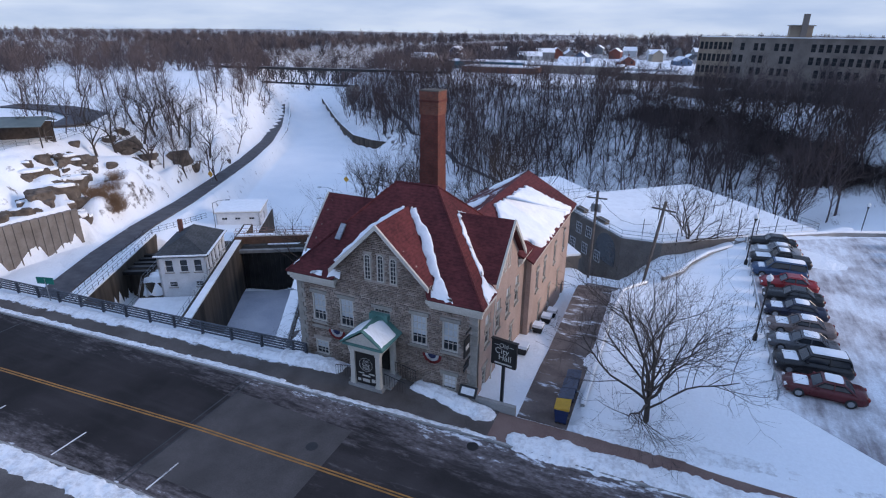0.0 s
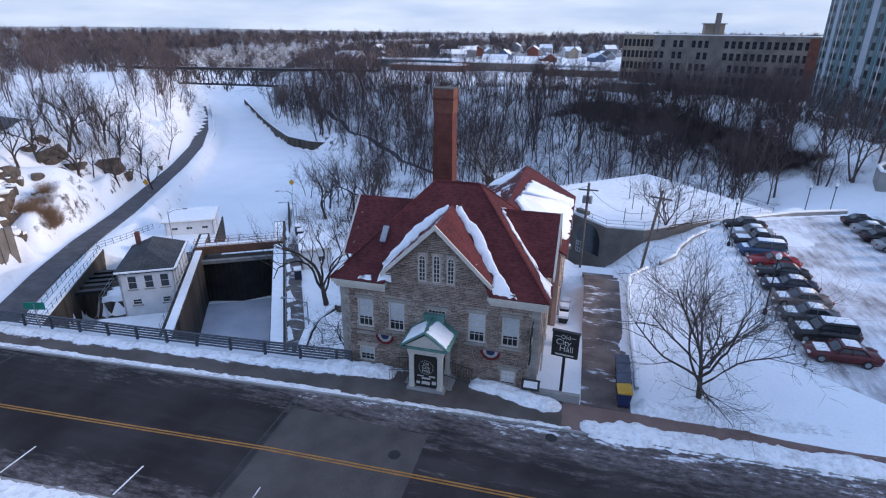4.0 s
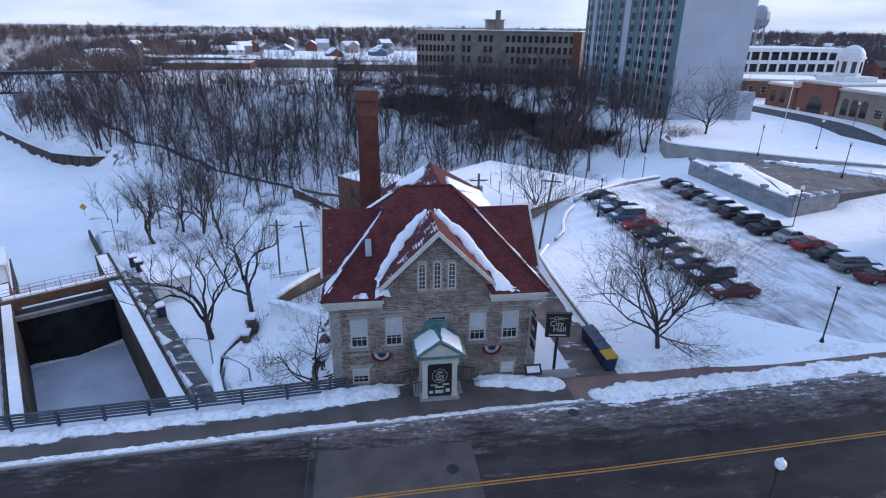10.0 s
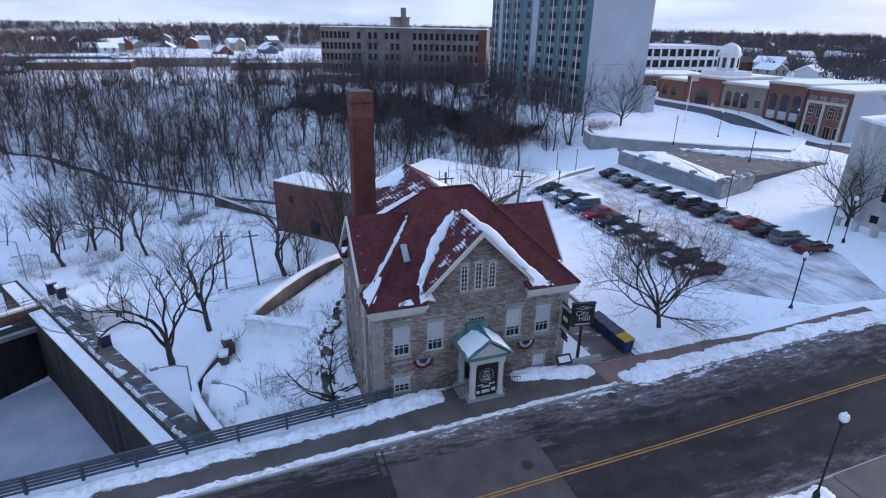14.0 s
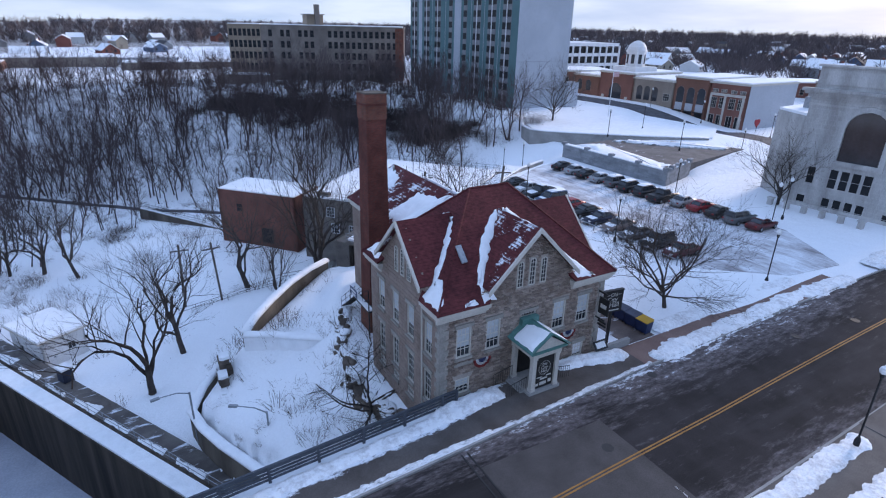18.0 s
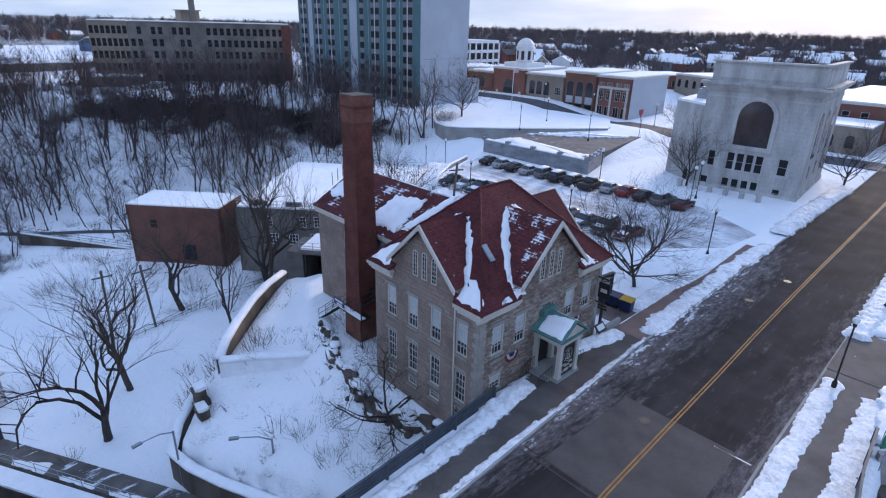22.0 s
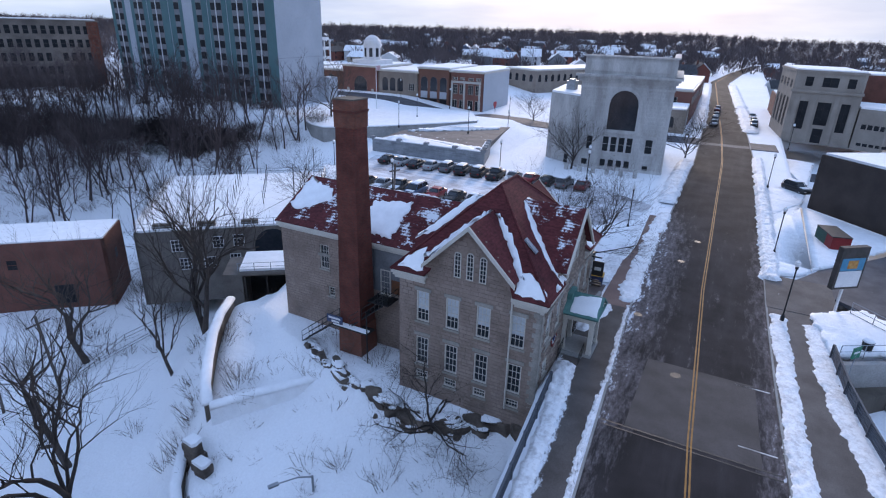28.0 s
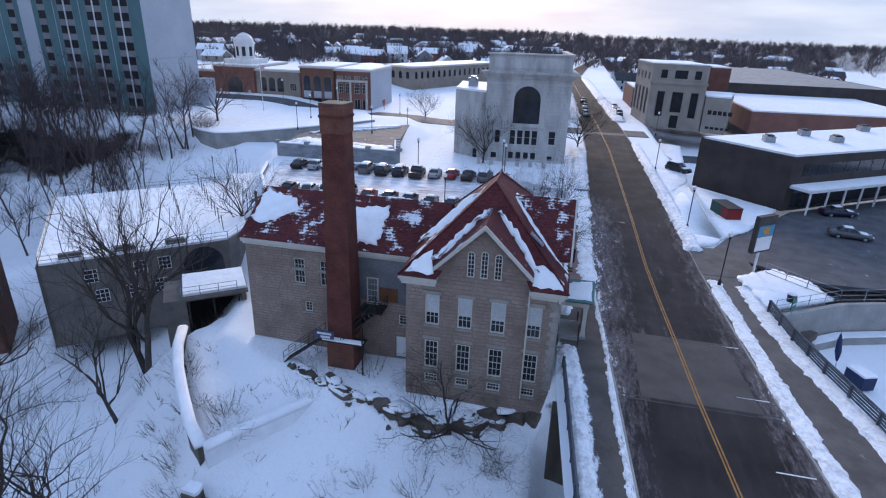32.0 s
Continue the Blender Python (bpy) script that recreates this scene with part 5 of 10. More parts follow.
FP = face(PX, PY - .03, 0, -1)
for txt, z, sz in (("Old", 2.38, .26), ("City", 2.12, .34), ("Hall", 1.84, .34)):
    words(txt, sz, FP @ Matrix.Translation((0, 0, z)), LETTER, panel)
bm = bmesh.new()
for r0, z in ((.5, 2.12),):
    n = 10
    ring = [(r0 * math.cos(2 * math.pi * (k + .5) / n), z + r0 * 1.05 * math.sin(2 * math.pi * (k + .5) / n)) for k in range(n)]
    tube(bm, [(PX + x, PY - .04, zz) for x, zz in ring + ring[:1]], .014, 4)
wpart("emblem_ring", bm, LETTER, panel)
for a, b, c, d in ((-.6, -.15, 1.38, 1.46), (-.3, .3, 1.2, 1.32), (.2, .62, 1.38, 1.5), (-.3, .26, .78, 1.02), (-.66, -.42, .78, .98), (.4, .68, .84, 1.1)):
    wpart("notice", boxes((PX + a, PX + b, PY - .03, PY - .02, c, d)), LETTER, panel)
wpart("door", boxes((PX - .55, PX + .55, 28.84, 28.9, .58, 2.75)), BLACKPANEL, porch, "black panelled entrance door")
for s in (1, -1):
    for k in range(3):
        wpart("step", boxes(tuple(sorted((PX + s * (1.3 + .32 * k), PX + s * (1.62 + .32 * k)))) + (27.1, 28.7, -.2, .44 - .17 * k)), CONCRETE, porch)
    for y in (27.1, 28.65):
        a, b = Vector((PX + s * 1.15, y, .6)), Vector((PX + s * 2.7, y, .3))
        wpart("handrail", rod(a + Vector((0, 0, .9)), b + Vector((0, 0, .9)), .025, 5), IRON, porch)
        for k in range(9):
            q = a.lerp(b, k / 8)
            wpart("baluster", rod(q, q + Vector((0, 0, .9)), .014, 4), IRON, porch)

# ---- signs, buntings ----
sign = thing("hanging_sign_board", -8.25, 29.35, .2, "black post sign with pale lettering in the snow", "sign", turn=-8)
SM = Matrix.Translation((-8.25, 29.35, 0)) @ Matrix.Rotation(radians(-8), 4, "Z")
hang(part("post", boxes((-.09, .09, -.09, .09, -.2, 2.9)), IRON), sign, SM)
board = hang(part("board", boxes((-.86, .86, -.11, .11, 2.85, 4.65), (-.92, .92, -.14, .14, 4.65, 4.72)), BLACKPANEL), sign, SM)
for txt, z, sz, dx in (("Old", 4.34, .42, 0), ("City", 3.93, .58, -.12), ("Hall", 3.48, .58, .1)):
    words(txt, sz, SM @ Matrix.Translation((dx, -.12, z)), LETTER, board)
hang(part("lettering", boxes((-.6, .6, -.122, -.112, 2.98, 3.08)), LETTER), board, SM)
for a, b in ((-.66, -.36), (.36, .66)):
    hang(part("flourish", boxes((a, b, -.122, -.112, 4.33, 4.36)), LETTER), board, SM)
arm = thing("wrought_iron_wall_sign", -10.4, 28.6, 3.2, "black wrought iron sign hung on the facade corner", "sign")
wpart("bracket", boxes((-10.42, -10.36, 28.0, 28.9, 5.3, 5.42), (-10.42, -10.36, 28.0, 28.9, 3.2, 3.3)), IRON, arm)
wpart("board", boxes((-10.43, -10.35, 27.75, 28.7, 3.7, 5.0)), BLACKPANEL, arm)
wpart("lower_board", boxes((-10.43, -10.35, 27.8, 28.6, 3.0, 3.15), (-10.43, -10.35, 27.8, 28.6, 2.75, 2.9)), IRON, arm)
wpart("lettering", boxes((-10.45, -10.33, 27.95, 28.5, 4.2, 4.5)), LETTER, arm)
info = thing("information_board", -10.2, 28.2, .3, "low slanted information board on two black posts", "sign")
for x in (-10.65, -9.75):
    wpart("leg", rod((x, 28.2, .1), (x, 28.2, 1.0), .035), IRON, info)
bm = bmesh.new()
hexa(bm, [(-10.8, 27.95, .75), (-9.6, 27.95, .75), (-9.6, 28.45, 1.3), (-10.8, 28.45, 1.3), (-10.8, 27.9, .8), (-9.6, 27.9, .8), (-9.6, 28.4, 1.35), (-10.8, 28.4, 1.35)])
wpart("panel", bm, BLACKPANEL, info)
bm = bmesh.new()
hexa(bm, [(-10.65, 28.0, .92), (-9.75, 28.0, .92), (-9.75, 28.3, 1.25), (-10.65, 28.3, 1.25), (-10.65, 27.99, .93), (-9.75, 27.99, .93), (-9.75, 28.29, 1.26), (-10.65, 28.29, 1.26)])
wpart("notice", bm, WHITE, info)
for bx in (-20.55, -13.05):
    bu = thing("bunting", bx, 28.8, 2.6, "red white and blue fan bunting on the wall", "bunting", group="buntings on the facade")
    for r0, r1, mt in ((0, .3, surf("navy_cloth", (.03, .035, .09), (.045, .05, .12), 3, 12, .8)), (.3, .5, WHITE), (.5, .7, surf("red_cloth", (.22, .03, .03), (.3, .05, .05), 3, 12, .8))):
        bm = bmesh.new()
        n = 12
        o, i_ = [], []
        for k in range(n + 1):
            t = math.pi + math.pi * k / n
            yy = 28.82 - .05 * (k % 2)
            o.append(bm.verts.new((bx + r1 * math.cos(t), yy, 2.75 + r1 * math.sin(t))))
            i_.append(bm.verts.new((bx + r0 * math.cos(t), 28.82 - .05 * (k % 2), 2.75 + r0 * math.sin(t))))
        for k in range(n):
            try:
                bm.faces.new((o[k], o[k + 1], i_[k + 1], i_[k]))
            except ValueError:
                pass
        if r0 == 0:
            bmesh.ops.remove_doubles(bm, verts=bm.verts[:], dist=0.001)
        bmesh.ops.solidify(bm, geom=bm.faces[:], thickness=.01)
        wpart("fold", bm, mt, bu)
# low kerb wall and lane-side beds by the sign
for nm, d in (("planter_wall", (-10.0, -7.0, 28.15, 28.45, -.2, .75)),):
    tagged(part(nm, boxes(d), CONCRETE), "low concrete wall beside the lane", "wall", kind="structure")

# ---- trees ----
def limb(rnd, V, F, p, d, length, r0, r1, segs, sides, bend):
    """A tapered, wandering limb. Returns the points along it and their directions."""
    pts, dirs = [p], [d]
    for _ in range(segs):
        d = (d + Vector((rnd.gauss(0, bend), rnd.gauss(0, bend), rnd.gauss(0.25 * bend, bend * .7)))).normalized()
        p = p + d * (length / segs)
        pts.append(p)
        dirs.append(d)
    base = len(V)
    for i, q in enumerate(pts):
        a = dirs[i].orthogonal().normalized()
        b = dirs[i].cross(a)
        r = r0 + (r1 - r0) * i / segs
        for k in range(sides):
            t = 2 * math.pi * k / sides
            V.append(tuple(q + (a * math.cos(t) + b * math.sin(t)) * r))
    for i in range(segs):
        for k in range(sides):
            j = (k + 1) % sides
            F.append((base + i * sides + k, base + i * sides + j, base + (i + 1) * sides + j, base + (i + 1) * sides + k))
    return pts, dirs


def tree_data(seed, h, trunk, r, spread_, kids, sides=(7, 5, 4, 3, 3), up=0.35, thin=0.44, lean=0.06, start=0.45, twist=0.2):
    """Trunk and crown of a bare tree, apart: ((V, F), (V, F)). kids: how many limbs each level bears."""
    rnd = random.Random(seed)
    tv, tf, cv, cf = [], [], [], []
    d0 = Vector((rnd.gauss(0, lean), rnd.gauss(0, lean), 1)).normalized()
    pts, dirs = limb(rnd, tv, tf, Vector((0, 0, -0.4)), d0, h * trunk + .4, r, r * .62, 5, sides[0], 0.05)

    def branch(p, d, length, rad, lev):
        V, F = cv, cf
        segs = 7 if lev == 0 else 4 if lev < 2 else 2
        q, dd = limb(rnd, V, F, p, d, length, rad, rad * .35, segs, sides[min(lev + 1, len(sides) - 1)], twist)
        if lev + 1 < len(kids):
            n = kids[lev + 1]
            for k in range(n):
                f = 0.3 + 0.7 * (k + rnd.random() * .8) / n
                i = min(int(f * segs), segs - 1)
                s = q[i].lerp(q[i + 1], f * segs - i if f < 1 else 1)
                ax = dd[i].orthogonal().normalized()
                ax.rotate(Matrix.Rotation(rnd.uniform(0, 6.28), 3, dd[i]))
                nd = (dd[i] * 0.75 + ax * rnd.uniform(.55, 1.0) * spread_ + Vector((0, 0, up * .5))).normalized()
                branch(s, nd, length * rnd.uniform(.42, .68), max(rad * thin * (1 - .35 * f), 0.008), lev + 1)

    n = kids[0]
    for k in range(n):
        f = start + (1 - start) * (k + .5) / n
        i = min(int(f * 5), 4)
        s = pts[i].lerp(pts[i + 1], f * 5 - i)
        t = k * 2.4 + rnd.uniform(-.5, .5)
        nd = Vector((math.cos(t) * spread_, math.sin(t) * spread_, up + .5 * f + rnd.uniform(0, .3))).normalized()
        branch(s, nd, h * (1 - trunk * .6) * rnd.uniform(.65, 1.0), r * rnd.uniform(.38, .55), 0)
    nd = (dirs[-1] + Vector((rnd.gauss(0, .15), rnd.gauss(0, .15), .3))).normalized()
    branch(pts[-1], nd, h * (1 - trunk) * .95, r * .58, 0)
    return (tv, tf), (cv, cf)


TREES = {}


def tree(key, x, y, label, h, trunk=.3, r=.2, spread_=.9, kids=(7, 5, 4, 3), turn=0, lean=.06, up=.35, group="", z=None, seed=1, name="bare_tree", twist=.2):
    ob = thing(name, x, y, gz(x, y) if z is None else z, label, "tree", group=group, turn=turn)
    if key not in TREES:
        a, b = tree_data(seed, h, trunk, r, spread_, kids, lean=lean, up=up, twist=twist)
        ms = []
        for nm, (V, F) in (("trunk", a), ("crown", b)):
            me = bpy.data.meshes.new(nm)
            me.from_pydata(V, [], F)
            me.polygons.foreach_set("use_smooth", [True] * len(F))
            me.materials.append(BARK)
            ms.append((nm, me))
        TREES[key] = ms
    for nm, me in TREES[key]:
        c = new(nm, me)
        c.parent = ob
    return ob


tree("lawn", 0.68, 31.07, "bare spreading tree on the snowy lawn", 8.6, .24, .2, 1.05, (11, 8, 6, 5), up=.34, seed=3, z=.2, twist=.17)
tree("lock_a", -40.4, 58.1, "dark leaning bare tree beside the lock", 13.0, .30, .40, .5, (4, 6, 5, 4), turn=40, lean=.10, up=.6, seed=5, twist=.33)
tree("lock_b", -36.7, 64.3, "dark leaning bare tree beside the lock", 12.5, .36, .34, .46, (4, 6, 5, 4), turn=200, lean=.14, up=.6, seed=6, twist=.33)
tree("gully", -25.8, 35.6, "low wide shrubby tree on the rock ledge", 6.2, .16, .17, 1.9, (9, 7, 6, 4), up=.02, seed=8)
TREE_SPOTS_A = [(-20.4, 66.3, "lock_b", 90, 1.0, 1.3), (-19.1, 67.6, "lock_a", 250, .95, 1.25), (-24.6, 66.7, "lock_b", 230, .6, .85), (-26.6, 78.2, "lock_a", 300, 1.0, .95)]
for x, y, k, tn, sw, sh in TREE_SPOTS_A:
    tree(k, x, y, "tall bare tree below the terrace wall", 12.5, turn=tn, group="trees below the terrace").scale = (sw, sw, sh)
for x, y, tn, s in ((2.7, 69.5, 30, .95), (39.4, 43.8, 80, 1.0), (58.8, 27.2, 140, 1.0), (48.7, 103, 200, 1.3), (84.0, 66, 20, .8)):
    ob = tree("street", x, y, "bare street tree in the snow", 8.5, .26, .19, .9, (9, 7, 5, 4), turn=tn, seed=11, up=.42)
    ob.scale = (s, s, s)
for x, y, k, tn in ( (-48, 98, "lock_b", 250), (-61, 100, "lock_a", 330), (-58, 108, "lock_b", 15), (-53, 104, "lock_a", 75), (-66, 112, "lock_b", 45)):
    ob = tree(k, x, y, "tall bare tree on the canal bank", 12.5, turn=tn, group="trees on the canal bank")
    ob.scale = (.85, .85, .9)

for x, y, k, tn, sc in ((-119, 86, "lock_b", 20, .9), (-116, 92, "lock_a", 80, .9), (-122, 96, "lock_b", 150, 1.0), (-113, 99, "lock_b", 260, .8), (-126, 103, "lock_a", 10, 1.0), (-120, 108, "lock_b", 60, .95), (-117, 80, "lock_a", 300, .75), (-128, 112, "lock_b", 200, 1.0), (-124, 118, "lock_a", 120, .9), (-112, 108, "lock_b", 330, .7), (-121.5, 73, "lock_b", 45, .7)):
    tree(k, x, y, "bare tree on the rocky west bank", 12.5, turn=tn, group="trees on the rocky bank").scale = (sc, sc, sc)

# woods: light models repeated over the valley sides, joined
def joined(name, models, spots, material, label, category="woods", top=None):
    """Copies of light models at (x, y, z, turn, scale), in one mesh."""
    vs, fs, off = [], [], 0
    for n_, (x, y, z, tn, s) in enumerate(spots):
        V, F = models[n_ % len(models)]
        c, sn = math.cos(tn), math.sin(tn)
        W = np.empty_like(V)
        W[:, 0] = (V[:, 0] * c - V[:, 1] * sn) * s + x
        W[:, 1] = (V[:, 0] * sn + V[:, 1] * c) * s + y
        W[:, 2] = V[:, 2] * s + z
        vs.append(W)
        fs.append(F + off)
        off += len(V)
    V, F = np.concatenate(vs), np.concatenate(fs)
    me = bpy.data.meshes.new(name)
    me.vertices.add(len(V))
    me.vertices.foreach_set("co", V.ravel())
    me.loops.add(F.size)
    me.loops.foreach_set("vertex_index", F.ravel())
    me.polygons.add(len(F))
    me.polygons.foreach_set("loop_start", np.arange(0, F.size, F.shape[1]))
    me.update(calc_edges=True)
    me.materials.append(material)
    ob = new(name, me)
    return tagged(ob, label, category, kind="stuff")


def light_tree(seed, h, r=.16, spread_=.8, trunk=.42, bushy=5):
    """A bare tree for the woods: trunk, limbs and branches as thin tubes, the twigs as slender blades."""
    rnd = random.Random(seed)
    V, Q, T = [], [], []
    d0 = Vector((rnd.gauss(0, .12), rnd.gauss(0, .12), 1)).normalized()
    pts, dirs = limb(rnd, V, Q, Vector((0, 0, -.5)), d0, h * .75, r, r * .3, 4, 4, .07)

    def blade(p, d, ln, w):
        a = d.orthogonal().normalized()
        a.rotate(Matrix.Rotation(rnd.uniform(0, 3.1), 3, d))
        b = len(V)
        V.extend([tuple(p - a * w), tuple(p + a * w), tuple(p + d * ln)])
        T.append((b, b + 1, b + 2))

    def side(d, k, up):
        a = d.orthogonal().normalized()
        a.rotate(Matrix.Rotation(rnd.uniform(0, 6.28), 3, d))
        return (d * .8 + a * rnd.uniform(.5, 1.0) * k + Vector((0, 0, up))).normalized()

    for n_ in range(8):
        f = trunk + (1 - trunk) * n_ / 7
        i = min(int(f * 4), 3)
        p = pts[i].lerp(pts[i + 1], f * 4 - i)
        t = n_ * 2.4 + rnd.uniform(-.5, .5)
        d = Vector((math.cos(t) * spread_, math.sin(t) * spread_, .75 + rnd.uniform(0, .4))).normalized() if n_ < 7 else dirs[-1]
        q, dd = limb(rnd, V, Q, p, d, h * rnd.uniform(.3, .46), r * .42, r * .12, 3, 3, .16)
        for _ in range(4):
            g = rnd.uniform(.25, 1.0) * 3
            k = min(int(g), 2)
            a = q[k].lerp(q[k + 1], g - k)
            q2, d2 = limb(rnd, V, Q, a, side(dd[k], spread_, .2), h * rnd.uniform(.13, .24), r * .15, r * .06, 1, 3, .12)
            for _b in range(bushy):
                c = q2[0].lerp(q2[1], rnd.uniform(.25, 1))
                e = side(d2[0], .9, .25)
                ln = h * rnd.uniform(.08, .15)
                blade(c, e, ln, .022)
                blade(c + e * ln * rnd.uniform(.3, .7), side(e, .9, .2), ln * .7, .016)
    F = [f for a, b, c, d in Q for f in ((a, b, c), (a, c, d))] + T
    return np.array(V), np.array(F)


WOODBARK = surf("woodland_bark", (0.062, 0.047, 0.048), (0.125, 0.096, 0.094), .1, 2, .95, relief=0)
TWIGS = surf("thicket_twigs", (0.075, 0.055, 0.048), (0.125, 0.094, 0.080), .05, 1.5, .95, relief=0)
rw = random.Random(21)
models = [light_tree(s, rw.uniform(9.5, 13.5), r=.19) for s in range(50, 60)]


def scatter(n, x0, x1, y0, y1, ok, smin=.75, smax=1.25):
    xs_, ys_ = np.array([rw.uniform(x0, x1) for _ in range(n)]), np.array([rw.uniform(y0, y1) for _ in range(n)])
    hs = heights(xs_, ys_)
    return [(x, y, z - .3, rw.uniform(0, 6.3), rw.uniform(smin, smax)) for x, y, z in zip(xs_, ys_, hs) if ok(x, y, z)]


def foot(x):
    return max(104, 150 - 1.3 * (x + 20)) if x > -20 else 150 if x > -60 else 150 + 0.75 * (-60 - x)


def factory_line(x):
    """The foot of the old factory, beyond which no trees stand."""
    return 213 - .515 * (x - 10.6)


spots = scatter(2050, -150, 46, 98, 240, lambda x, y, z: y > foot(x) - 4 and -17 < z < (2.2 if x > 5 else 1.8) and y < factory_line(x) + (60 if x < -8 else 0))
spots += scatter(480, -60, 46, 120, 225, lambda x, y, z: z >= .4 and y < factory_line(x) and y > foot(x), .55, .95)
joined("woods", models, spots, WOODBARK, "bare grey-brown woods on the snowy valley side")
spots = scatter(1500, -290, -98, 75, 330, lambda x, y, z: -15.5 < z < .8 and y > 92 and rw.random() < (.34 if y < 150 else .6), .8, 1.3)
spots += scatter(34, -150, -108, 78, 125, lambda x, y, z: -9 < z < 1.2, .7, 1.05)
joined("woods", models, spots, WOODBARK, "bare woods on the west bank above the towpath")
on_flat = lambda x, y, z: -18 < z < -11 and not (-42 < x < -2 and 82 < y < 128 and abs((x + 31) * .85 + (y - 115) * .53) < 4) and not (-26 < x < -4 and 84 < y < 106)
spots = scatter(60, -78, -12, 108, 150, on_flat, .6, 1.0)
for _ in range(150):
    x, y = lock(rw.uniform(50, 112), rw.uniform(3, 27))
    if -18.6 < gz(x, y) < -11:
        spots.append((x, y, gz(x, y) - .3, rw.uniform(0, 6.3), rw.uniform(.5, .85)))
joined("woods", models, spots, WOODBARK, "bare trees on the canal flats")

# thickets: dense twigs
def thicket(seed, n=70, h=3.0, w=2.2, fat=1.0):
    rnd = random.Random(seed)
    V, F = [], []
    for _ in range(n):
        a, rr = rnd.uniform(0, 6.28), rnd.uniform(0, w * .5)
        p = Vector((math.cos(a) * rr, math.sin(a) * rr, -.1))
        d = Vector((math.cos(a) * .5 + rnd.gauss(0, .3), math.sin(a) * .5 + rnd.gauss(0, .3), 1)).normalized()
        q = p + d * h * rnd.uniform(.5, 1)
        s = d.orthogonal().normalized() * rnd.uniform(.012, .03) * fat
        b = len(V)
        V += [tuple(p - s), tuple(p + s), tuple(q)]
        F.append((b, b + 1, b + 2))
        for _k in range(3):
            t = rnd.uniform(.35, .9)
            m_ = p.lerp(q, t)
            e = m_ + Vector((rnd.gauss(0, .6), rnd.gauss(0, .6), rnd.uniform(.1, .9))) * (h * .25)
            b = len(V)
            V += [tuple(m_ - s * .6), tuple(m_ + s * .6), tuple(e)]
            F.append((b, b + 1, b + 2))
    return np.array(V), np.array(F)


bushes = [thicket(s, 60, 3.2, 3.5) for s in range(5)]
spots = scatter(1500, -140, 47, 100, 225, lambda x, y, z: y > foot(x) - 8 and z > -15 and y < factory_line(x) + (40 if x < -8 else 2) and (z > -2.5 or rw.random() < .2), .6, 1.2)
joined("thicket", bushes, spots, TWIGS, "dark leafless thicket along the top of the bank", "bushes")
spots = scatter(270, -70, -14, 74, 135, lambda x, y, z: z > -18 and rw.random() < (.3 if y < 84 else .75) and not (-30 < x < -4 and 84 < y < 106) and not (-10 < x and y < 100), .4, 1.0)
joined("thicket", bushes, spots, TWIGS, "leafless bushes on the canal flats", "bushes")
# brush along the steep middle of the east bank, coloured dark for its shade, and the low growth under the trees
BRUSH = surf("bank_shade_brush", (0.035, 0.028, 0.028), (0.065, 0.052, 0.05), .05, 1.5, .95, relief=0)
LINE = [(-15, 183), (1, 168), (12, 155), (20, 141), (26, 127), (30, 112)]
spots = []
for (xa, ya), (xb, yb) in zip(LINE, LINE[1:]):
    for k in range(105):
        t = rw.random()
        x, y = xa + (xb - xa) * t + rw.gauss(0, 3.0), ya + (yb - ya) * t + rw.gauss(0, 3.0)
        spots.append((x, y, gz(x, y) - .2, rw.uniform(0, 6), rw.uniform(.6, 1.4)))
joined("thicket", [thicket(70 + s, 130, 2.6, 4.2) for s in range(4)], spots, BRUSH, "brush along the steep bank, dark for the bank's shade", "bushes")
under = [thicket(80 + s, 16, 1.8, 2.6) for s in range(5)]
spots = scatter(2000, -150, 46, 98, 235, lambda x, y, z: y > foot(x) - 10 and -17 < z < 1.4, .5, 1.3)
joined("brush", under, spots, TWIGS, "thin undergrowth in the snow below the trees", "brush")
small = [thicket(30 + s, 5 + 4 * s, 1.3 + .35 * s, .5 + .3 * s, 1.1) for s in range(5)]
spots = scatter(190, -37, -20, 31, 61, lambda x, y, z: -11 < z < -3.3 and rw.random() < .8, .4, 1.3)
joined("brush", small, spots, TWIGS, "dry stalks poking out of the snow", "brush")

spots = scatter(100, -46, -12, 56, 100, lambda x, y, z: -13.5 < z < -5 and rw.random() < .8, .6, 1.5)
joined("brush", small, spots, TWIGS, "thin leafless shrubs in the snow below the terrace", "brush")

# far canopy out to the horizon
def far_tree(seed):
    rnd = random.Random(seed)
    V, F = [], []
    for _ in range(46):
        t = rnd.uniform(0, 6.28)
        e = math.sqrt(rnd.random())
        q = Vector((math.cos(t) * e * 4.6, math.sin(t) * e * 4.6, rnd.uniform(4.0, 11.5) - 3.0 * e * e))
        p = Vector((q.x * .35 + rnd.gauss(0, .4), q.y * .35 + rnd.gauss(0, .4), q.z - rnd.uniform(2, 4.5)))
        s = (q - p).orthogonal().normalized() * rnd.uniform(.06, .27)
        b = len(V)
        V += [tuple(p - s), tuple(q), tuple(p + s)]
        F.append((b, b + 1, b + 2))
    b = len(V)
    V += [(-.25, 0, -1), (.25, 0, -1), (0, 0, 6)]
    F.append((b, b + 1, b + 2))
    return np.array(V), np.array(F)


fars = [far_tree(s) for s in range(6)]
# far bark colour, paler and cooler, with the haze of distance mixed in
FARWOOD = surf("distant_woods", (0.070, 0.058, 0.062), (0.12, 0.096, 0.095), .01, .3, .95, relief=0)


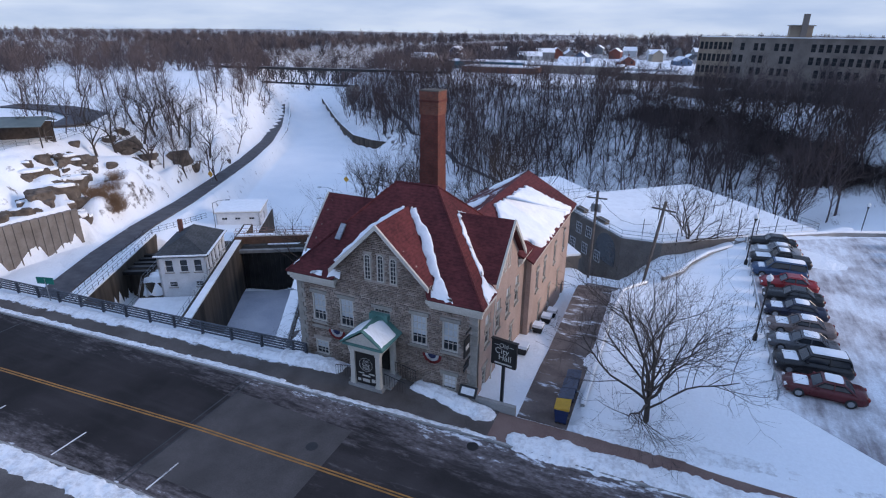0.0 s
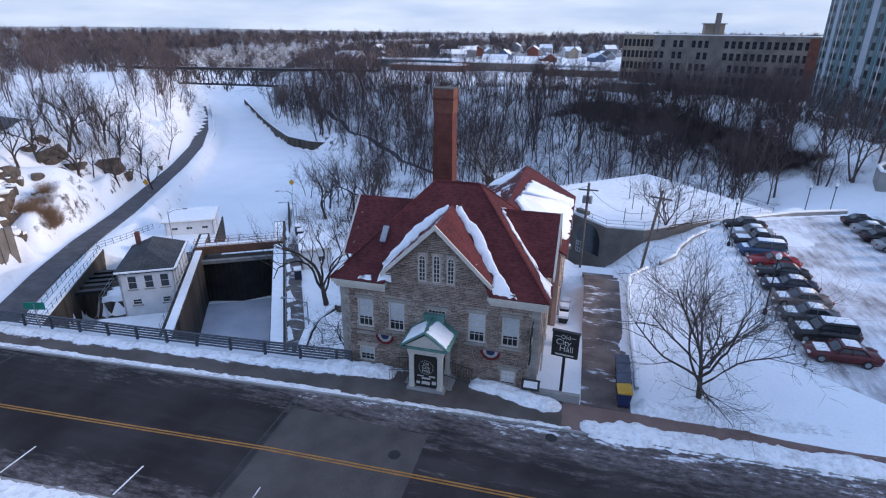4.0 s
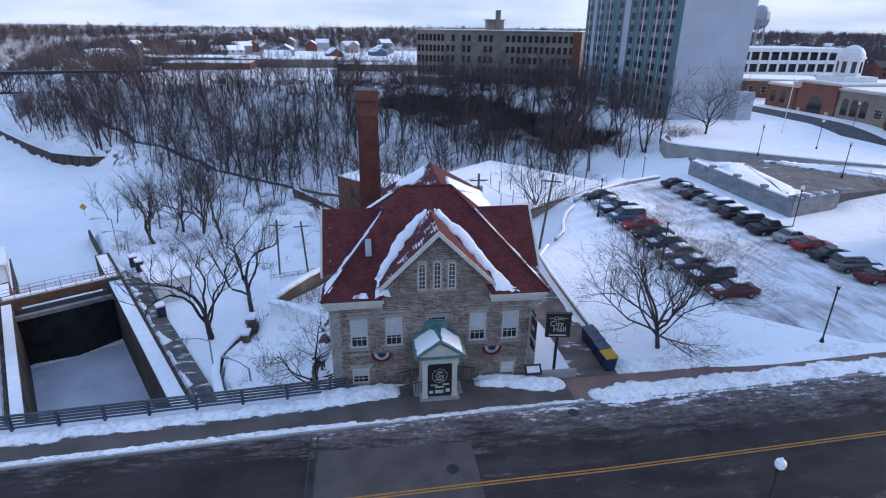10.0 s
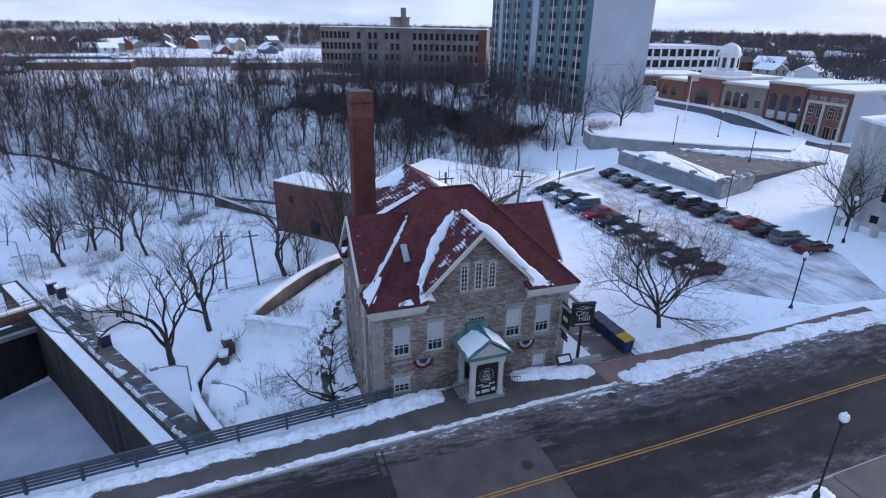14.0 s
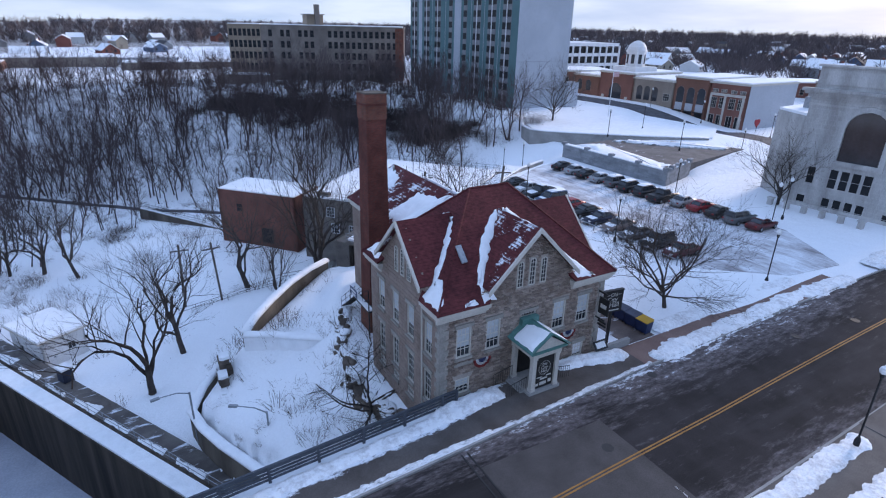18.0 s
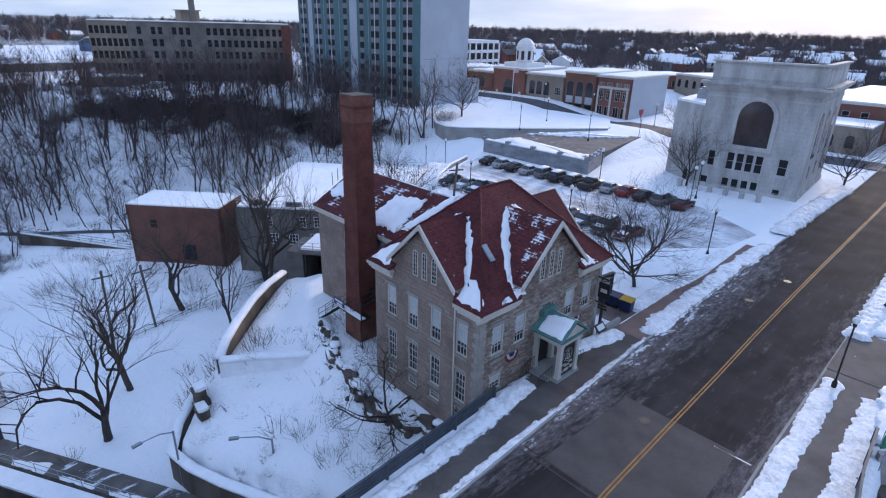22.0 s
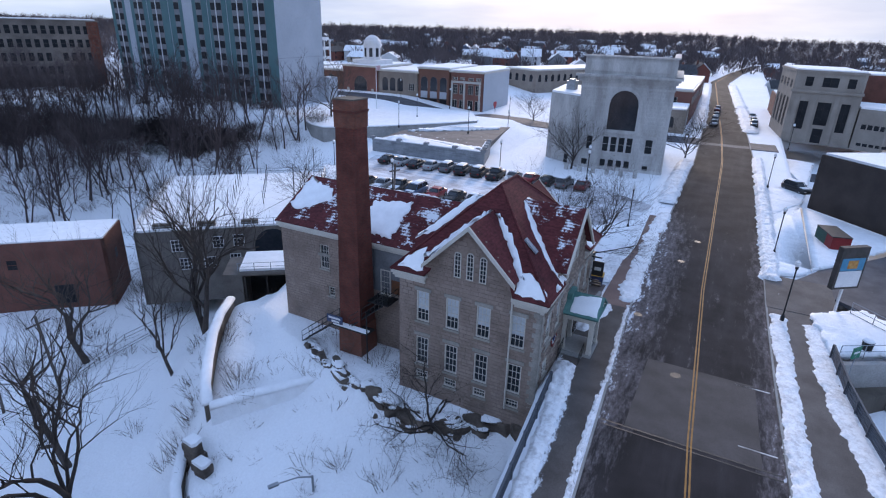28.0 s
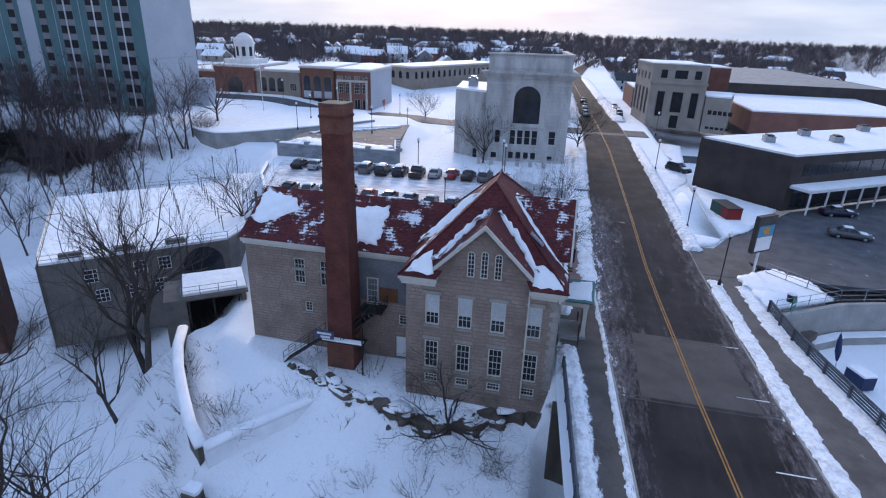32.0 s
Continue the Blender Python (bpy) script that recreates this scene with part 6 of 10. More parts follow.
def far_spots(n, a0, a1, d0, d1, ok, s0, s1):
    a = np.radians(np.random.uniform(a0, a1, n))
    d = d0 * (d1 / d0) ** np.random.rand(n)
    X, Y = -20 + d * np.sin(a), 20 + d * np.cos(a)
    Z = heights(X, Y)
    return [(x, y, z - 1, rw.uniform(0, 6), rw.uniform(s0, s1)) for x, y, z in zip(X, Y, Z) if ok(x, y, z)]


town = lambda x, y: x > -110 and math.hypot(x, y) < 560
spots = far_spots(3300, -75, 10, 230, 2200, lambda x, y, z: z > -3 and not town(x, y) and (x > -190 or math.hypot(x, y) > 330), .9, 1.5)
spots += far_spots(2900, 10, 112, 320, 2000, lambda x, y, z: not (abs(y - 20) < 14 and x < 330), .9, 1.6)
spots += far_spots(2300, 20, 115, 560, 2600, lambda x, y, z: True, 1.1, 2.0)
spots += far_spots(2500, 36, 112, 200, 620, lambda x, y, z: x > 120 and not (abs(y - 20) < 18) and not (x < 225 and -80 < y < 55) and not (x < 215 and 60 < y < 230), .7, 1.2)
spots += far_spots(1700, -50, -12, 480, 1600, lambda x, y, z: not town(x, y), .8, 1.2)
spots += far_spots(900, -50, 12, 400, 1500, lambda x, y, z: not town(x, y), .9, 1.5)
spots += far_spots(2600, -75, 115, 1100, 3300, lambda x, y, z: True, 1.5, 2.5)
joined("distant_woods", fars, spots, FARWOOD, "leafless woods stretching to the horizon")

# ---- the canal locks ----
def lp(a, b, z):
    x, y = lock(a, b)
    return (x, y, z)


def lbox(bm, a0, a1, b0, b1, z0, z1):
    hexa(bm, [lp(a0, b0, z0), lp(a0, b1, z0), lp(a1, b1, z0), lp(a1, b0, z0), lp(a0, b0, z1), lp(a0, b1, z1), lp(a1, b1, z1), lp(a1, b0, z1)])


def lboxes(*dims):
    bm = bmesh.new()
    for d in dims:
        lbox(bm, *d)
    bmesh.ops.recalc_face_normals(bm, faces=bm.faces[:])
    return bm


def railing(name, pts, label, h=1.05, step=2.0, rails=(1.0, .55, .15), r=.03, material=None, mesh_panel=False):
    """Posts and rails along a line of 3D points."""
    rl = thing(name, *pts[0], label, "railing")
    mt = material or IRON
    for p, q in zip(pts, pts[1:]):
        p, q = Vector(p), Vector(q)
        n = max(1, round((q - p).length / step))
        for f in rails:
            wpart("rail", rod(p + Vector((0, 0, h * f)), q + Vector((0, 0, h * f)), r, 4), mt, rl)
        for i in range(n + 1):
            a = p.lerp(q, i / n)
            wpart("post", rod(a, a + Vector((0, 0, h)), r * 1.2, 4), mt, rl)
    return rl


GALV = surf("galvanised_rail", (.25, .27, .29), (.36, .38, .40), 2, 14, .45, metal=.5)
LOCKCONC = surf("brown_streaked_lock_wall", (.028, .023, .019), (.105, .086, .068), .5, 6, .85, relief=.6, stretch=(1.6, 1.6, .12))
RUSTRAIL = surf("faded_red_rail", (.22, .10, .08), (.33, .22, .19), 2, 14, .7)
COBBLE = walk_mat("wet_cobbles", (.085, .075, .07), (.15, .135, .125), .56)
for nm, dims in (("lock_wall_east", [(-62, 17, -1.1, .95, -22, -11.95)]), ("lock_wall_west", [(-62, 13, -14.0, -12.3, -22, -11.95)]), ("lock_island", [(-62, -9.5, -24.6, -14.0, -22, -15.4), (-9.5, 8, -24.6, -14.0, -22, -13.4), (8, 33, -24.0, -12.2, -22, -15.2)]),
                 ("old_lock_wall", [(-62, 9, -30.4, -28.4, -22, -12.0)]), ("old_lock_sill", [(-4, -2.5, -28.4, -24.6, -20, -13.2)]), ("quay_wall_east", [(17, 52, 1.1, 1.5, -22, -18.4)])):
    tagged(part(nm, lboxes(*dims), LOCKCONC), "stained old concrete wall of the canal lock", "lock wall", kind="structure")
# ice under thin snow, its colour darkened and blued for the chamber's shade
ICE = surf("shaded_snow_dusted_ice", (.42, .45, .53), (.56, .58, .64), .25, 5, .6, relief=.1)
for nm, d in (("snow_on_east_coping", (-60, 16, -1.0, .5, -11.96, -11.74)), ("snow_on_west_coping", (-60, 12, -13.5, -12.45, -11.96, -11.76)), ("snow_on_island", (-58, -10.9, -24.4, -14.1, -15.42, -15.15)), ("snow_on_island_tail", (9, 32.5, -23.8, -12.4, -15.22, -15.0)), ("snow_on_old_lock_wall", (-60, 8.5, -30.2, -28.5, -12.02, -11.8)), ("lock_chamber_ice", (-60, 1.0, -12.3, -1.1, -20.7, -20.35))):
    tagged(part(nm, lboxes(d), ICE if "ice" in nm else SNOW), "smooth snow lying on the lock", "snow", kind="structure")
tagged(part("lock_walkway", lboxes((-60, 4, .95, 3.1, -13.0, -12.0)), COBBLE), "wet cobbled walkway beside the lock", "path", kind="structure")
rc = random.Random(9)
for k in range(9):
    a0 = -34 + k * 5.2
    snow_patch("path_snow", [lock(a0, .98), lock(a0 + 3.5, .95), lock(a0 + 4.1, 1.4), lock(a0 + .4, 1.7 + rc.uniform(-.4, .6))], lambda x, y: -12.01, .05, None, .1, k)
STEEL = surf("dark_gate_steel", (.020, .020, .020), (.045, .042, .038), .6, 6, .6, metal=.2, relief=.3)
PALESTEEL = surf("pale_gate_beam", (.16, .165, .165), (.24, .24, .235), 1, 8, .7)
gate = thing("lock_gate", *lp(0, -6.8, -12), "closed dark steel mitre gate of the canal lock", "lock gate")
for s in (0, 1):
    bm = bmesh.new()
    b0, b1 = (-12.3, -6.7) if s == 0 else (-6.7, -1.1)
    a0, a1 = (2.6, 1.2) if s == 0 else (1.2, 2.6)
    hexa(bm, [lp(a0, b0, -21), lp(a1, b1, -21), lp(a1 + .7, b1, -21), lp(a0 + .7, b0, -21), lp(a0, b0, -13.2), lp(a1, b1, -13.2), lp(a1 + .7, b1, -13.2), lp(a0 + .7, b0, -13.2)])
    bmesh.ops.recalc_face_normals(bm, faces=bm.faces[:])
    leaf = wpart("gate_leaf", bm, STEEL, gate)
    for k in range(7):
        t = (k + .3) / 7
        bb, aa = b0 + (b1 - b0) * t, a0 + (a1 - a0) * t
        wpart("rib", lboxes((aa - .16, aa + .05, bb - .08, bb + .08, -20.9, -13.3)), STEEL, leaf)
wpart("top_beam", lboxes((1.2, 1.9, -12.6, -.8, -13.25, -12.7)), PALESTEEL, gate, "pale beam along the gate top")
wpart("walkway", lboxes((4.4, 5.8, -13.6, .6, -11.6, -11.35)), PALESTEEL, gate)
wpart("girder", lboxes((4.1, 4.4, -13.6, .6, -12.6, -11.35)), surf("rusty_girder", (.09, .05, .035), (.15, .09, .065), 1, 8, .8), gate)
wpart("deck_plate", lboxes((2.4, 4.2, -12.5, -.9, -13.4, -12.9)), STEEL, gate)
wpart("walkway_snow", lboxes((4.5, 5.7, -13.2, .2, -11.36, -11.22)), SNOW, gate)
railing("gate_railing", [lp(4.5, -13.6, -11.35), lp(4.5, -6.6, -11.35), lp(4.5, .6, -11.35)], "faded red railing across the lock gate", material=RUSTRAIL, step=1.6)
railing("gate_railing", [lp(5.7, -13.6, -11.35), lp(6.2, -6.6, -11.35), lp(5.7, .6, -11.35)], "faded red railing across the lock gate", material=RUSTRAIL, step=1.6)
railing("coping_railing", [lp(-42, .9, -11.95), lp(4, .9, -11.95)], "grey pipe railing along the lock coping", material=GALV, step=2.4, rails=(1.0, .5))
railing("island_railing", [lp(-42, -13.9, -11.95), lp(4, -13.9, -11.95)], "grey pipe railing along the lock island", material=GALV, step=2.4, rails=(1.0, .5))
railing("island_railing", [lp(-42, -24.4, -15.4), lp(-11, -24.4, -15.4), lp(-9, -24.4, -13.5), lp(-2, -24.4, -13.5)], "grey pipe railing along the old lock", material=GALV, step=2.4, rails=(1.0, .5))
railing("old_lock_railing", [lp(-42, -28.6, -12.0), lp(8, -28.6, -12.0)], "black railing along the old lock flight", material=IRON, step=1.6)
railing("towpath_railing", [lp(-42, -30.2, -11.9), lp(8, -30.2, -11.9), lp(14, -27, -12.6), lp(24, -24, -14)], "black railing beside the towpath", material=IRON, step=1.8)
for k in range(5):
    tagged(part("old_lock_footbridge" if k == 0 else "old_lock_gate_beam", lboxes((-6 + 2.1 * k, -5.2 + 2.1 * k, -28.6, -24.4, -13.4 - .15 * k, -12.9 - .15 * k)), IRON), "dark timber beam across the old lock", "beam")

# lock house
house = thing("lock_house", *lp(-4, -18.8, -13.5), "white lock house with dark windows and a grey hip roof", "house")
HA0, HA1, HB0, HB1, HZ0, HZ1 = -10.8, -.4, -21.0, -14.0, -15.6, -8.6
bm = lboxes((HA0 + .3, HA1 - .3, HB0 + .3, HB1 - .3, HZ0, HZ1))
wpart("core", bm, WHITE, house)
def lface(a, b, na, nb):
    """Wall axes in lock directions: outward normal na*u + nb*v."""
    x, y = lock(a, b)
    return face(x, y, na * LU[0] + nb * LV[0], na * LU[1] + nb * LV[1])
fs = [(lface(HA0, HB0, -1, 0), HB1 - HB0, [(1.0, 2.2, 3.5, 5.5), (3.1, 4.3, 3.5, 5.5), (5.1, 6.3, 3.5, 5.5), (1.2, 2.4, 1.1, 2.0), (5.0, 6.2, 1.1, 2.0)]),
      (lface(HA0, HB1, 0, 1), HA1 - HA0, [(.8, 1.7, 3.5, 5.4), (2.6, 3.5, 3.5, 5.4), (4.4, 5.3, 3.5, 5.4), (6.6, 7.5, 2.9, 5.2), (8.6, 9.5, 3.5, 5.4)]),
      (lface(HA1, HB0, 0, -1), HA1 - HA0, [(2, 3, 3.5, 5.4), (6, 7, 3.5, 5.4)]), (lface(HA1, HB1, 1, 0), HB1 - HB0, [])]
for m, ln, hs in fs:
    bm = bmesh.new()
    holed(bm, 0, ln, HZ0, HZ1, [(a, b, HZ0 + .9 + c, HZ0 + .9 + d) for a, b, c, d in hs], .28)
    w = hang(part("wall", bm, WHITE), house, m)
    for a, b, c, d in hs:
        window(w, m, (a + b) / 2, HZ0 + .9 + c, HZ0 + .9 + d, round(b - a, 2), 1, 2, frame_mat=WHITE, head=False)
GREYROOF = roof_mat("grey_shingles", (.045, .05, .055), (.07, .075, .08))
e0, e1, f0, f1 = HA0 - .5, HA1 + .5, HB0 - .5, HB1 + .5
ra, rb, rbm = e0 + 3.3, e1 - 3.3, (f0 + f1) / 2
for pts in ([lp(e0, f0, HZ1), lp(e0, f1, HZ1), lp(ra, rbm, HZ1 + 2.4)], [lp(e0, f1, HZ1), lp(e1, f1, HZ1), lp(rb, rbm, HZ1 + 2.4), lp(ra, rbm, HZ1 + 2.4)], [lp(e1, f1, HZ1), lp(e1, f0, HZ1), lp(rb, rbm, HZ1 + 2.4)], [lp(e1, f0, HZ1), lp(e0, f0, HZ1), lp(ra, rbm, HZ1 + 2.4), lp(rb, rbm, HZ1 + 2.4)]):
    bm = bmesh.new()
    slab(bm, pts, .14)
    bmesh.ops.recalc_face_normals(bm, faces=bm.faces[:])
    wpart("roof", bm, GREYROOF, house)
wpart("chimney", lboxes((-2.8, -2.2, HB0 + .9, HB0 + 1.5, HZ1 + .4, HZ1 + 3.0)), OLDBRICK, house)
wpart("eaves_snow", lboxes((e0 + .05, e0 + .35, f0 + .2, f1 - .2, HZ1 + .02, HZ1 + .22), (e0 + .4, e1 - .4, f1 - .4, f1 - .05, HZ1 + .02, HZ1 + .2)), SNOW, house)

# flat-roofed control house past the gate, hut and boxes on the east bank
def flat_house(name, a0, a1, b0, b1, z0, z1, label, wins):
    h = thing(name, *lp((a0 + a1) / 2, (b0 + b1) / 2, z0), label, "building")
    wpart("core", lboxes((a0 + .25, a1 - .25, b0 + .25, b1 - .25, z0, z1 - .1)), WHITE, h)
    for m, ln, hs in ((lface(a0, b0, -1, 0), b1 - b0, wins[0]), (lface(a0, b1, 0, 1), a1 - a0, wins[1]), (lface(a1, b0, 0, -1), a1 - a0, wins[2]), (lface(a1, b1, 1, 0), b1 - b0, [])):
        bm = bmesh.new()
        holed(bm, 0, ln, z0, z1, [(a, b, z0 + c, z0 + d) for a, b, c, d in hs], .22)
        w = hang(part("wall", bm, WHITE), h, m)
        for a, b, c, d in hs:
            window(w, m, (a + b) / 2, z0 + c, z0 + d, round(b - a, 2), 2, 1, frame_mat=WHITE, head=False, sill=False)
    wpart("roof_slab", lboxes((a0 - .35, a1 + .35, b0 - .35, b1 + .35, z1, z1 + .18)), TRIM, h)
    wpart("roof_snow", lboxes((a0 - .3, a1 + .3, b0 - .3, b1 + .3, z1 + .18, z1 + .42)), SNOW, h)
    return h


flat_house("control_house", 21, 29, -21.2, -12.6, -15.2, -12.1, "white flat-roofed lock control house under snow", ([(1, 2.2, 1.5, 2.1), (3.6, 4.8, 1.5, 2.1), (6.4, 7.6, 1.5, 2.1)], [(1, 2, 1.2, 2.1), (4, 5, 0.1, 2.1)], []))
flat_house("lockside_hut", -4.8, 2.0, 3.4, 8.0, -13.6, -10.0, "small white flat-roofed hut under snow beside the lock", ([(2.6, 3.5, 1.5, 2.5), (.9, 1.3, 1.2, 1.6)], [(2, 3, 1, 1.9)], [(1.5, 2.6, 1.0, 2.0), (4.2, 4.9, 1.1, 1.7)]))
for a, b, hgt in ((7, 3.6, 1.2), (9.5, 3.2, 1.2), (-10.5, 2.7, 1.25)):
    c = thing("control_cabinet", *lp(a, b, -12), "dark blue metal control cabinet capped with snow", "cabinet", group="cabinets beside the lock")
    wpart("body", lboxes((a - .6, a + .6, b - .5, b + .5, -12.3, -11.9 + hgt)), surf("navy_metal", (.02, .025, .045), (.03, .04, .07), 2, 9, .5), c)
    wpart("lid", lboxes((a - .7, a + .7, b - .6, b + .6, -11.9 + hgt, -11.84 + hgt)), IRON, c)
    wpart("snow_cap", lboxes((a - .65, a + .65, b - .55, b + .55, -11.84 + hgt, -11.6 + hgt)), SNOW, c)


def cobra(x, y, z, h, turn, arm=2.4, label="grey street lamp with a curved arm"):
    L = thing("street_lamp", x, y, z, label, "lamp post", group="lamps along the locks", turn=turn)
    part("pole", rod((0, 0, 0), (0, 0, h), .08), GALV, L)
    bm = bmesh.new()
    tube(bm, [(0, 0, h - .1), (arm * .4, 0, h + .35), (arm, 0, h + .5)], [.06, .05, .04], 5)
    part("arm", bm, GALV, L)
    part("lamp_head", boxes((arm - .1, arm + .6, -.14, .14, h + .42, h + .56)), GALV, L)


for a, b, tn, hh in ((12, 3.2, 210, 6.5), (20, 2.6, 210, 6.5), (-30, 3.6, 190, 5.5), (6, -17, 30, 6.5), (-38, 4.8, 150, 6.0)):
    x, y = lock(a, b)
    cobra(x, y, -12 if a < 10 else -13.8, hh, tn)

# towpath road, west bank, sheet-pile wall
def ribbon(name, material, pts, width, label, category="path", lift=.05, deep=.3, level=False):
    """A path draped along 3D-less points; follows the ground."""
    V, F = [], []
    fine = []
    for (x0, y0), (x1, y1) in zip(pts, pts[1:]):
        n = max(1, int(math.hypot(x1 - x0, y1 - y0) / 3))
        fine += [(x0 + (x1 - x0) * k / n, y0 + (y1 - y0) * k / n) for k in range(n)]
    fine.append(pts[-1])
    for i, (x, y) in enumerate(fine):
        (xa, ya), (xb, yb) = fine[max(0, i - 1)], fine[min(len(fine) - 1, i + 1)]
        dx, dy = xb - xa, yb - ya
        ln = math.hypot(dx, dy)
        nx_, ny_ = -dy / ln * width / 2, dx / ln * width / 2
        z = (gz(x, y) if level else max(gz(x, y), gz(x + nx_, y + ny_), gz(x - nx_, y - ny_))) + lift
        V += [(x - nx_, y - ny_, z - deep), (x + nx_, y + ny_, z - deep), (x + nx_, y + ny_, z), (x - nx_, y - ny_, z)]
    for i in range(len(fine) - 1):
        o = 4 * i
        for k in range(4):
            F.append((o + k, o + 4 + k, o + 4 + (k + 1) % 4, o + (k + 1) % 4))
    F += [(0, 1, 2, 3), tuple(len(V) - 4 + k for k in (3, 2, 1, 0))]
    return tagged(mesh_part(name, V, F, material), label, category, kind="structure")


ribbon("towpath", TOWPATH, [lock(a, b) for a, b in zip(PATH_A, PATH_B)], 4.2, "dark wet asphalt towpath along the canal", lift=.3, level=True)
ribbon("valley_path", TOWPATH, [(-190, 330), (-150, 262), (-118, 216), (-92, 188), (-70, 167), (-43, 143), (-24, 120), (-12, 112)], 1.7, "dark trodden path through the valley")
PILE = surf("weathered_sheet_piles", (.15, .132, .118), (.22, .198, .18), .6, 7, .85, relief=.3)
pile = thing("sheet_pile_wall", -92.4, 57.6, -12, "brown-grey sheet pile retaining wall beside the towpath", "wall", kind="structure")
p0, p1 = Vector((-92.4, 57.6)), Vector((-88.6, 28.4))
pd = (p1 - p0).normalized()
pn = Vector((-pd.y, pd.x))
for k in range(21):
    u0, u1 = k * 1.4, k * 1.4 + 1.4
    z1 = -6.0 + u0 * .075
    for w0, w1, out, up_ in ((u0, u1 - .16, 0, 0), (u1 - .16, u1, .16, .08)):
        q = [p0 + pd * w0 + pn * out, p0 + pd * w1 + pn * out, p0 + pd * w1 - pn * .5, p0 + pd * w0 - pn * .5]
        bm = bmesh.new()
        prism(bm, [tuple(v) for v in q], -13.5, z1 + up_)
        bmesh.ops.recalc_face_normals(bm, faces=bm.faces[:])
        wpart("pile", bm, PILE, pile)

# rocks: ledges and fallen blocks
def rock(name, x, y, z, sx, sy, sz, seed, label, snowcap=True, cat="rock", turn=None):
    """A block broken along flat faces: the room inside a set of random planes."""
    rnd = random.Random(seed)
    r = thing(name, x, y, z, label, cat, turn=rnd.uniform(0, 180) if turn is None else turn)
    planes = []
    for _ in range(15):
        n_ = Vector((rnd.gauss(0, 1), rnd.gauss(0, 1), rnd.gauss(0, .35))).normalized()
        planes.append((n_, rnd.uniform(.62, 1.0)))
    planes += [(Vector((rnd.gauss(0, .12), rnd.gauss(0, .12), 1)).normalized(), .8), (Vector((0, 0, -1)), .8)]
    for nm, k, grow in (("block", 3, 1.0), ("snow_cap", 2, .97)):
        if nm == "snow_cap" and not snowcap:
            continue
        bm = bmesh.new()
        bmesh.ops.create_icosphere(bm, subdivisions=k, radius=1)
        for v in bm.verts:
            d = v.co.normalized()
            t = min(h / max(n_.dot(d), .05) for n_, h in planes)
            co = d * min(t, 1.3)
            if nm == "block":
                co = co * (1 + noise.noise(d * 2.6 + Vector((seed, 0, 0))) * .16 + noise.noise(d * 7 + Vector((0, seed, 0))) * .09)
                co.z = co.z * .75 + round(co.z / .28) * .28 * .25
            else:
                co = Vector((co.x * grow, co.y * grow, .72 + max(co.z, 0) * .16 + noise.noise(d * 3 + Vector((0, 0, seed))) * .07 if co.z > .1 else .55))
            v.co = (co.x * sx, co.y * sy, co.z * sz)
        if nm == "snow_cap":
            for f in bm.faces:
                f.smooth = True
        part(nm, bm, ROCK if nm == "block" else SNOW, r)
    return r


LEDGE = [(-21.9, 50.6), (-23.1, 48.3), (-24.3, 45.6), (-24.8, 43.6), (-25.2, 41.4), (-25.7, 39.3), (-25.8, 37.3), (-25.3, 35.4), (-24.6, 33.6), (-24.0, 31.8)]
for i in range(1, 27):
    u = i / 26 * (len(LEDGE) - 1)
    k = min(int(u), len(LEDGE) - 2)
    x, y = LEDGE[k][0] + (LEDGE[k + 1][0] - LEDGE[k][0]) * (u - k) + rc.uniform(-.3, .3), LEDGE[k][1] + (LEDGE[k + 1][1] - LEDGE[k][1]) * (u - k)
    tn = math.degrees(math.atan2(LEDGE[k + 1][1] - LEDGE[k][1], LEDGE[k + 1][0] - LEDGE[k][0]))
    rock("ledge_rock", x, y, max(gz(x - .6, y), gz(x + .4, y) - .45) + rc.uniform(-.05, .15) - (.28 if i < 11 else .05), rc.uniform(.8, 1.35), rc.uniform(.4, .8), rc.uniform(.45, .8), 60 + i, "brown limestone ledge with snow on top", i % 4 != 0, turn=tn + rc.uniform(-18, 18))
    rock("ledge_rock", x - .5 + rc.uniform(-.3, .3), y + rc.uniform(-.5, .5), gz(x - .9, y) + .05, rc.uniform(.3, .6), rc.uniform(.2, .4), rc.uniform(.2, .4), 260 + i, "small broken block below the limestone ledge", i % 2 == 0, turn=tn + rc.uniform(-40, 40))
# the rock under the hall's corner by the bridge
for i, (x, y, sx, sy, sz) in enumerate(((-23.75, 31.0, .5, 1.2, 2.2), (-23.7, 29.6, .5, 1.0, 2.6), (-23.8, 33.0, .45, 1.3, 1.5))):
    rock("foundation_rock", x, y, -5.2, sx, sy, sz, 140 + i, "dark rock foundation under the hall wall", False, turn=5)
CLIFF = [(-110, 62, 2.8, 1.6), (-114.6, 67, 1.8, 1.6), (-113.2, 71, 2.2, 1.5), (-111.8, 73.4, 2.4, 2.0), (-107.7, 67.6, 3.0, 2.4), (-105, 64.5, 2.4, 2.0), (-101, 61, 2.6, 1.8), (-97.5, 55.5, 2.6, 1.4), (-95.0, 50.5, 2.2, 1.2), (-93.5, 46.0, 1.9, 1.1), (-97, 60.5, 2.2, 2.4),
         (-101.5, 64.5, 2.0, 1.8), (-124, 88.7, 1.8, 1.2), (-120.5, 90.5, 3.4, 2.2), (-117.6, 93, 2.2, 1.6), (-117.5, 101.5, 4.0, 2.8), (-127, 127.5, 1.6, 1.2), (-120.8, 78, 1.5, 1.0), (-128.3, 94.5, 1.8, 1.3), (-104.8, 70, 1.4, 1.2)]
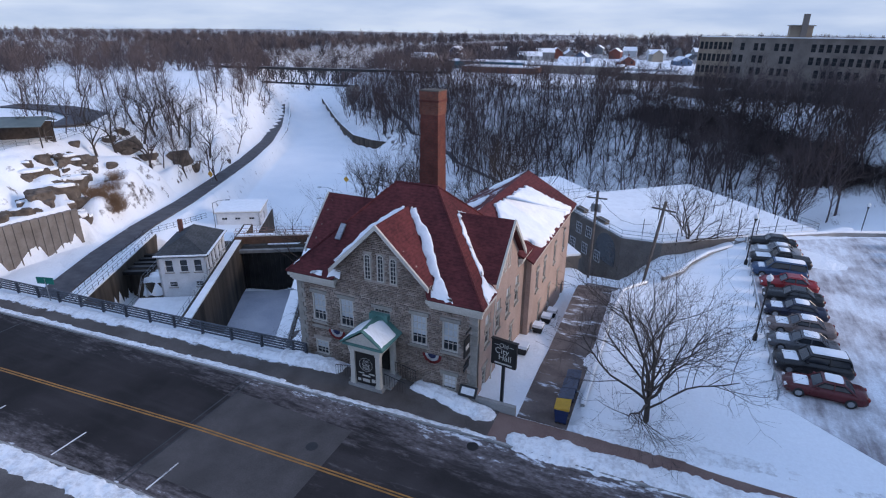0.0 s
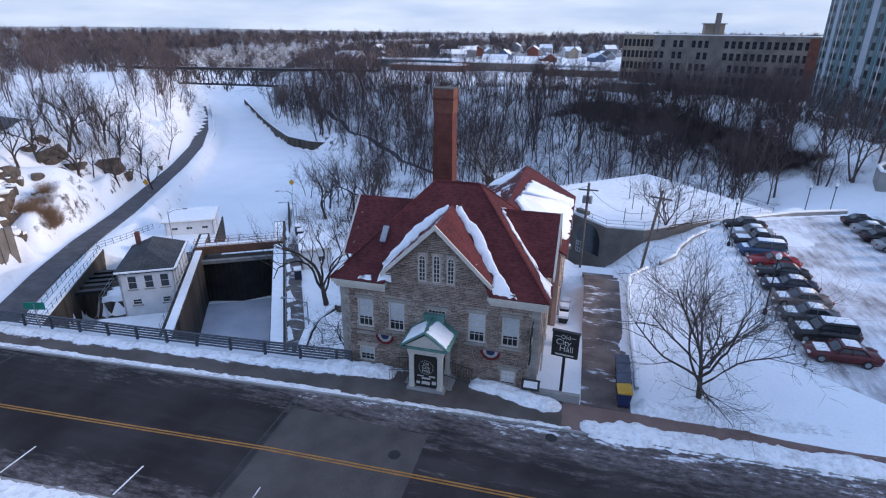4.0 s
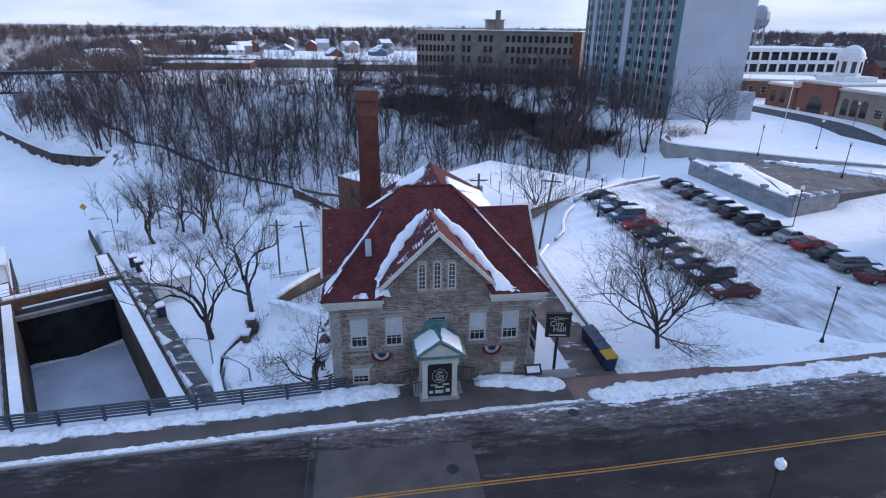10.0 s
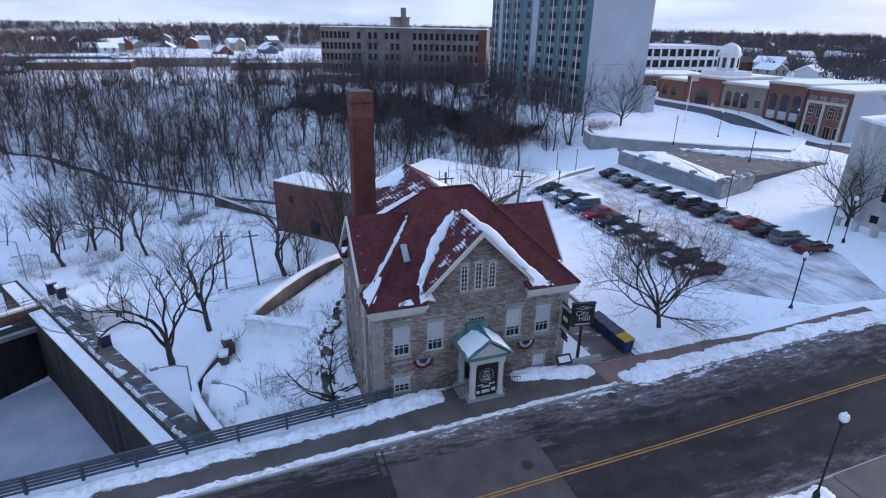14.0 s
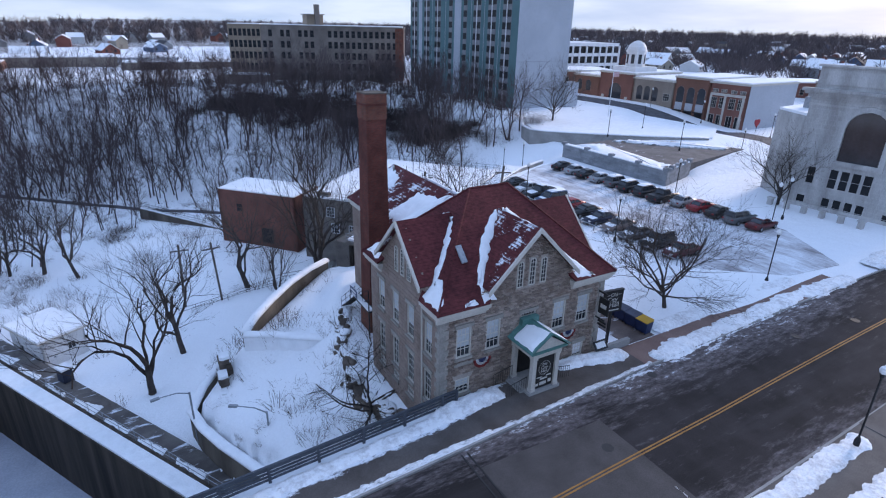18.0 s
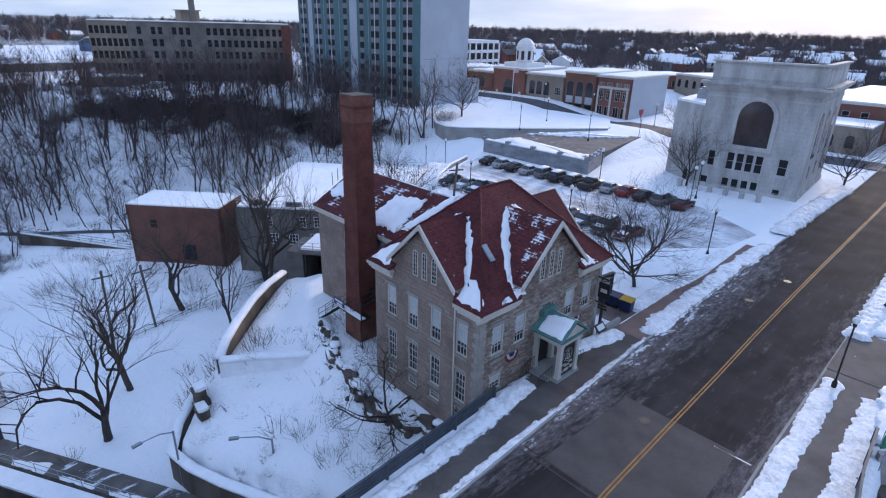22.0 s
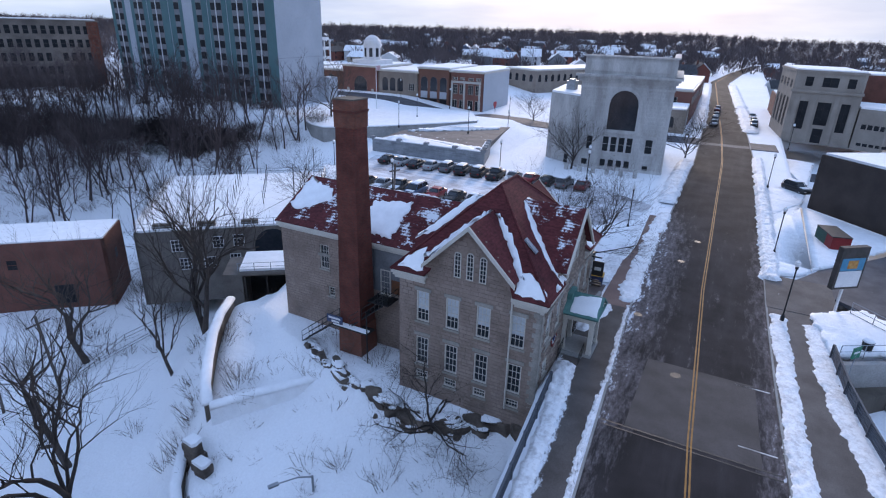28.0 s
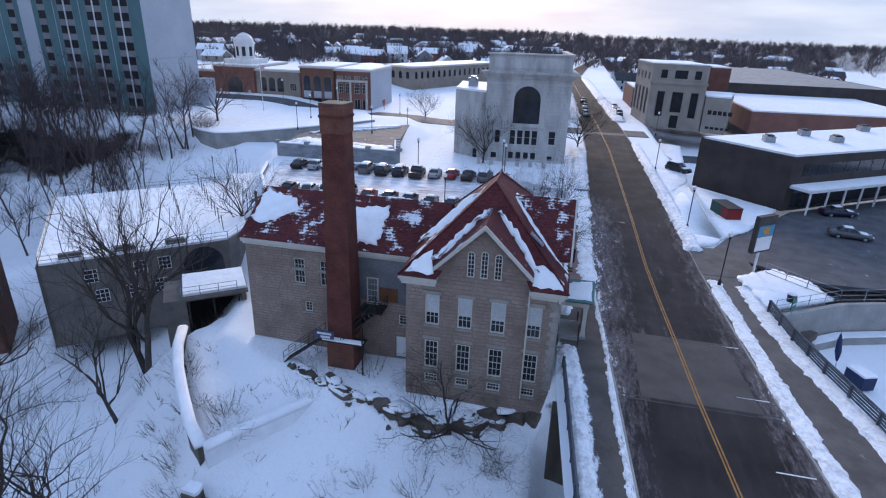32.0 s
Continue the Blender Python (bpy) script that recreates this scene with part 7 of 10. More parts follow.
for i, (x, y, s_, h_) in enumerate(CLIFF):
    rock("cliff_rock", x, y, gz(x, y) + .1, s_ * rc.uniform(.9, 1.2), s_ * rc.uniform(.5, .75), h_, 190 + i, "brown limestone outcrop on the snowy cliff", i % 2 == 0, turn=60 + rc.uniform(-30, 30))
    if s_ > 2:
        for q in range(2):
            dx, dy = rc.uniform(-s_, s_), rc.uniform(-s_, s_)
            rock("cliff_rock", x + dx, y + dy, gz(x + dx, y + dy), s_ * .45, s_ * .3, h_ * .6, 230 + 2 * i + q, "brown limestone outcrop on the snowy cliff", q == 0, turn=60 + rc.uniform(-40, 40))
for i in range(44):
    x, y = rc.uniform(-121, -95), rc.uniform(46, 96)
    if not (-9.5 < gz(x, y) < .4):
        continue
    k = rc.uniform(.6, 1.5)
    rock("cliff_rock", x, y, gz(x, y), k, k * rc.uniform(.5, .8), k * rc.uniform(.5, 1.0), 300 + i, "brown limestone boulder in the snow of the cliff", i % 3 == 0, turn=60 + rc.uniform(-40, 40))
for i in range(9):
    x, y = lock(rc.uniform(16, 28), rc.uniform(-42, -37.8))
    V, F = thicket(200 + i, 260, 2.6, 3.4)
    ob = mesh_part("dry_bush", (V + np.array([[x, y, gz(x, y)]])).tolist(), F.tolist(), surf("dry_brown_twigs", (.16, .10, .06), (.24, .155, .10), 1, 6, .9, relief=0))
    tagged(ob, "dry rust-brown bush on the slope", "bush")
# steps and warning signs on the west bank
YEL = surf("amber_sign", (.55, .28, .02), (.65, .36, .04), 2, 9, .5, relief=0)
for x, y in ((-111.5, 105.5), (-87.9, 133.0)):
    sg = thing("warning_sign", x, y, gz(x, y), "amber diamond warning sign on a post", "sign")
    part("post", rod((0, 0, 0), (0, 0, 2.6), .05), GALV, sg)
    bm = bmesh.new()
    slab(bm, [(-.9, -.06, 2.6), (0, -.06, 1.7), (.9, -.06, 2.6), (0, -.06, 3.5)], .05)
    part("plate", bm, YEL, sg)
railing("bank_steps_rail", [lp(38, -36, gz(*lock(38, -36))), lp(46, -44, gz(*lock(46, -44))), lp(52, -50, gz(*lock(52, -50)))], "timber handrail of the bank steps", material=BARK, step=2.0)

GREENMETAL = surf("grey_green_metal_roof", (.10, .13, .125), (.16, .19, .18), .5, 8, .5, metal=.3)
pv = thing("park_pavilion", -124, 68, 1.0, "low timber pavilion with grey-green metal roofs", "pavilion", turn=38)
for x0, x1, y0, y1, h in ((-4, 6.5, -3.5, 4, 3.4), (-7.5, -3, -4.5, 1, 2.6)):
    for px_ in (x0 + .3, x1 - .3):
        for py_ in (y0 + .3, y1 - .3):
            part("post", boxes((px_ - .1, px_ + .1, py_ - .1, py_ + .1, -1, h)), BARK, pv)
    part("back_wall", boxes((x0 + .4, x1 - .4, y1 - .6, y1 - .4, -1, h)), BARK, pv)
    ym = (y0 + y1) / 2
    for ya, yb in ((y0 - .6, ym), (y1 + .6, ym)):
        bm = bmesh.new()
        slab(bm, [(x0 - .6, ya, h), (x1 + .6, ya, h), (x1 + .6, yb, h + 1.3), (x0 - .6, yb, h + 1.3)], .12)
        bmesh.ops.recalc_face_normals(bm, faces=bm.faces[:])
        part("roof", bm, GREENMETAL, pv)
part("roof_snow", boxes((-3.5, 6.8, .3, 1.4, 4.45, 4.75)), SNOW, pv)
ribbon("plateau_road", TOWPATH, [(-150, 60), (-140, 76), (-136, 88), (-142, 98), (-158, 103), (-180, 100)], 8, "dark curving road on the plateau", "road", lift=.3)
railing("plateau_fence", [(x, y, gz(x, y)) for x, y in ((-117, 60), (-119.5, 66), (-121, 74), (-124.5, 81), (-130, 92))], "grey fence along the plateau edge", h=1.3, material=GALV, step=3)
railing("pipe_handrail", [(x, y, gz(x, y) - .2) for x, y in ((-34.5, 75.6), (-32.8, 76), (-26.8, 76.4), (-19.9, 76.7), (-14.8, 79.5))], "thin handrail across the snowy flat", h=.8, material=IRON, step=3.2, rails=(1.0, .6), r=.025)

# far railway bridge
rb_ = thing("railway_bridge", -185, 252, -5, "dark steel truss railway bridge over the canal", "bridge")
P0, P1 = Vector((-262, 266, 1.0)), Vector((-138, 242, 4.2))
dv = (P1 - P0)
nv = Vector((-dv.y, dv.x, 0)).normalized()
for s in (-1.6, 1.6):
    o = nv * s
    for h, r in ((0, .45), (-7.5, .35)):
        t0, t1 = (0.0, 1.0) if h == 0 else (.18, .86)
        wpart("chord", rod(P0 + dv * t0 + o + Vector((0, 0, h)), P0 + dv * t1 + o + Vector((0, 0, h)), r, 4), IRON, rb_)
    for k in range(14):
        t = .18 + .68 * k / 14
        t2 = .18 + .68 * (k + 1) / 14
        a, b = P0 + dv * t + o, P0 + dv * t2 + o
        dn = Vector((0, 0, -7.5))
        wpart("upright", rod(a, a + dn, .22, 4), IRON, rb_)
        wpart("diagonal", rod(a + (dn if k % 2 else Vector()), b + (Vector() if k % 2 else dn), .22, 4), IRON, rb_)
bm = bmesh.new()
a, b, w2 = P0 - dv * .12, P1 + dv * .3, nv * 2.2
hexa(bm, [a - w2, b - w2, b + w2, a + w2, a - w2 + Vector((0, 0, .8)), b - w2 + Vector((0, 0, .8)), b + w2 + Vector((0, 0, .8)), a + w2 + Vector((0, 0, .8))])
wpart("deck", bm, IRON, rb_)
for t in (.18, .86):
    c = P0 + dv * t
    wpart("pier", boxes((c.x - 2, c.x + 2, c.y - 3, c.y + 3, -20, c.z - 7.5)), CONCRETE, rb_)

# ---- terrace walls west of the hall and walls along the canal ----
def snowy_wall(name, pts, label, thick=.5, depth=5.0, cap=.35, material=None, over=.18):
    """A wall along (x, y, top) points with rounded snow on it."""
    wl = thing(name, *pts[0], label, "wall", kind="structure")
    for k, h0, h1, half, mt in (("body", None, 0, thick / 2, material or DARKCONC), ("snow_cap", 0, cap, thick / 2 + over, SNOW)):
        V, F = [], []
        n = len(pts)
        prof = [(-1, h1), (1, h1)] if k == "body" else [(-1, 0), (-1, h1 * .6), (-.5, h1), (.5, h1), (1, h1 * .6), (1, 0)]
        for i, (x, y, z) in enumerate(pts):
            (xa, ya, _), (xb, yb, _2) = pts[max(0, i - 1)], pts[min(n - 1, i + 1)]
            ln = math.hypot(xb - xa, yb - ya)
            nx_, ny_ = -(yb - ya) / ln * half, (xb - xa) / ln * half
            if k == "body":
                ring = [(-1, -depth), (-1, 0), (1, 0), (1, -depth)]
            else:
                ring = prof
            V += [(x + nx_ * s, y + ny_ * s, z + h - .02) for s, h in ring]
            m_ = len(ring)
        for i in range(n - 1):
            for j in range(m_):
                F.append((i * m_ + j, i * m_ + (j + 1) % m_, (i + 1) * m_ + (j + 1) % m_, (i + 1) * m_ + j))
        F += [tuple(range(m_))[::-1], tuple((n - 1) * m_ + j for j in range(m_))]
        ob = mesh_part(k, V, F, mt, smooth=k != "body")
        in_place(ob, wl)
    return wl


snowy_wall("terrace_wall", [(-31.7, 52.2, -4.6), (-30.3, 54.0, -4.2), (-28.2, 56.0, -3.7), (-25.5, 58.4, -3.3), (-22.8, 60.4, -3.1), (-20.2, 61.8, -3.0)], "curved concrete terrace wall under thick snow", .5, 8)
snowy_wall("terrace_wall", [(-31.7, 52.0, -4.7), (-29.5, 50.2, -4.4), (-27, 47.9, -4.1), (-24.9, 46.1, -3.9), (-23.4, 45.2, -3.75)], "terrace wall wholly buried in snow", .7, 3.0, .38, SNOW, .12)
snowy_wall("retaining_wall", [(-33.6, 52.9, -7.2), (-36.0, 51.4, -8.7), (-37.4, 49.4, -9.6), (-36.9, 46.5, -9.5), (-35.8, 43.2, -9.3), (-34.2, 39.5, -9.1), (-32.8, 36.0, -8.9), (-31.6, 32, -8.7)], "stained retaining wall with snow on top", .5, 4.5, .3)
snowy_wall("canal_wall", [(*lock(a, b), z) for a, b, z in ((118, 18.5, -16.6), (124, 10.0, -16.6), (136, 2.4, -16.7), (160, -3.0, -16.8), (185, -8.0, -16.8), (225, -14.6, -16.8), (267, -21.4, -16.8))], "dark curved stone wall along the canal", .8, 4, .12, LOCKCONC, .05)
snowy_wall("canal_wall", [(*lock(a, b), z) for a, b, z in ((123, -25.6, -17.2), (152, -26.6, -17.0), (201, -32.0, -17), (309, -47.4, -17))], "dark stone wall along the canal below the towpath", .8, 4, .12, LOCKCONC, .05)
ruin = thing("ruined_stone_pier", -34, 51, -9, "broken stone pier capped with snow", "ruin")
rr = random.Random(3)
for d, n_ in (((-34.4, -33.4, 50.9, 52.1), 7), ((-34.8, -33.9, 49.6, 50.9), 5), ((-34.8, -34.1, 48.6, 49.7), 3)):
    for k in range(n_):
        e = [rr.uniform(-.14, .14) for _ in range(4)]
        wpart("masonry", boxes((d[0] + e[0], d[1] + e[1], d[2] + e[2], d[3] + e[3], -10.2 + k * .58, -9.66 + k * .58)), ROCK, ruin)
    bm = bmesh.new()
    prism(bm, [(d[0], d[2] + .15), (d[0] + .3, d[2]), (d[1] - .05, d[2] + .1), (d[1], d[3] - .1), (d[0] + .1, d[3])], -10.25 + n_ * .58, -9.95 + n_ * .58)
    wpart("snow_cap", bm, SNOW, ruin)

# ---- bridge railings ----
BLUERAIL = surf("blue_grey_rail", (.055, .063, .078), (.095, .106, .125), 1, 12, .6, metal=.2)


def road_rail(name, line, label):
    rl = thing(name, *line[0], label, "railing", kind="structure")
    for p, q in zip(line, line[1:]):
        p, q = Vector(p), Vector(q)
        for h, t in ((.2, .05), (.42, .05), (.64, .05), (.86, .05), (1.05, .06)):
            bm = bmesh.new()
            n = Vector((-(q - p).y, (q - p).x, 0)).normalized() * .06
            a, b = p + Vector((0, 0, h)), q + Vector((0, 0, h))
            hexa(bm, [a - n, b - n, b + n, a + n, *[v + Vector((0, 0, t * 1.6)) for v in (a - n, b - n, b + n, a + n)]])
            bmesh.ops.recalc_face_normals(bm, faces=bm.faces[:])
            wpart("rail", bm, BLUERAIL, rl)
        k = max(1, round((q - p).length / 2.6))
        for i in range(k):
            a = p.lerp(q, i / k)
            wpart("post", boxes((a.x - .07, a.x + .07, a.y - .1, a.y + .1, a.z, a.z + 1.12)), BLUERAIL, rl)
    return rl


road_rail("bridge_railing", [(x, rail_y(x), float(zr(x)) + .1) for x in (-22.9, -24, -35, -45, -60, -85, -110)], "blue-grey metal railing along the bridge")
road_rail("bridge_railing_south", [(-8.5, 10.3, .3), (-13.6, 10.0, .3), (-18.3, 9.4, .32), (-24, 8.4, .35), (-35, 7.4, .38), (-45, 6.6, .4), (-60, 5.6, .45)], "blue-grey metal railing along the bridge")


# ---- snow banks ----
def bank(name, pts, label, width, height, seed, z_of=None, rag=.35):
    """A ridge of ploughed snow along (x, y) points with ragged edges."""
    rnd = random.Random(seed)
    fine = []
    for (x0, y0), (x1, y1) in zip(pts, pts[1:]):
        n = max(1, int(math.hypot(x1 - x0, y1 - y0) / (.17 if min(x0, x1) > -65 and max(x0, x1) < 60 else .8)))
        fine += [(x0 + (x1 - x0) * k / n, y0 + (y1 - y0) * k / n) for k in range(n)]
    fine.append(pts[-1])
    V, F = [], []
    n = len(fine)
    prof = [k / 8 - 1 for k in range(17)]
    width *= 1.25
    for i, (x, y) in enumerate(fine):
        (xa, ya), (xb, yb) = fine[max(0, i - 1)], fine[min(n - 1, i + 1)]
        ln = math.hypot(xb - xa, yb - ya)
        nx_, ny_ = -(yb - ya) / ln, (xb - xa) / ln
        end = min(1, i / 3, (n - 1 - i) / 3)
        sl = (noise.noise(Vector((x * .35, seed, 0))) + .7 * noise.noise(Vector((x * 1.7, seed, 5)))) * rag
        sr = (noise.noise(Vector((x * .4, seed + 9, 3))) + .7 * noise.noise(Vector((x * 1.9, seed + 9, 8)))) * rag
        for s in prof:
            w = width / 2 * (1 + (sl if s < 0 else sr)) * (.55 + .45 * end)
            px, py = x + nx_ * s * w + rnd.uniform(-.06, .06), y + ny_ * s * w + rnd.uniform(-.05, .05)
            lump = noise.noise(Vector((px * .45, py * .9, seed))) * .55 + noise.noise(Vector((px * 1.6, py * 2.2, seed + 4))) * .5 + noise.noise(Vector((px * 4.5, py * 5.5, seed + 7))) * .28 + noise.noise(Vector((px * 10, py * 11, seed + 3))) * .13
            h = height * (min(1, (1 - s * s) * 1.3) * 1.05 + lump * (.45 + rag * .55) - .30 * rag - .12) * end - .06 * (1 - end)
            base = float(zr(px)) + (0 if kerb_s(px) < py < kerb_n(px) else .135)
            V.append((px, py, (z_of(px, py) if z_of else base) + max(h, -.1)))
    m_ = len(prof)
    for i in range(n - 1):
        for j in range(m_ - 1):
            F.append((i * m_ + j, (i + 1) * m_ + j, (i + 1) * m_ + j + 1, i * m_ + j + 1))
    return tagged(mesh_part(name, V, F, BANKSNOW, smooth=True), label, "snow bank", kind="structure")


bank("snow_bank_rail", [(x, rail_y(x) - .75) for x in (-108, -80, -60, -45, -35, -26, -22.5)], "snow bank ploughed against the bridge railing", .85, .17, 1, rag=.5)
bank("snow_bank_porch_west", [(-25.0, 27.4), (-22, 27.75), (-19.4, 27.9)], "deep snow pile beside the porch steps", 1.35, .5, 2, rag=.5)
bank("snow_bank_porch_east", [(-14.4, 28.3), (-12.4, 28.15), (-10.2, 27.7), (-8.0, 27.4)], "snow pile in front of the hall", 1.2, .4, 3)
bank("snow_bank_kerb_west", [(-108, kerb_n(-108) + .3), (-60, kerb_n(-60) + .35), (-30, kerb_n(-30) + .4), (-22, kerb_n(-22) + .4)], "dirty snow along the kerb", .35, .06, 4, rag=1.0)
bank("snow_bank_kerb_hall", [(-21, kerb_n(-21) + .2), (-12, kerb_n(-12) + .25), (-7, 25.6)], "thin dirty snow along the kerb", .3, .045, 5, rag=1.0)
bank("snow_bank_kerb_east", [(-7, 26.0), (0, 26.2), (8, 26.3), (16, 26.3), (22, 26.0)], "broad ploughed snow bank along the street", 1.5, .24, 6, rag=.5)
bank("snow_bank_walk_edge", [(-3.4, 28.9), (4, 28.9), (12, 28.7), (16, 28.4)], "snow edge along the brick footway", 1.4, .3, 7)
bank("snow_bank_station", [(27, 26.6), (35, 26.8), (48, 26.9), (60, 26.6)], "snow bank before the stone station", 2.2, .5, 8)
bank("snow_bank_south_kerb", [(-60, kerb_s(-60) - .8), (-40, kerb_s(-40) - .8), (-22, kerb_s(-22) - .8), (-10, 13.5), (-2.2, 13.7)], "snow bank along the south kerb", 1.15, .12, 9, rag=.4)
bank("snow_bank_south_rail", [(-60, 6.4), (-35, 8.1), (-24, 9.1), (-18, 10.1), (-13, 10.7), (-8.5, 10.9), (-3, 11.0)], "snow bank against the south railing", 1.3, .13, 10, rag=.35)
bank("snow_bank_south_east", [(5, 14.0), (14, 14.1), (28, 14.3), (45, 14.6), (70, 15.0)], "ploughed snow bank along the street", 1.6, .4, 11)
for k, (x0, x1) in enumerate(((100, 150), (150, 240))):
    bank("snow_bank_far_street", [(x0, kerb_n(x0) + 1.1), (x1, kerb_n(x1) + 1.1)], "snow bank along the far street", 3, .5, 12 + k)
    bank("snow_bank_far_street", [(x0, kerb_s(x0) - 1.1), (x1, kerb_s(x1) - 1.1)], "snow bank along the far street", 3, .5, 15 + k)

# ---- lane, lawn edges, dumpsters ----
V, F = [], []
lane_y = list(np.arange(28.4, 58.5, 1.5))
for y in lane_y:
    z = max(gz(-7.3, y), gz(-3.9, y)) + .04
    x0, x1 = -6.9 - .012 * (y - 28), -3.75 + .035 * max(0, y - 46)
    V += [(x0, y, z), (x1, y, z), (x1, y, z - .3), (x0, y, z - .3)]
for i in range(len(lane_y) - 1):
    for k in range(4):
        F.append((4 * i + k, 4 * i + (k + 1) % 4, 4 * i + 4 + (k + 1) % 4, 4 * i + 4 + k))
F += [(0, 3, 2, 1), tuple(len(V) - 4 + k for k in range(4))]
tagged(mesh_part("lane", V, F, LANE), "brown salted lane down beside the hall", "lane", kind="structure")
snowy_wall("lane_wall", [(-3.25, 31.0, .3), (-3.25, 38, .35), (-3.2, 45, .35), (-2.9, 50, .3), (-1.0, 53, .2)], "low wall beside the lane", .25, 5, .12, CONCRETE, .05)
snowy_wall("curved_wall", [(0.4, 54.5, .4), (2.0, 56.4, .6), (2.8, 59, .7), (4.5, 62.5, .75), (7.0, 66, .7)], "curved concrete retaining wall below the car park", .3, 6, .15, CONCRETE, .05)
snowy_wall("far_lot_wall", [(7.5, 67.5, .9), (12, 71.5, .9), (19, 76, .9), (26, 78.8, .9)], "stone wall at the end of the car park", .4, 4, .2, CONCRETE, .05)
NAVY = surf("blue_plastic", (.012, .022, .07), (.02, .035, .10), 2, 9, .5)
NAVYLID = surf("grey_blue_lid", (.05, .06, .09), (.08, .09, .13), 2, 9, .5)
YLID = surf("yellow_lid", (.42, .24, .02), (.5, .3, .03), 2, 9, .5)
for k in range(4):
    y = 29.2 + k * 1.18
    d = thing("wheeled_dumpster", -4.25, y, gz(-4.25, y) + .06, "blue wheeled dumpster standing by the lane" if k else "blue wheeled dumpster with a yellow lid", "dumpster", group="dumpsters by the lane", turn=4)
    bm = bmesh.new()
    hexa(bm, [(-.33, -.5, .12), (.33, -.5, .12), (.33, .5, .12), (-.33, .5, .12), (-.44, -.56, 1.1), (.44, -.56, 1.1), (.44, .56, 1.1), (-.44, .56, 1.1)])
    part("bin", bm, NAVY, d)
    bm = bmesh.new()
    hexa(bm, [(-.47, -.58, 1.1), (.47, -.58, 1.1), (.47, .58, 1.1), (-.47, .58, 1.1), (-.46, -.55, 1.16), (.47, -.55, 1.26), (.47, .55, 1.26), (-.46, .55, 1.16)])
    part("lid", bm, YLID if k == 0 else NAVYLID, d)
    for wx in (-.27, .27):
        for wy in (-.4, .4):
            bm = bmesh.new()
            tube(bm, [(wx, wy - .04, .1), (wx, wy + .04, .1)], .1, 8)
            part("wheel", bm, IRON, d)
for y in (41.0, 44.2, 46.5, 36.0):
    z = gz(-8.7, y)
    b = thing("stone_urn", -8.7, y, z, "grey planter box heaped with snow beside the wall", "planter", group="planters along the east wall")
    bm = bmesh.new()
    hexa(bm, [(-.3, -.3, 0), (.3, -.3, 0), (.3, .3, 0), (-.3, .3, 0), (-.45, -.45, .6), (.45, -.45, .6), (.45, .45, .6), (-.45, .45, .6)])
    part("box", bm, IRON, b)
    part("snow_cap", boxes((-.42, .42, -.42, .42, .6, .85)), SNOW, b)


# ---- lamp posts and poles ----
GLOBE = surf("white_globe", (.75, .75, .75), (.8, .8, .8), 3, 9, .3, relief=0)


def lamp_post(x, y, z=None, h=4.6, label="black lamp post with a white globe"):
    L = thing("lamp_post", x, y, gz(x, y) if z is None else z, label, "lamp post", group="black lamp posts")
    def base():
        bm = bmesh.new()
        turned(bm, [(.17, 0), (.17, .35), (.12, .5), (.09, .6)], sides=10)
        return bm
    m = L.matrix_basis
    shared("lp_base", "base", base, IRON, L, m)
    shared(("lp_pole", h), "pole", lambda: rod((0, 0, .55), (0, 0, h - .2), .06, 8), IRON, L, m)
    def neck():
        bm = bmesh.new()
        turned(bm, [(.07, -.25), (.12, -.2), (.13, 0), (.09, .05)], sides=10)
        return bm
    def globe():
        bm = bmesh.new()
        turned(bm, [(.09, 0), (.2, .1), (.24, .26), (.2, .42), (.08, .52), (.03, .6)], sides=12)
        return bm
    shared("lp_neck", "collar", neck, IRON, L, m @ Matrix.Translation((0, 0, h)))
    shared("lp_globe", "globe", globe, GLOBE, L, m @ Matrix.Translation((0, 0, h)))
    return L


for x, y, z in ((13.22, 29.48, .5), (7.57, 43.8, .8), (8.0, 60.5, .7), (-3.93, 13.44, .45), (29.5, 53.2, .7), (29.4, 38.8, .8), (24.5, 88.3, None), (26.5, 85.0, None), (13.0, 13.6, .5), (33.2, 39.6, .8), (49, 68.2, 2.7), (46, 83, 2.9), (62, 64.5, 1.0), (60.6, 87, 2.8), (44.5, 13.6, .7), (87.5, 74, 1.0), (87.6, 92, 1.6), (87.4, 108, 3.0), (82, 9, .8)):
    lamp_post(x, y, z, 5.0)
WOODPOLE = surf("weathered_pole", (.10, .085, .075), (.16, .14, .125), 1, 9, .9)
for x, y, h, lean in ((-7.6, 60.9, 10.5, 0), (-1.4, 54.7, 9, 6), (-35, 78.2, 9, 2), (-30.5, 76.5, 8.5, -3)):
    p = thing("utility_pole", x, y, gz(x, y), "grey wooden utility pole with crossarm", "utility pole", group="utility poles")
    p.matrix_basis = p.matrix_basis @ Matrix.Rotation(radians(lean), 4, "Y")
    part("pole", rod((0, 0, -.3), (0, 0, h), .14, 8), WOODPOLE, p)
    part("crossarm", boxes((-1.1, 1.1, -.06, .06, h - .9, h - .75)), WOODPOLE, p)
    if lean == 0:
        for sx in (-.35, .35):
            bm = bmesh.new()
            turned(bm, [(.2, h - 2.4), (.22, h - 2.3), (.22, h - 1.6), (.15, h - 1.5)], sx, 0, 10)
            part("transformer", bm, GALV, p)
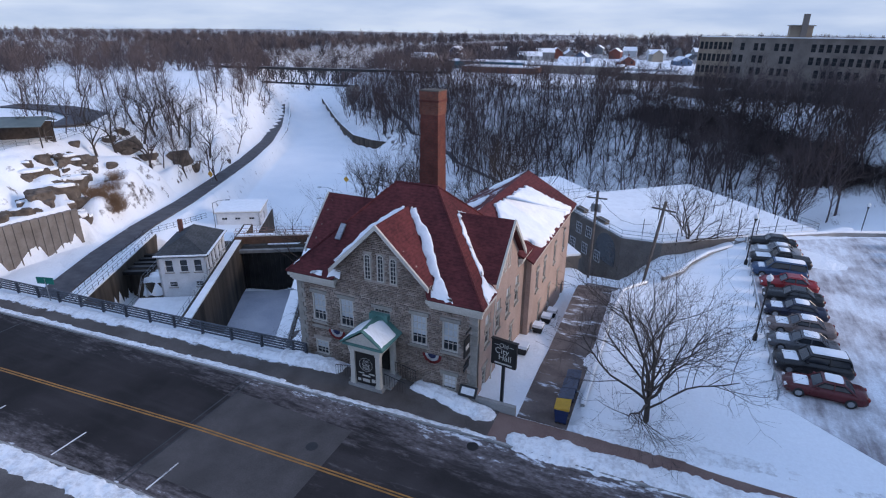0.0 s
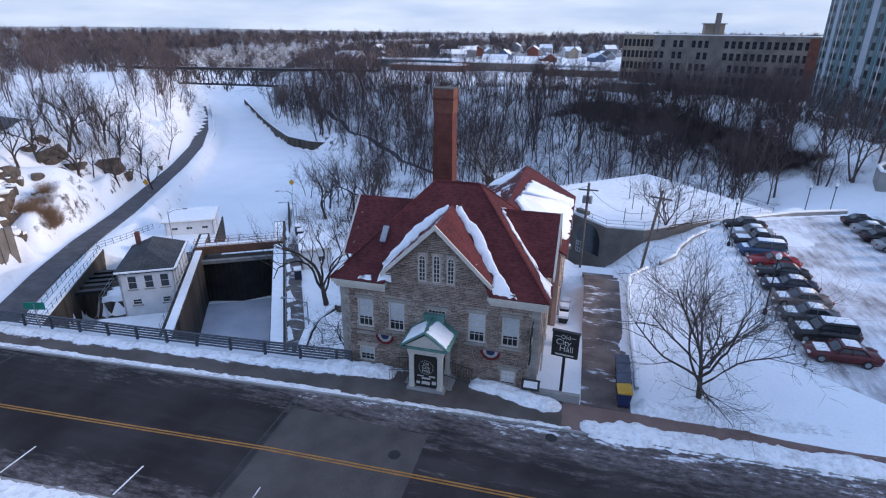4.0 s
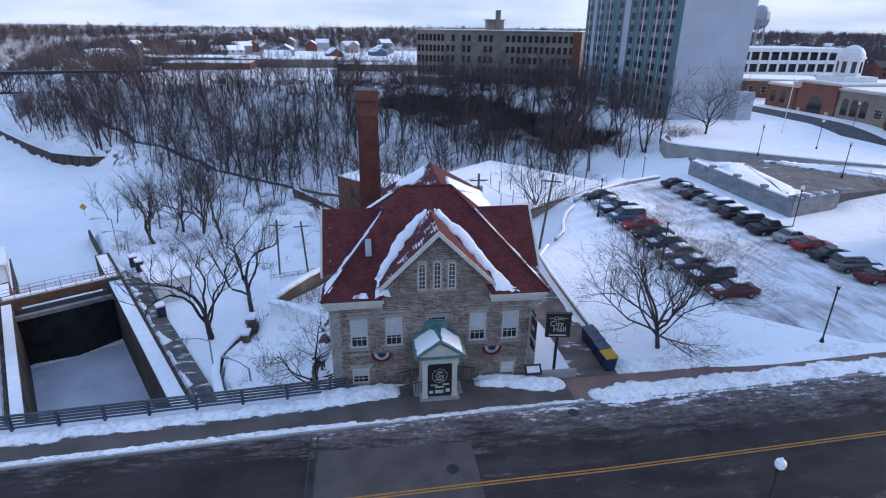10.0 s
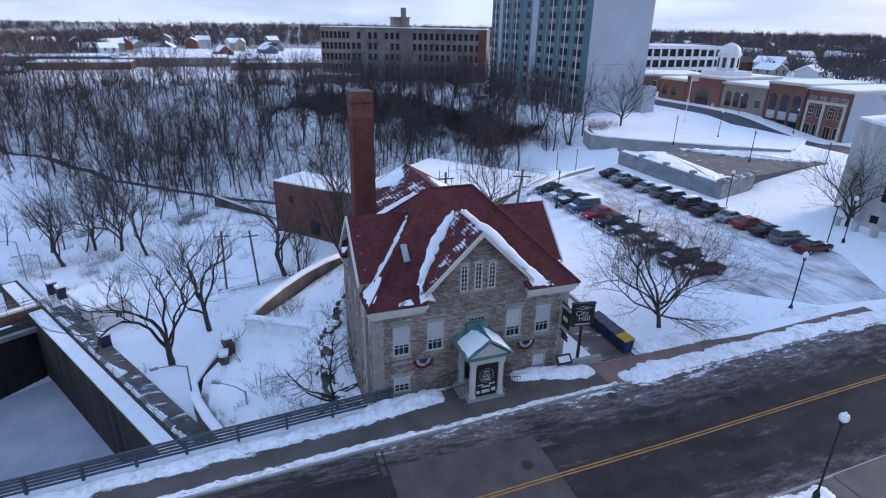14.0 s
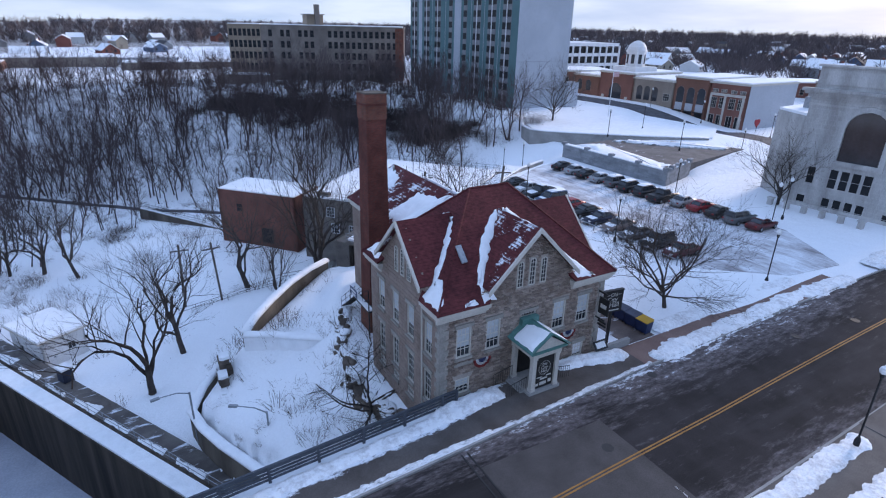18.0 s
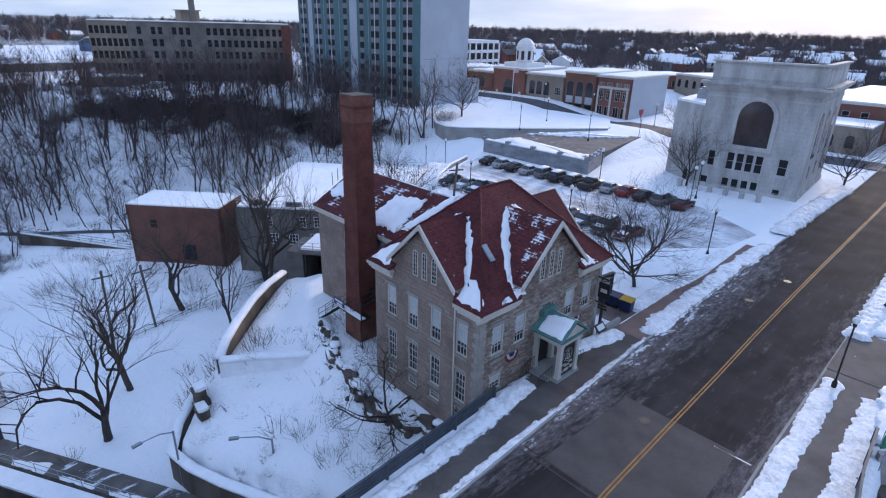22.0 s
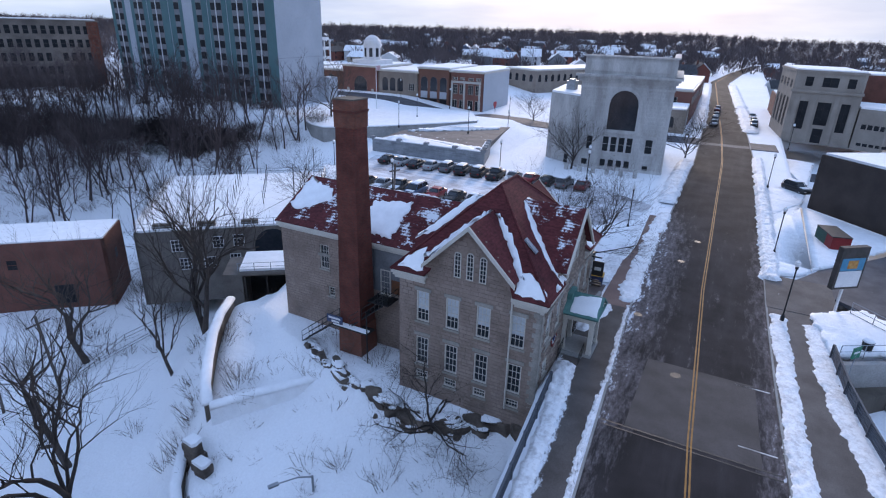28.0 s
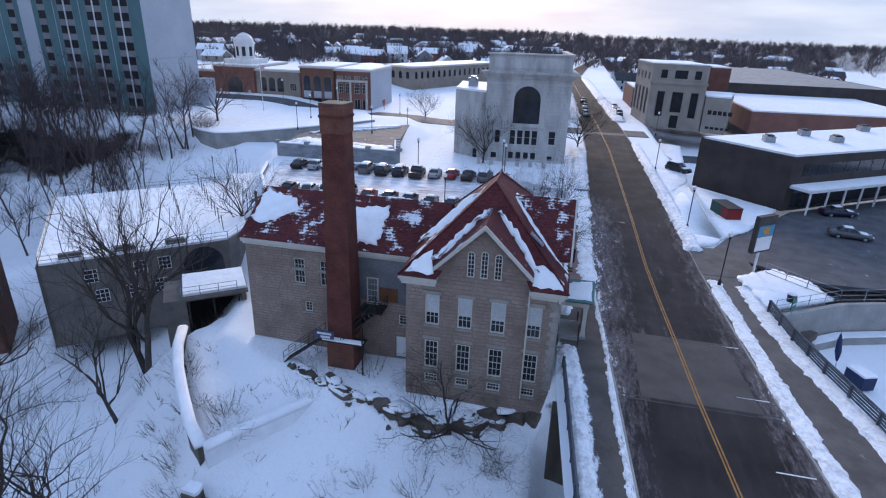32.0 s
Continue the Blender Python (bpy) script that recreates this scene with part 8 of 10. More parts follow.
for a, b in (((-7.6, 60.9, 6.0), (-1.4, 54.7, 5.5)), ((-7.6, 60.9, 5.9), (-9.4, 50, 5.5)), ((-7.6, 60.9, 6.2), (-35, 78.2, -3.5))):
    bm = bmesh.new()
    p, q = Vector(a), Vector(b)
    tube(bm, [p.lerp(q, t) - Vector((0, 0, 1.2 * math.sin(math.pi * t))) for t in (0, .25, .5, .75, 1)], .02, 3)
    tagged(part("overhead_wire", bm, IRON), "thin black overhead service wire", "cable")

# ---- car park ----
V, F = [], []
lot = [(8.5, 35.5), (16.5, 29.0), (24, 28.2), (29.5, 37), (30.0, 52), (29.5, 62), (29.0, 77.5), (22, 75.5), (14, 71.0), (8.6, 67)]
bm = bmesh.new()
prism(bm, lot, .3, .8)
tagged(part("car_park", bm, LOT), "car park with trodden dirty snow", "car park", kind="structure")
railing("car_park_rail", [(8.3, 36.0, .7), (8.1, 50, .7), (8.4, 67.5, .7)], "low grey guard rail along the car park", h=.7, step=2.4, rails=(1.0,), r=.06, material=GALV)
CARS = {}


def car_paint(name, c):
    return surf(name, tuple(v * .85 for v in c), c, 1.2, 10, .32, metal=.1, spec=.5, relief=0)


def loft(bm, stations):
    """stations: lists of points of equal count, ends closed."""
    rings = [[bm.verts.new(p) for p in st] for st in stations]
    n = len(rings[0])
    for a, b in zip(rings, rings[1:]):
        for k in range(n):
            bm.faces.new((a[k], a[(k + 1) % n], b[(k + 1) % n], b[k]))
    bm.faces.new(rings[0][::-1])
    bm.faces.new(rings[-1])
    bmesh.ops.recalc_face_normals(bm, faces=bm.faces[:])


def section(x, w, z0, z1, tum=.9):
    return [(x, -w * .92, z0), (x, -w, (z0 + z1) * .5), (x, -w * tum, z1), (x, w * tum, z1), (x, w, (z0 + z1) * .5), (x, w * .92, z0)]


def build_car(kind, colour_name, colour, label, snowy=True):
    """Nose towards -x."""
    c = thing("parked_car", 0, 0, 0, label, "car", group="cars in the car park")
    paint = car_paint(colour_name, colour)
    L, W = (2.35, .9) if kind == "sedan" else (2.4, .95) if kind in ("suv", "van") else (2.75, 1.0)
    hood, deck = {"sedan": (.86, .95), "suv": (1.02, 1.05), "van": (1.0, 1.05), "pickup": (1.05, 1.1)}[kind]
    bm = bmesh.new()
    loft(bm, [section(-L, W * .72, .38, .62), section(-L + .15, W * .9, .25, hood - .14), section(-L + .55, W, .22, hood - .05), section(-L * .38, W, .22, hood + .04), section(L * .45, W, .22, deck), section(L - .3, W * .97, .24, deck), section(L - .05, W * .88, .3, deck - .12), section(L, W * .78, .42, .7)])
    bmesh.ops.bevel(bm, geom=bm.edges[:], offset=.06, segments=2, affect="EDGES", clamp_overlap=True)
    for f in bm.faces:
        f.smooth = True
    part("body", bm, paint, c)
    top = {"sedan": 1.42, "suv": 1.68, "van": 1.75, "pickup": 1.8}[kind]
    x0, x1, t0, t1 = {"sedan": (-.85, 1.65, -.2, .95), "suv": (-.9, 2.2, -.35, 1.95), "van": (-1.25, 2.25, -.6, 2.05), "pickup": (-.8, 1.0, -.3, .75)}[kind]
    bm = bmesh.new()
    wb, wt = W * .88, W * .70
    hexa(bm, [(x0, -wb, hood), (x1, -wb, deck - .03), (x1, wb, deck - .03), (x0, wb, hood), (t0, -wt, top - .06), (t1, -wt, top - .06), (t1, wt, top - .06), (t0, wt, top - .06)])
    bmesh.ops.recalc_face_normals(bm, faces=bm.faces[:])
    bmesh.ops.bevel(bm, geom=bm.edges[:], offset=.12, segments=2, affect="EDGES", clamp_overlap=True)
    part("cabin_glass", bm, GLASS, c)
    bm = bmesh.new()
    hexa(bm, [(t0 - .06, -wt - .03, top - .08), (t1 + .06, -wt - .03, top - .08), (t1 + .06, wt + .03, top - .08), (t0 - .06, wt + .03, top - .08), (t0 + .12, -wt + .1, top), (t1 - .12, -wt + .1, top), (t1 - .12, wt - .1, top), (t0 + .12, wt - .1, top)])
    part("roof", bm, paint, c)
    mid_ = (t0 + t1) / 2
    for sx0, sx1 in ((x0, t0), (mid_, mid_), (x1, t1)):
        for s in (-1, 1):
            part("pillar", rod((sx0, s * (wb + .005), hood), (sx1, s * (wt + .01), top - .05), .045, 4), paint, c)
    if kind == "pickup":
        part("load_bed", boxes((1.05, L - .12, -W * .78, W * .78, deck - .05, deck + .02)), IRON, c)
    if snowy:
        bm = bmesh.new()
        hexa(bm, [(t0, -wt + .02, top - .02), (t1, -wt + .02, top - .02), (t1, wt - .02, top - .02), (t0, wt - .02, top - .02), (t0 + .15, -wt + .2, top + .1), (t1 - .15, -wt + .2, top + .1), (t1 - .15, wt - .2, top + .1), (t0 + .15, wt - .2, top + .1)])
        bmesh.ops.recalc_face_normals(bm, faces=bm.faces[:])
        bmesh.ops.bevel(bm, geom=bm.edges[:], offset=.09, segments=2, affect="EDGES", clamp_overlap=True)
        for f in bm.faces:
            f.smooth = True
        part("roof_snow", bm, SNOW, c)
        bm = bmesh.new()
        hexa(bm, [(-L + .5, -W * .75, hood - .05), (x0 - .05, -W * .75, hood + .01), (x0 - .05, W * .7, hood + .01), (-L + .5, W * .7, hood - .05), (-L + .65, -W * .6, hood + .02), (x0 - .1, -W * .65, hood + .08), (x0 - .1, W * .6, hood + .08), (-L + .65, W * .55, hood + .02)])
        bmesh.ops.recalc_face_normals(bm, faces=bm.faces[:])
        bmesh.ops.bevel(bm, geom=bm.edges[:], offset=.09, segments=2, affect="EDGES", clamp_overlap=True)
        for f in bm.faces:
            f.smooth = True
        part("bonnet_snow", bm, SNOW, c)
    for wx in (-L * .62, L * .6):
        for s in (-1, 1):
            bm = bmesh.new()
            tube(bm, [(wx, s * (W - .22), .33), (wx, s * (W + .01), .33)], .33, 14)
            t = part("wheel", bm, IRON, c)
            bm = bmesh.new()
            tube(bm, [(wx, s * (W - .02), .33), (wx, s * (W + .02), .33)], .2, 10)
            part("rim", bm, GALV, t)
    for s in (-1, 1):
        part("headlight", boxes((-L + .02, -L + .2, *sorted((s * W * .5, s * W * .82)), .56, .7)), WHITE, c)
        part("tail_light", boxes((L - .12, L + .01, *sorted((s * W * .55, s * W * .82)), .66, .84)), surf("red_lens", (.2, .01, .01), (.28, .02, .02), 3, 9, .3, relief=0), c)
        part("mirror", boxes((x0 + .25, x0 + .4, *sorted((s * (W - .02), s * (W + .16))), hood + .08, hood + .2)), paint, c)
    return c


SPECS = {"black": ("sedan", (.012, .012, .014), "black saloon car parked in the snow"), "silver": ("sedan", (.33, .34, .35), "silver saloon car with snow on its roof"), "pickup": ("pickup", (.014, .014, .016), "black pickup truck parked in the snow"),
         "van": ("van", (.05, .09, .17), "blue minivan parked in the snow"), "red": ("sedan", (.28, .02, .025), "red saloon car parked in the snow"), "navy": ("sedan", (.015, .02, .045), "dark blue saloon car parked in the snow"),
         "tan": ("sedan", (.20, .155, .14), "tan saloon car parked in the snow"), "grey": ("sedan", (.10, .105, .115), "grey saloon car parked in the snow"), "dsuv": ("suv", (.02, .021, .024), "dark SUV parked in the snow"), "gsuv": ("suv", (.13, .135, .14), "grey SUV parked in the snow"), "maroon": ("sedan", (.10, .012, .015), "maroon saloon car with snow on its roof")}


def park(kind, x, y, turn, z=.8, kindly=""):
    m = pose(x, y, z, 0, 0, turn)
    if kind not in CARS:
        k, c, lab = SPECS[kind]
        CARS[kind] = build_car(k, kind + "_car_paint", c, lab, kind not in ("red", "black"))
        CARS[kind].matrix_basis = m
        return CARS[kind]
    return copy_thing(CARS[kind], m)


rp = random.Random(5)
for i, k in enumerate(("black", "silver", "pickup", "van", "red", "black", "navy", "tan", "grey", "dsuv", "maroon")):
    park(k, 10.9 + rp.uniform(-.25, .25), 67.2 - 2.95 * i, rp.uniform(-3, 3))
for i, k in enumerate(("black", "silver", "black", "silver", "gsuv", "dsuv", "dsuv", "pickup")):
    park(k, 25.3 + i * .1 + rp.uniform(-.2, .2), 72.3 - 2.85 * i, 180 + rp.uniform(-3, 3))
for i, k in enumerate(("silver", "red", "black", "gsuv", "maroon")):
    park(k, 26.6 + i * .2 + rp.uniform(-.2, .2), 49.6 - 2.7 * i, 180 + rp.uniform(-4, 4))
park("navy", 26, -8.5, 100, .3)
park("grey", 16, -6.0, 80, .3)
for i, (x, y, k) in enumerate(((108, 24.8, "silver"), (115, 24.9, "grey"), (124, 25.0, "navy"), (112, 15.4, "dsuv"), (119, 15.5, "black"), (128, 15.8, "silver"), (140, 25.4, "maroon"), (46, 9.5, "dsuv"))):
    park(k, x, y, 0 if i < 7 else 40, float(zr(x)) + .02 if i < 7 else .35)

# ---- buildings around ----
FARGLASS = surf("dim_window_glass", (0.010, 0.011, 0.014), (0.022, 0.024, 0.028), 0.5, 3, 0.4, spec=0.2, relief=0)
def simple_window(parent, m, u, z, w, h, fm, glass=None, rows=2, cols=1):
    at = m @ Matrix.Translation((u, 0, z))
    def ring():
        bm = bmesh.new()
        e = .07
        for d in ((-w / 2, -w / 2 + e, 0, h), (w / 2 - e, w / 2, 0, h), (-w / 2 + e, w / 2 - e, 0, e), (-w / 2 + e, w / 2 - e, h - e, h)):
            box(bm, d[0], d[1], -.05, .02, d[2], d[3])
        for r in range(1, rows):
            box(bm, -w / 2 + e, w / 2 - e, -.04, .01, h * r / rows - .03, h * r / rows + .03)
        for c in range(1, cols):
            x = -w / 2 + w * c / cols
            box(bm, x - .03, x + .03, -.04, .01, e, h - e)
        return bm
    f = shared(("sw", w, h, rows, cols, fm.name), "window", ring, fm, parent, at)
    shared(("swp", w, h), "pane", lambda: boxes((-w / 2 + .03, w / 2 - .03, -.02, .0, .03, h - .03)), glass or FARGLASS, f, at)
    return f


def poly_building(name, poly, z0, z1, wall_mat, label, category, roof_snow=.35, parapet=.0, cornice_mat=None):
    """A building over a polygon given anticlockwise; returns it and the wall axes of every side."""
    cx, cy = sum(p[0] for p in poly) / len(poly), sum(p[1] for p in poly) / len(poly)
    b = thing(name, cx, cy, z0, label, category)
    sides = []
    n = len(poly)
    for i in range(n):
        (xa, ya), (xb, yb) = poly[i], poly[(i + 1) % n]
        ln = math.hypot(xb - xa, yb - ya)
        nx_, ny_ = (yb - ya) / ln, -(xb - xa) / ln
        m = face(xa, ya, nx_, ny_)
        w = hang(part("wall", boxes((0, ln, 0, .4, z0, z1 + parapet)), wall_mat), b, m)
        if cornice_mat:
            hang(part("cornice", boxes((-.2, ln + .2, -.25, .1, z1 + parapet - .35, z1 + parapet + .1)), cornice_mat), b, m)
        sides.append((w, m, ln))
    def inset(k):
        return [(x + (cx - x) * k, y + (cy - y) * k) for x, y in poly]
    bm = bmesh.new()
    prism(bm, inset(.012), z1 - .4, z1 - .02)
    wpart("roof", bm, CONCRETE, b)
    if roof_snow:
        bm = bmesh.new()
        prism(bm, inset(.02), z1 - .02, z1 + roof_snow)
        wpart("roof_snow", bm, SNOW, b)
    return b, sides


# apartment tower
TOWERGREY = surf("pale_grey_panels", (.40, .425, .46), (.46, .485, .52), .15, 5, .8, relief=.1)
TOWERGREEN = surf("sea_green_panels", (.085, .165, .17), (.11, .195, .20), .3, 6, .7, relief=.1)
TOWERRIB = surf("grey_concrete_ribs", (.19, .195, .205), (.25, .255, .265), .4, 7, .8, relief=.2)
tw, ts = poly_building("apartment_tower", [(47.3, 116.5), (65.1, 117.8), (68, 179), (50.5, 179)], 2, 48, TOWERGREY, "tall grey and sea-green apartment tower", "apartment building")
wall_, m_, ln_ = ts[3]
pos = lambda f: ln_ * (1 - f)
hang(part("green_cladding", boxes((0, ln_, -.06, 0, 4, 48)), TOWERGREEN), tw, m_)
for f0, f1 in ((.45, .51), (.855, .895)):
    hang(part("plain_panel", boxes((pos(f1), pos(f0), -.14, -.06, 3, 48.2)), TOWERGREY), tw, m_)
for f, wide in ((.08, 3.7), (.19, 3.7), (.31, 3.7), (.412, 1.8), (.548, 1.8), (.68, 3.7), (.80, 3.7), (.945, 3.7)):
    u = pos(f)
    hang(part("spandrel_column", boxes((u - wide / 2 - .12, u + wide / 2 + .12, -.1, -.06, 3, 48)), TOWERRIB), tw, m_)
    for fl in range(15):
        simple_window(wall_, m_ @ Matrix.Translation((0, -.11, 0)), u, 5.2 + fl * 2.85, wide, 1.6, IRON, cols=2 if wide > 2 else 1, rows=1)
    if wide > 2:
        hang(part("rib", boxes((u - .11, u + .11, -.3, -.06, 3, 48.3)), WHITE), tw, m_)
for f in (.135, .25, .36, .60, .74):
    hang(part("joint_strip", boxes((pos(f) - .06, pos(f) + .06, -.12, -.06, 4, 48)), TOWERGREY), tw, m_)
for k in range(1, 3):
    hang(part("panel_joint", boxes((0, ts[0][2], -.02, 0, 5 + k * 5, 5.06 + k * 5)), TOWERRIB), tw, ts[0][1])
hang(part("entrance_block", boxes((15.5, 19.5, -3, 0, 2, 10)), TOWERGREY), tw, ts[0][1])

# old stone factory
FACT = surf("sooty_factory_stone", (.16, .135, .118), (.26, .222, .19), .25, 5, .9, relief=.4)
FACTPALE = surf("buff_factory_brick", (.26, .20, .15), (.34, .27, .20), .25, 6, .9, relief=.3)
fb, fsd = poly_building("old_factory", [(10.6, 217.9), (55.6, 194.7), (65, 213), (20, 236)], 0, 21.6, FACT, "old soot-dark stone factory with rows of windows", "factory", cornice_mat=FACT)
wall_, m_, ln_ = fsd[0]
FRAMEF = surf("faded_window_frames", (.10, .095, .09), (.16, .15, .14), 2, 9, .8, relief=0)
rf = random.Random(12)
for k in range(24):
    u = 1.2 + k * (ln_ - 2.4) / 23
    if k in (2, 5, 9, 10):
        continue
    for fl in range(5):
        if rf.random() < .06:
            continue
        simple_window(wall_, m_, u, 3.0 + fl * 3.7, 1.35, 2.3, FRAMEF)
hang(part("brick_end", boxes((ln_ - 3.0, ln_ + .02, -.05, 0, 1, 21.4)), REDBRICK), fb, m_)
fb2, f2 = poly_building("factory_west_range", [(0.4, 223.1), (10.5, 217.9), (20, 236), (10, 241)], 0, 21.6, FACTPALE, "buff brick range of the old factory", "factory", cornice_mat=FACTPALE)
for k in range(7):
    for fl in range(5):
        simple_window(f2[0][0], f2[0][1], 1.0 + k * 1.6, 2.6 + fl * 3.8, 1.2, 2.4, FRAMEF)
for fl in range(4):
    for k in range(4):
        simple_window(f2[3][0], f2[3][1], 3 + k * 4, 4 + fl * 4, 1.2, 2.1, FRAMEF)
fc = thing("factory_penthouse", 29, 212, 21.6, "square penthouse with a slim chimney on the factory roof", "building")
wpart("house", boxes((25.5, 31.5, 211, 216, 21.6, 25.2)), FACTPALE, fc)
wpart("roof", boxes((25.0, 32, 210.5, 216.5, 25.2, 25.5)), CONCRETE, fc)
wpart("chimney", boxes((28.2, 29.8, 209.6, 211, 20, 28.6)), FACT, fc)
poly_building("factory_shed", [(-6, 214), (10, 206), (13, 212), (-3, 220)], 0, 5.5, FACT, "low factory shed with a snowy roof", "shed")

# stone station hall
st, ss = poly_building("stone_station_hall", [(41.6, 44.2), (43.2, 29.6), (63, 31.5), (61.4, 46)], -.5, 16.2, ASHLAR, "grand pale limestone hall with a tall arched window", "public building", roof_snow=.3)
wall_, m_, ln_ = ss[0]
hang(part("attic", boxes((.2, ln_ - .2, .2, .8, 16.2, 19.2)), ASHLAR), st, m_)
hang(part("attic", boxes((.8, ss[1][2] - .8, .2, .8, 16.2, 19.2)), ASHLAR), st, ss[1][1])
for w, m, ln in ss[:2]:
    hang(part("cornice", boxes((-1.0, ln + 1.0, -1.0, .2, 16.1, 16.5), (-.7, ln + .7, -.7, .2, 15.75, 16.1), (-.35, ln + .35, -.35, .2, 15.3, 15.75)), ASHLAR), st, m)
    hang(part("parapet_coping", boxes((-.1, ln + .1, -.1, .9, 19.2, 19.45)), ASHLAR), st, m)
    hang(part("plinth", boxes((-.12, ln + .12, -.15, 0, -.5, 1.3)), ASHLAR), st, m)
    hang(part("string_course", boxes((-.05, ln + .05, -.1, 0, 14.3, 14.6)), ASHLAR), st, m)
arch_window(wall_, m_, ln_ / 2 - .1, 7.1, 4.6, 7.0, 6, 5, fm=IRON, edge=.18, depth=.02)
def ring_arch():
    bm = arched(5.9, 7.75, .62, -.3, 0)
    return bm
shared("st_arch", "arch_surround", ring_arch, ASHLAR, st, m_ @ Matrix.Translation((ln_ / 2 - .1, 0, 7.05)))
for u, z, w, h in ((2.4, 4.1, 1.0, 2.3), (12.1, 4.1, 1.2, 2.4), (5.1, 3.9, 1.05, 2.6), (6.4, 3.9, 1.05, 2.6), (7.7, 3.9, 1.05, 2.6), (9.0, 3.9, 1.05, 2.6), (5.0, .2, 1.0, 2.4), (6.35, .2, 1.0, 2.4), (7.7, .2, 1.0, 2.4), (9.0, .2, 1.0, 2.4), (12.0, .8, 1.0, 1.3), (1.9, .3, 1.1, 2.1)):
    simple_window(wall_, m_, u, z, w, h, ASHLAR)
for w, m, ln in ss[:2]:
    hang(part("frieze_panel", boxes((1.2, ln - 1.2, -.06, 0, 17.0, 18.7)), ASHLAR), st, m @ Matrix.Translation((0, .2, 0)))
wall_, m_, ln_ = ss[1]
for u in (4.5, 10, 15.5):
    arch_window(wall_, m_, u, 6.5, 2.6, 6.4, 4, 3, fm=IRON, edge=.15, depth=.02)
    simple_window(wall_, m_, u, 3.2, 1.4, 2.2, ASHLAR)
# ashlar courses on the west front
cw = stones(0, ss[0][2], 1.3, 15.5, lambda u, z: True, [(4.2, 10.3, 7.0, 15.0), (1.8, 3.0, 4.0, 6.6), (11.4, 12.8, 4.0, 6.7), (4.5, 9.6, 4, 6.6)], (.62, .64), (1.1, 1.3), random.Random(3), .03)
lay_stones(ss[0][0], ss[0][1], [(a, b, c, d, .01) for a, b, c, d, pr in cw], lambda u, z: False, ASHLAR, ASHLAR, "ashlar_block")
an, asd = poly_building("station_annex", [(46.2, 50.6), (42.6, 44.3), (60, 45.5), (60, 52)], -.5, 12.6, ASHLAR, "lower limestone annex with a snowy flat roof", "public building")
simple_window(asd[0][0], asd[0][1], 5.2, .3, 1.1, 2.1, ASHLAR)
rt = thing("roof_unit", 50, 48, 12.9, "grey air unit on the snowy annex roof", "roof unit")
part("box", boxes((-1, 1, -.8, .8, 0, 1.6)), GALV, rt)
part("fan_cowl", boxes((-.6, .6, -.5, .5, 1.6, 1.9)), GALV, rt)
for k in range(6):
    y = 44.5 - k * 2.3
    bl = thing("stone_bollard", 38.6, y, gz(38.6, y), "short stone pedestal in the snow", "bollard", group="pedestals before the stone hall")
    part("shaft", boxes((-.3, .3, -.3, .3, 0, .9)), ASHLAR, bl)
    part("cap", boxes((-.4, .4, -.4, .4, .9, 1.05)), ASHLAR, bl)

# raised deck of the old garage and the curved wall behind it
ga = thing("garage_deck", 45, 68, 0, "raised car deck behind a grey block wall", "wall", kind="structure")
bm = bmesh.new()
prism(bm, [(32.2, 79.8), (32.9, 57.8), (41.5, 60.4), (62, 64), (54, 76), (44, 81)], -.5, 2.75)
wpart("deck", bm, walk_mat("deck_tarmac", (.10, .092, .09), (.15, .138, .135), .62), ga)
BLOCKS = surf("grey_wall_blocks", (.20, .21, .225), (.30, .31, .325), .6, 8, .85, rnd=.16, relief=.3)
def blocks_along(p, q, z0, z1, parent, rows, length):
    (xa, ya), (xb, yb) = p, q
    ln = math.hypot(xb - xa, yb - ya)
    m = face(xa, ya, (yb - ya) / ln, -(xb - xa) / ln)
    n = int(ln / length)
    h = (z1 - z0) / rows
    for r in range(rows):
        for k in range(n + (r % 2)):
            a = (k - .5 * (r % 2)) * ln / n
            b = a + ln / n
            a, b = max(a, 0), min(b, ln)
            at = m @ Matrix.Translation(((a + b) / 2, .1, z0 + (r + .5) * h)) @ Matrix.Diagonal(((b - a) / 2 - .015, .2, h / 2 - .012, 1))
            shared("unit_block", "block", lambda: boxes((-1, 1, -1, 1, -1, 1)), BLOCKS, parent, at)
    hang(part("coping", boxes((-.1, ln + .1, -.12, .5, z1, z1 + .2)), BLOCKS), parent, m)
    hang(part("coping_snow", boxes((0, ln, 0, .9, z1 + .2, z1 + .36)), SNOW), parent, m)
    for k in range(5):
        u = ln * k / 4
        hang(part("pier_cap", boxes((u - .4, u + .4, -.2, .6, z1 + .2, z1 + .7)), BLOCKS), parent, m)
blocks_along((31.8, 80), (32.5, 57.4), .2, 2.9, ga, 7, 1.3)
blocks_along((32.5, 57.4), (41.5, 60.1), .2, 2.9, ga, 7, 1.3)
for sd, pts in ((51, [(33.2, 79), (33.6, 60), (37, 60), (36.5, 68), (40, 78)]), (52, [(44, 80), (53, 75.5), (60, 66), (57, 65), (50, 72)])):
    snow_patch("deck_snow", pts, lambda x, y: 2.75, .25, ga, .5, sd)
snowy_wall("curved_plaza_wall", [(40, 103, 3.2), (37, 99, 3.2), (36, 95, 3.1), (37.6, 92, 3.1), (44.5, 85, 3.2), (54, 78, 3.2), (64, 73, 3.0)], "curved concrete wall round the snowy plaza", .4, 6, .25, CONCRETE, .1)
bm = bmesh.new()
prism(bm, [(37, 95), (44.6, 85.6), (54, 78.6), (66, 73.5), (76.5, 80), (76.5, 118), (70, 122), (52, 118), (41, 104)], 1.5, 3.0)
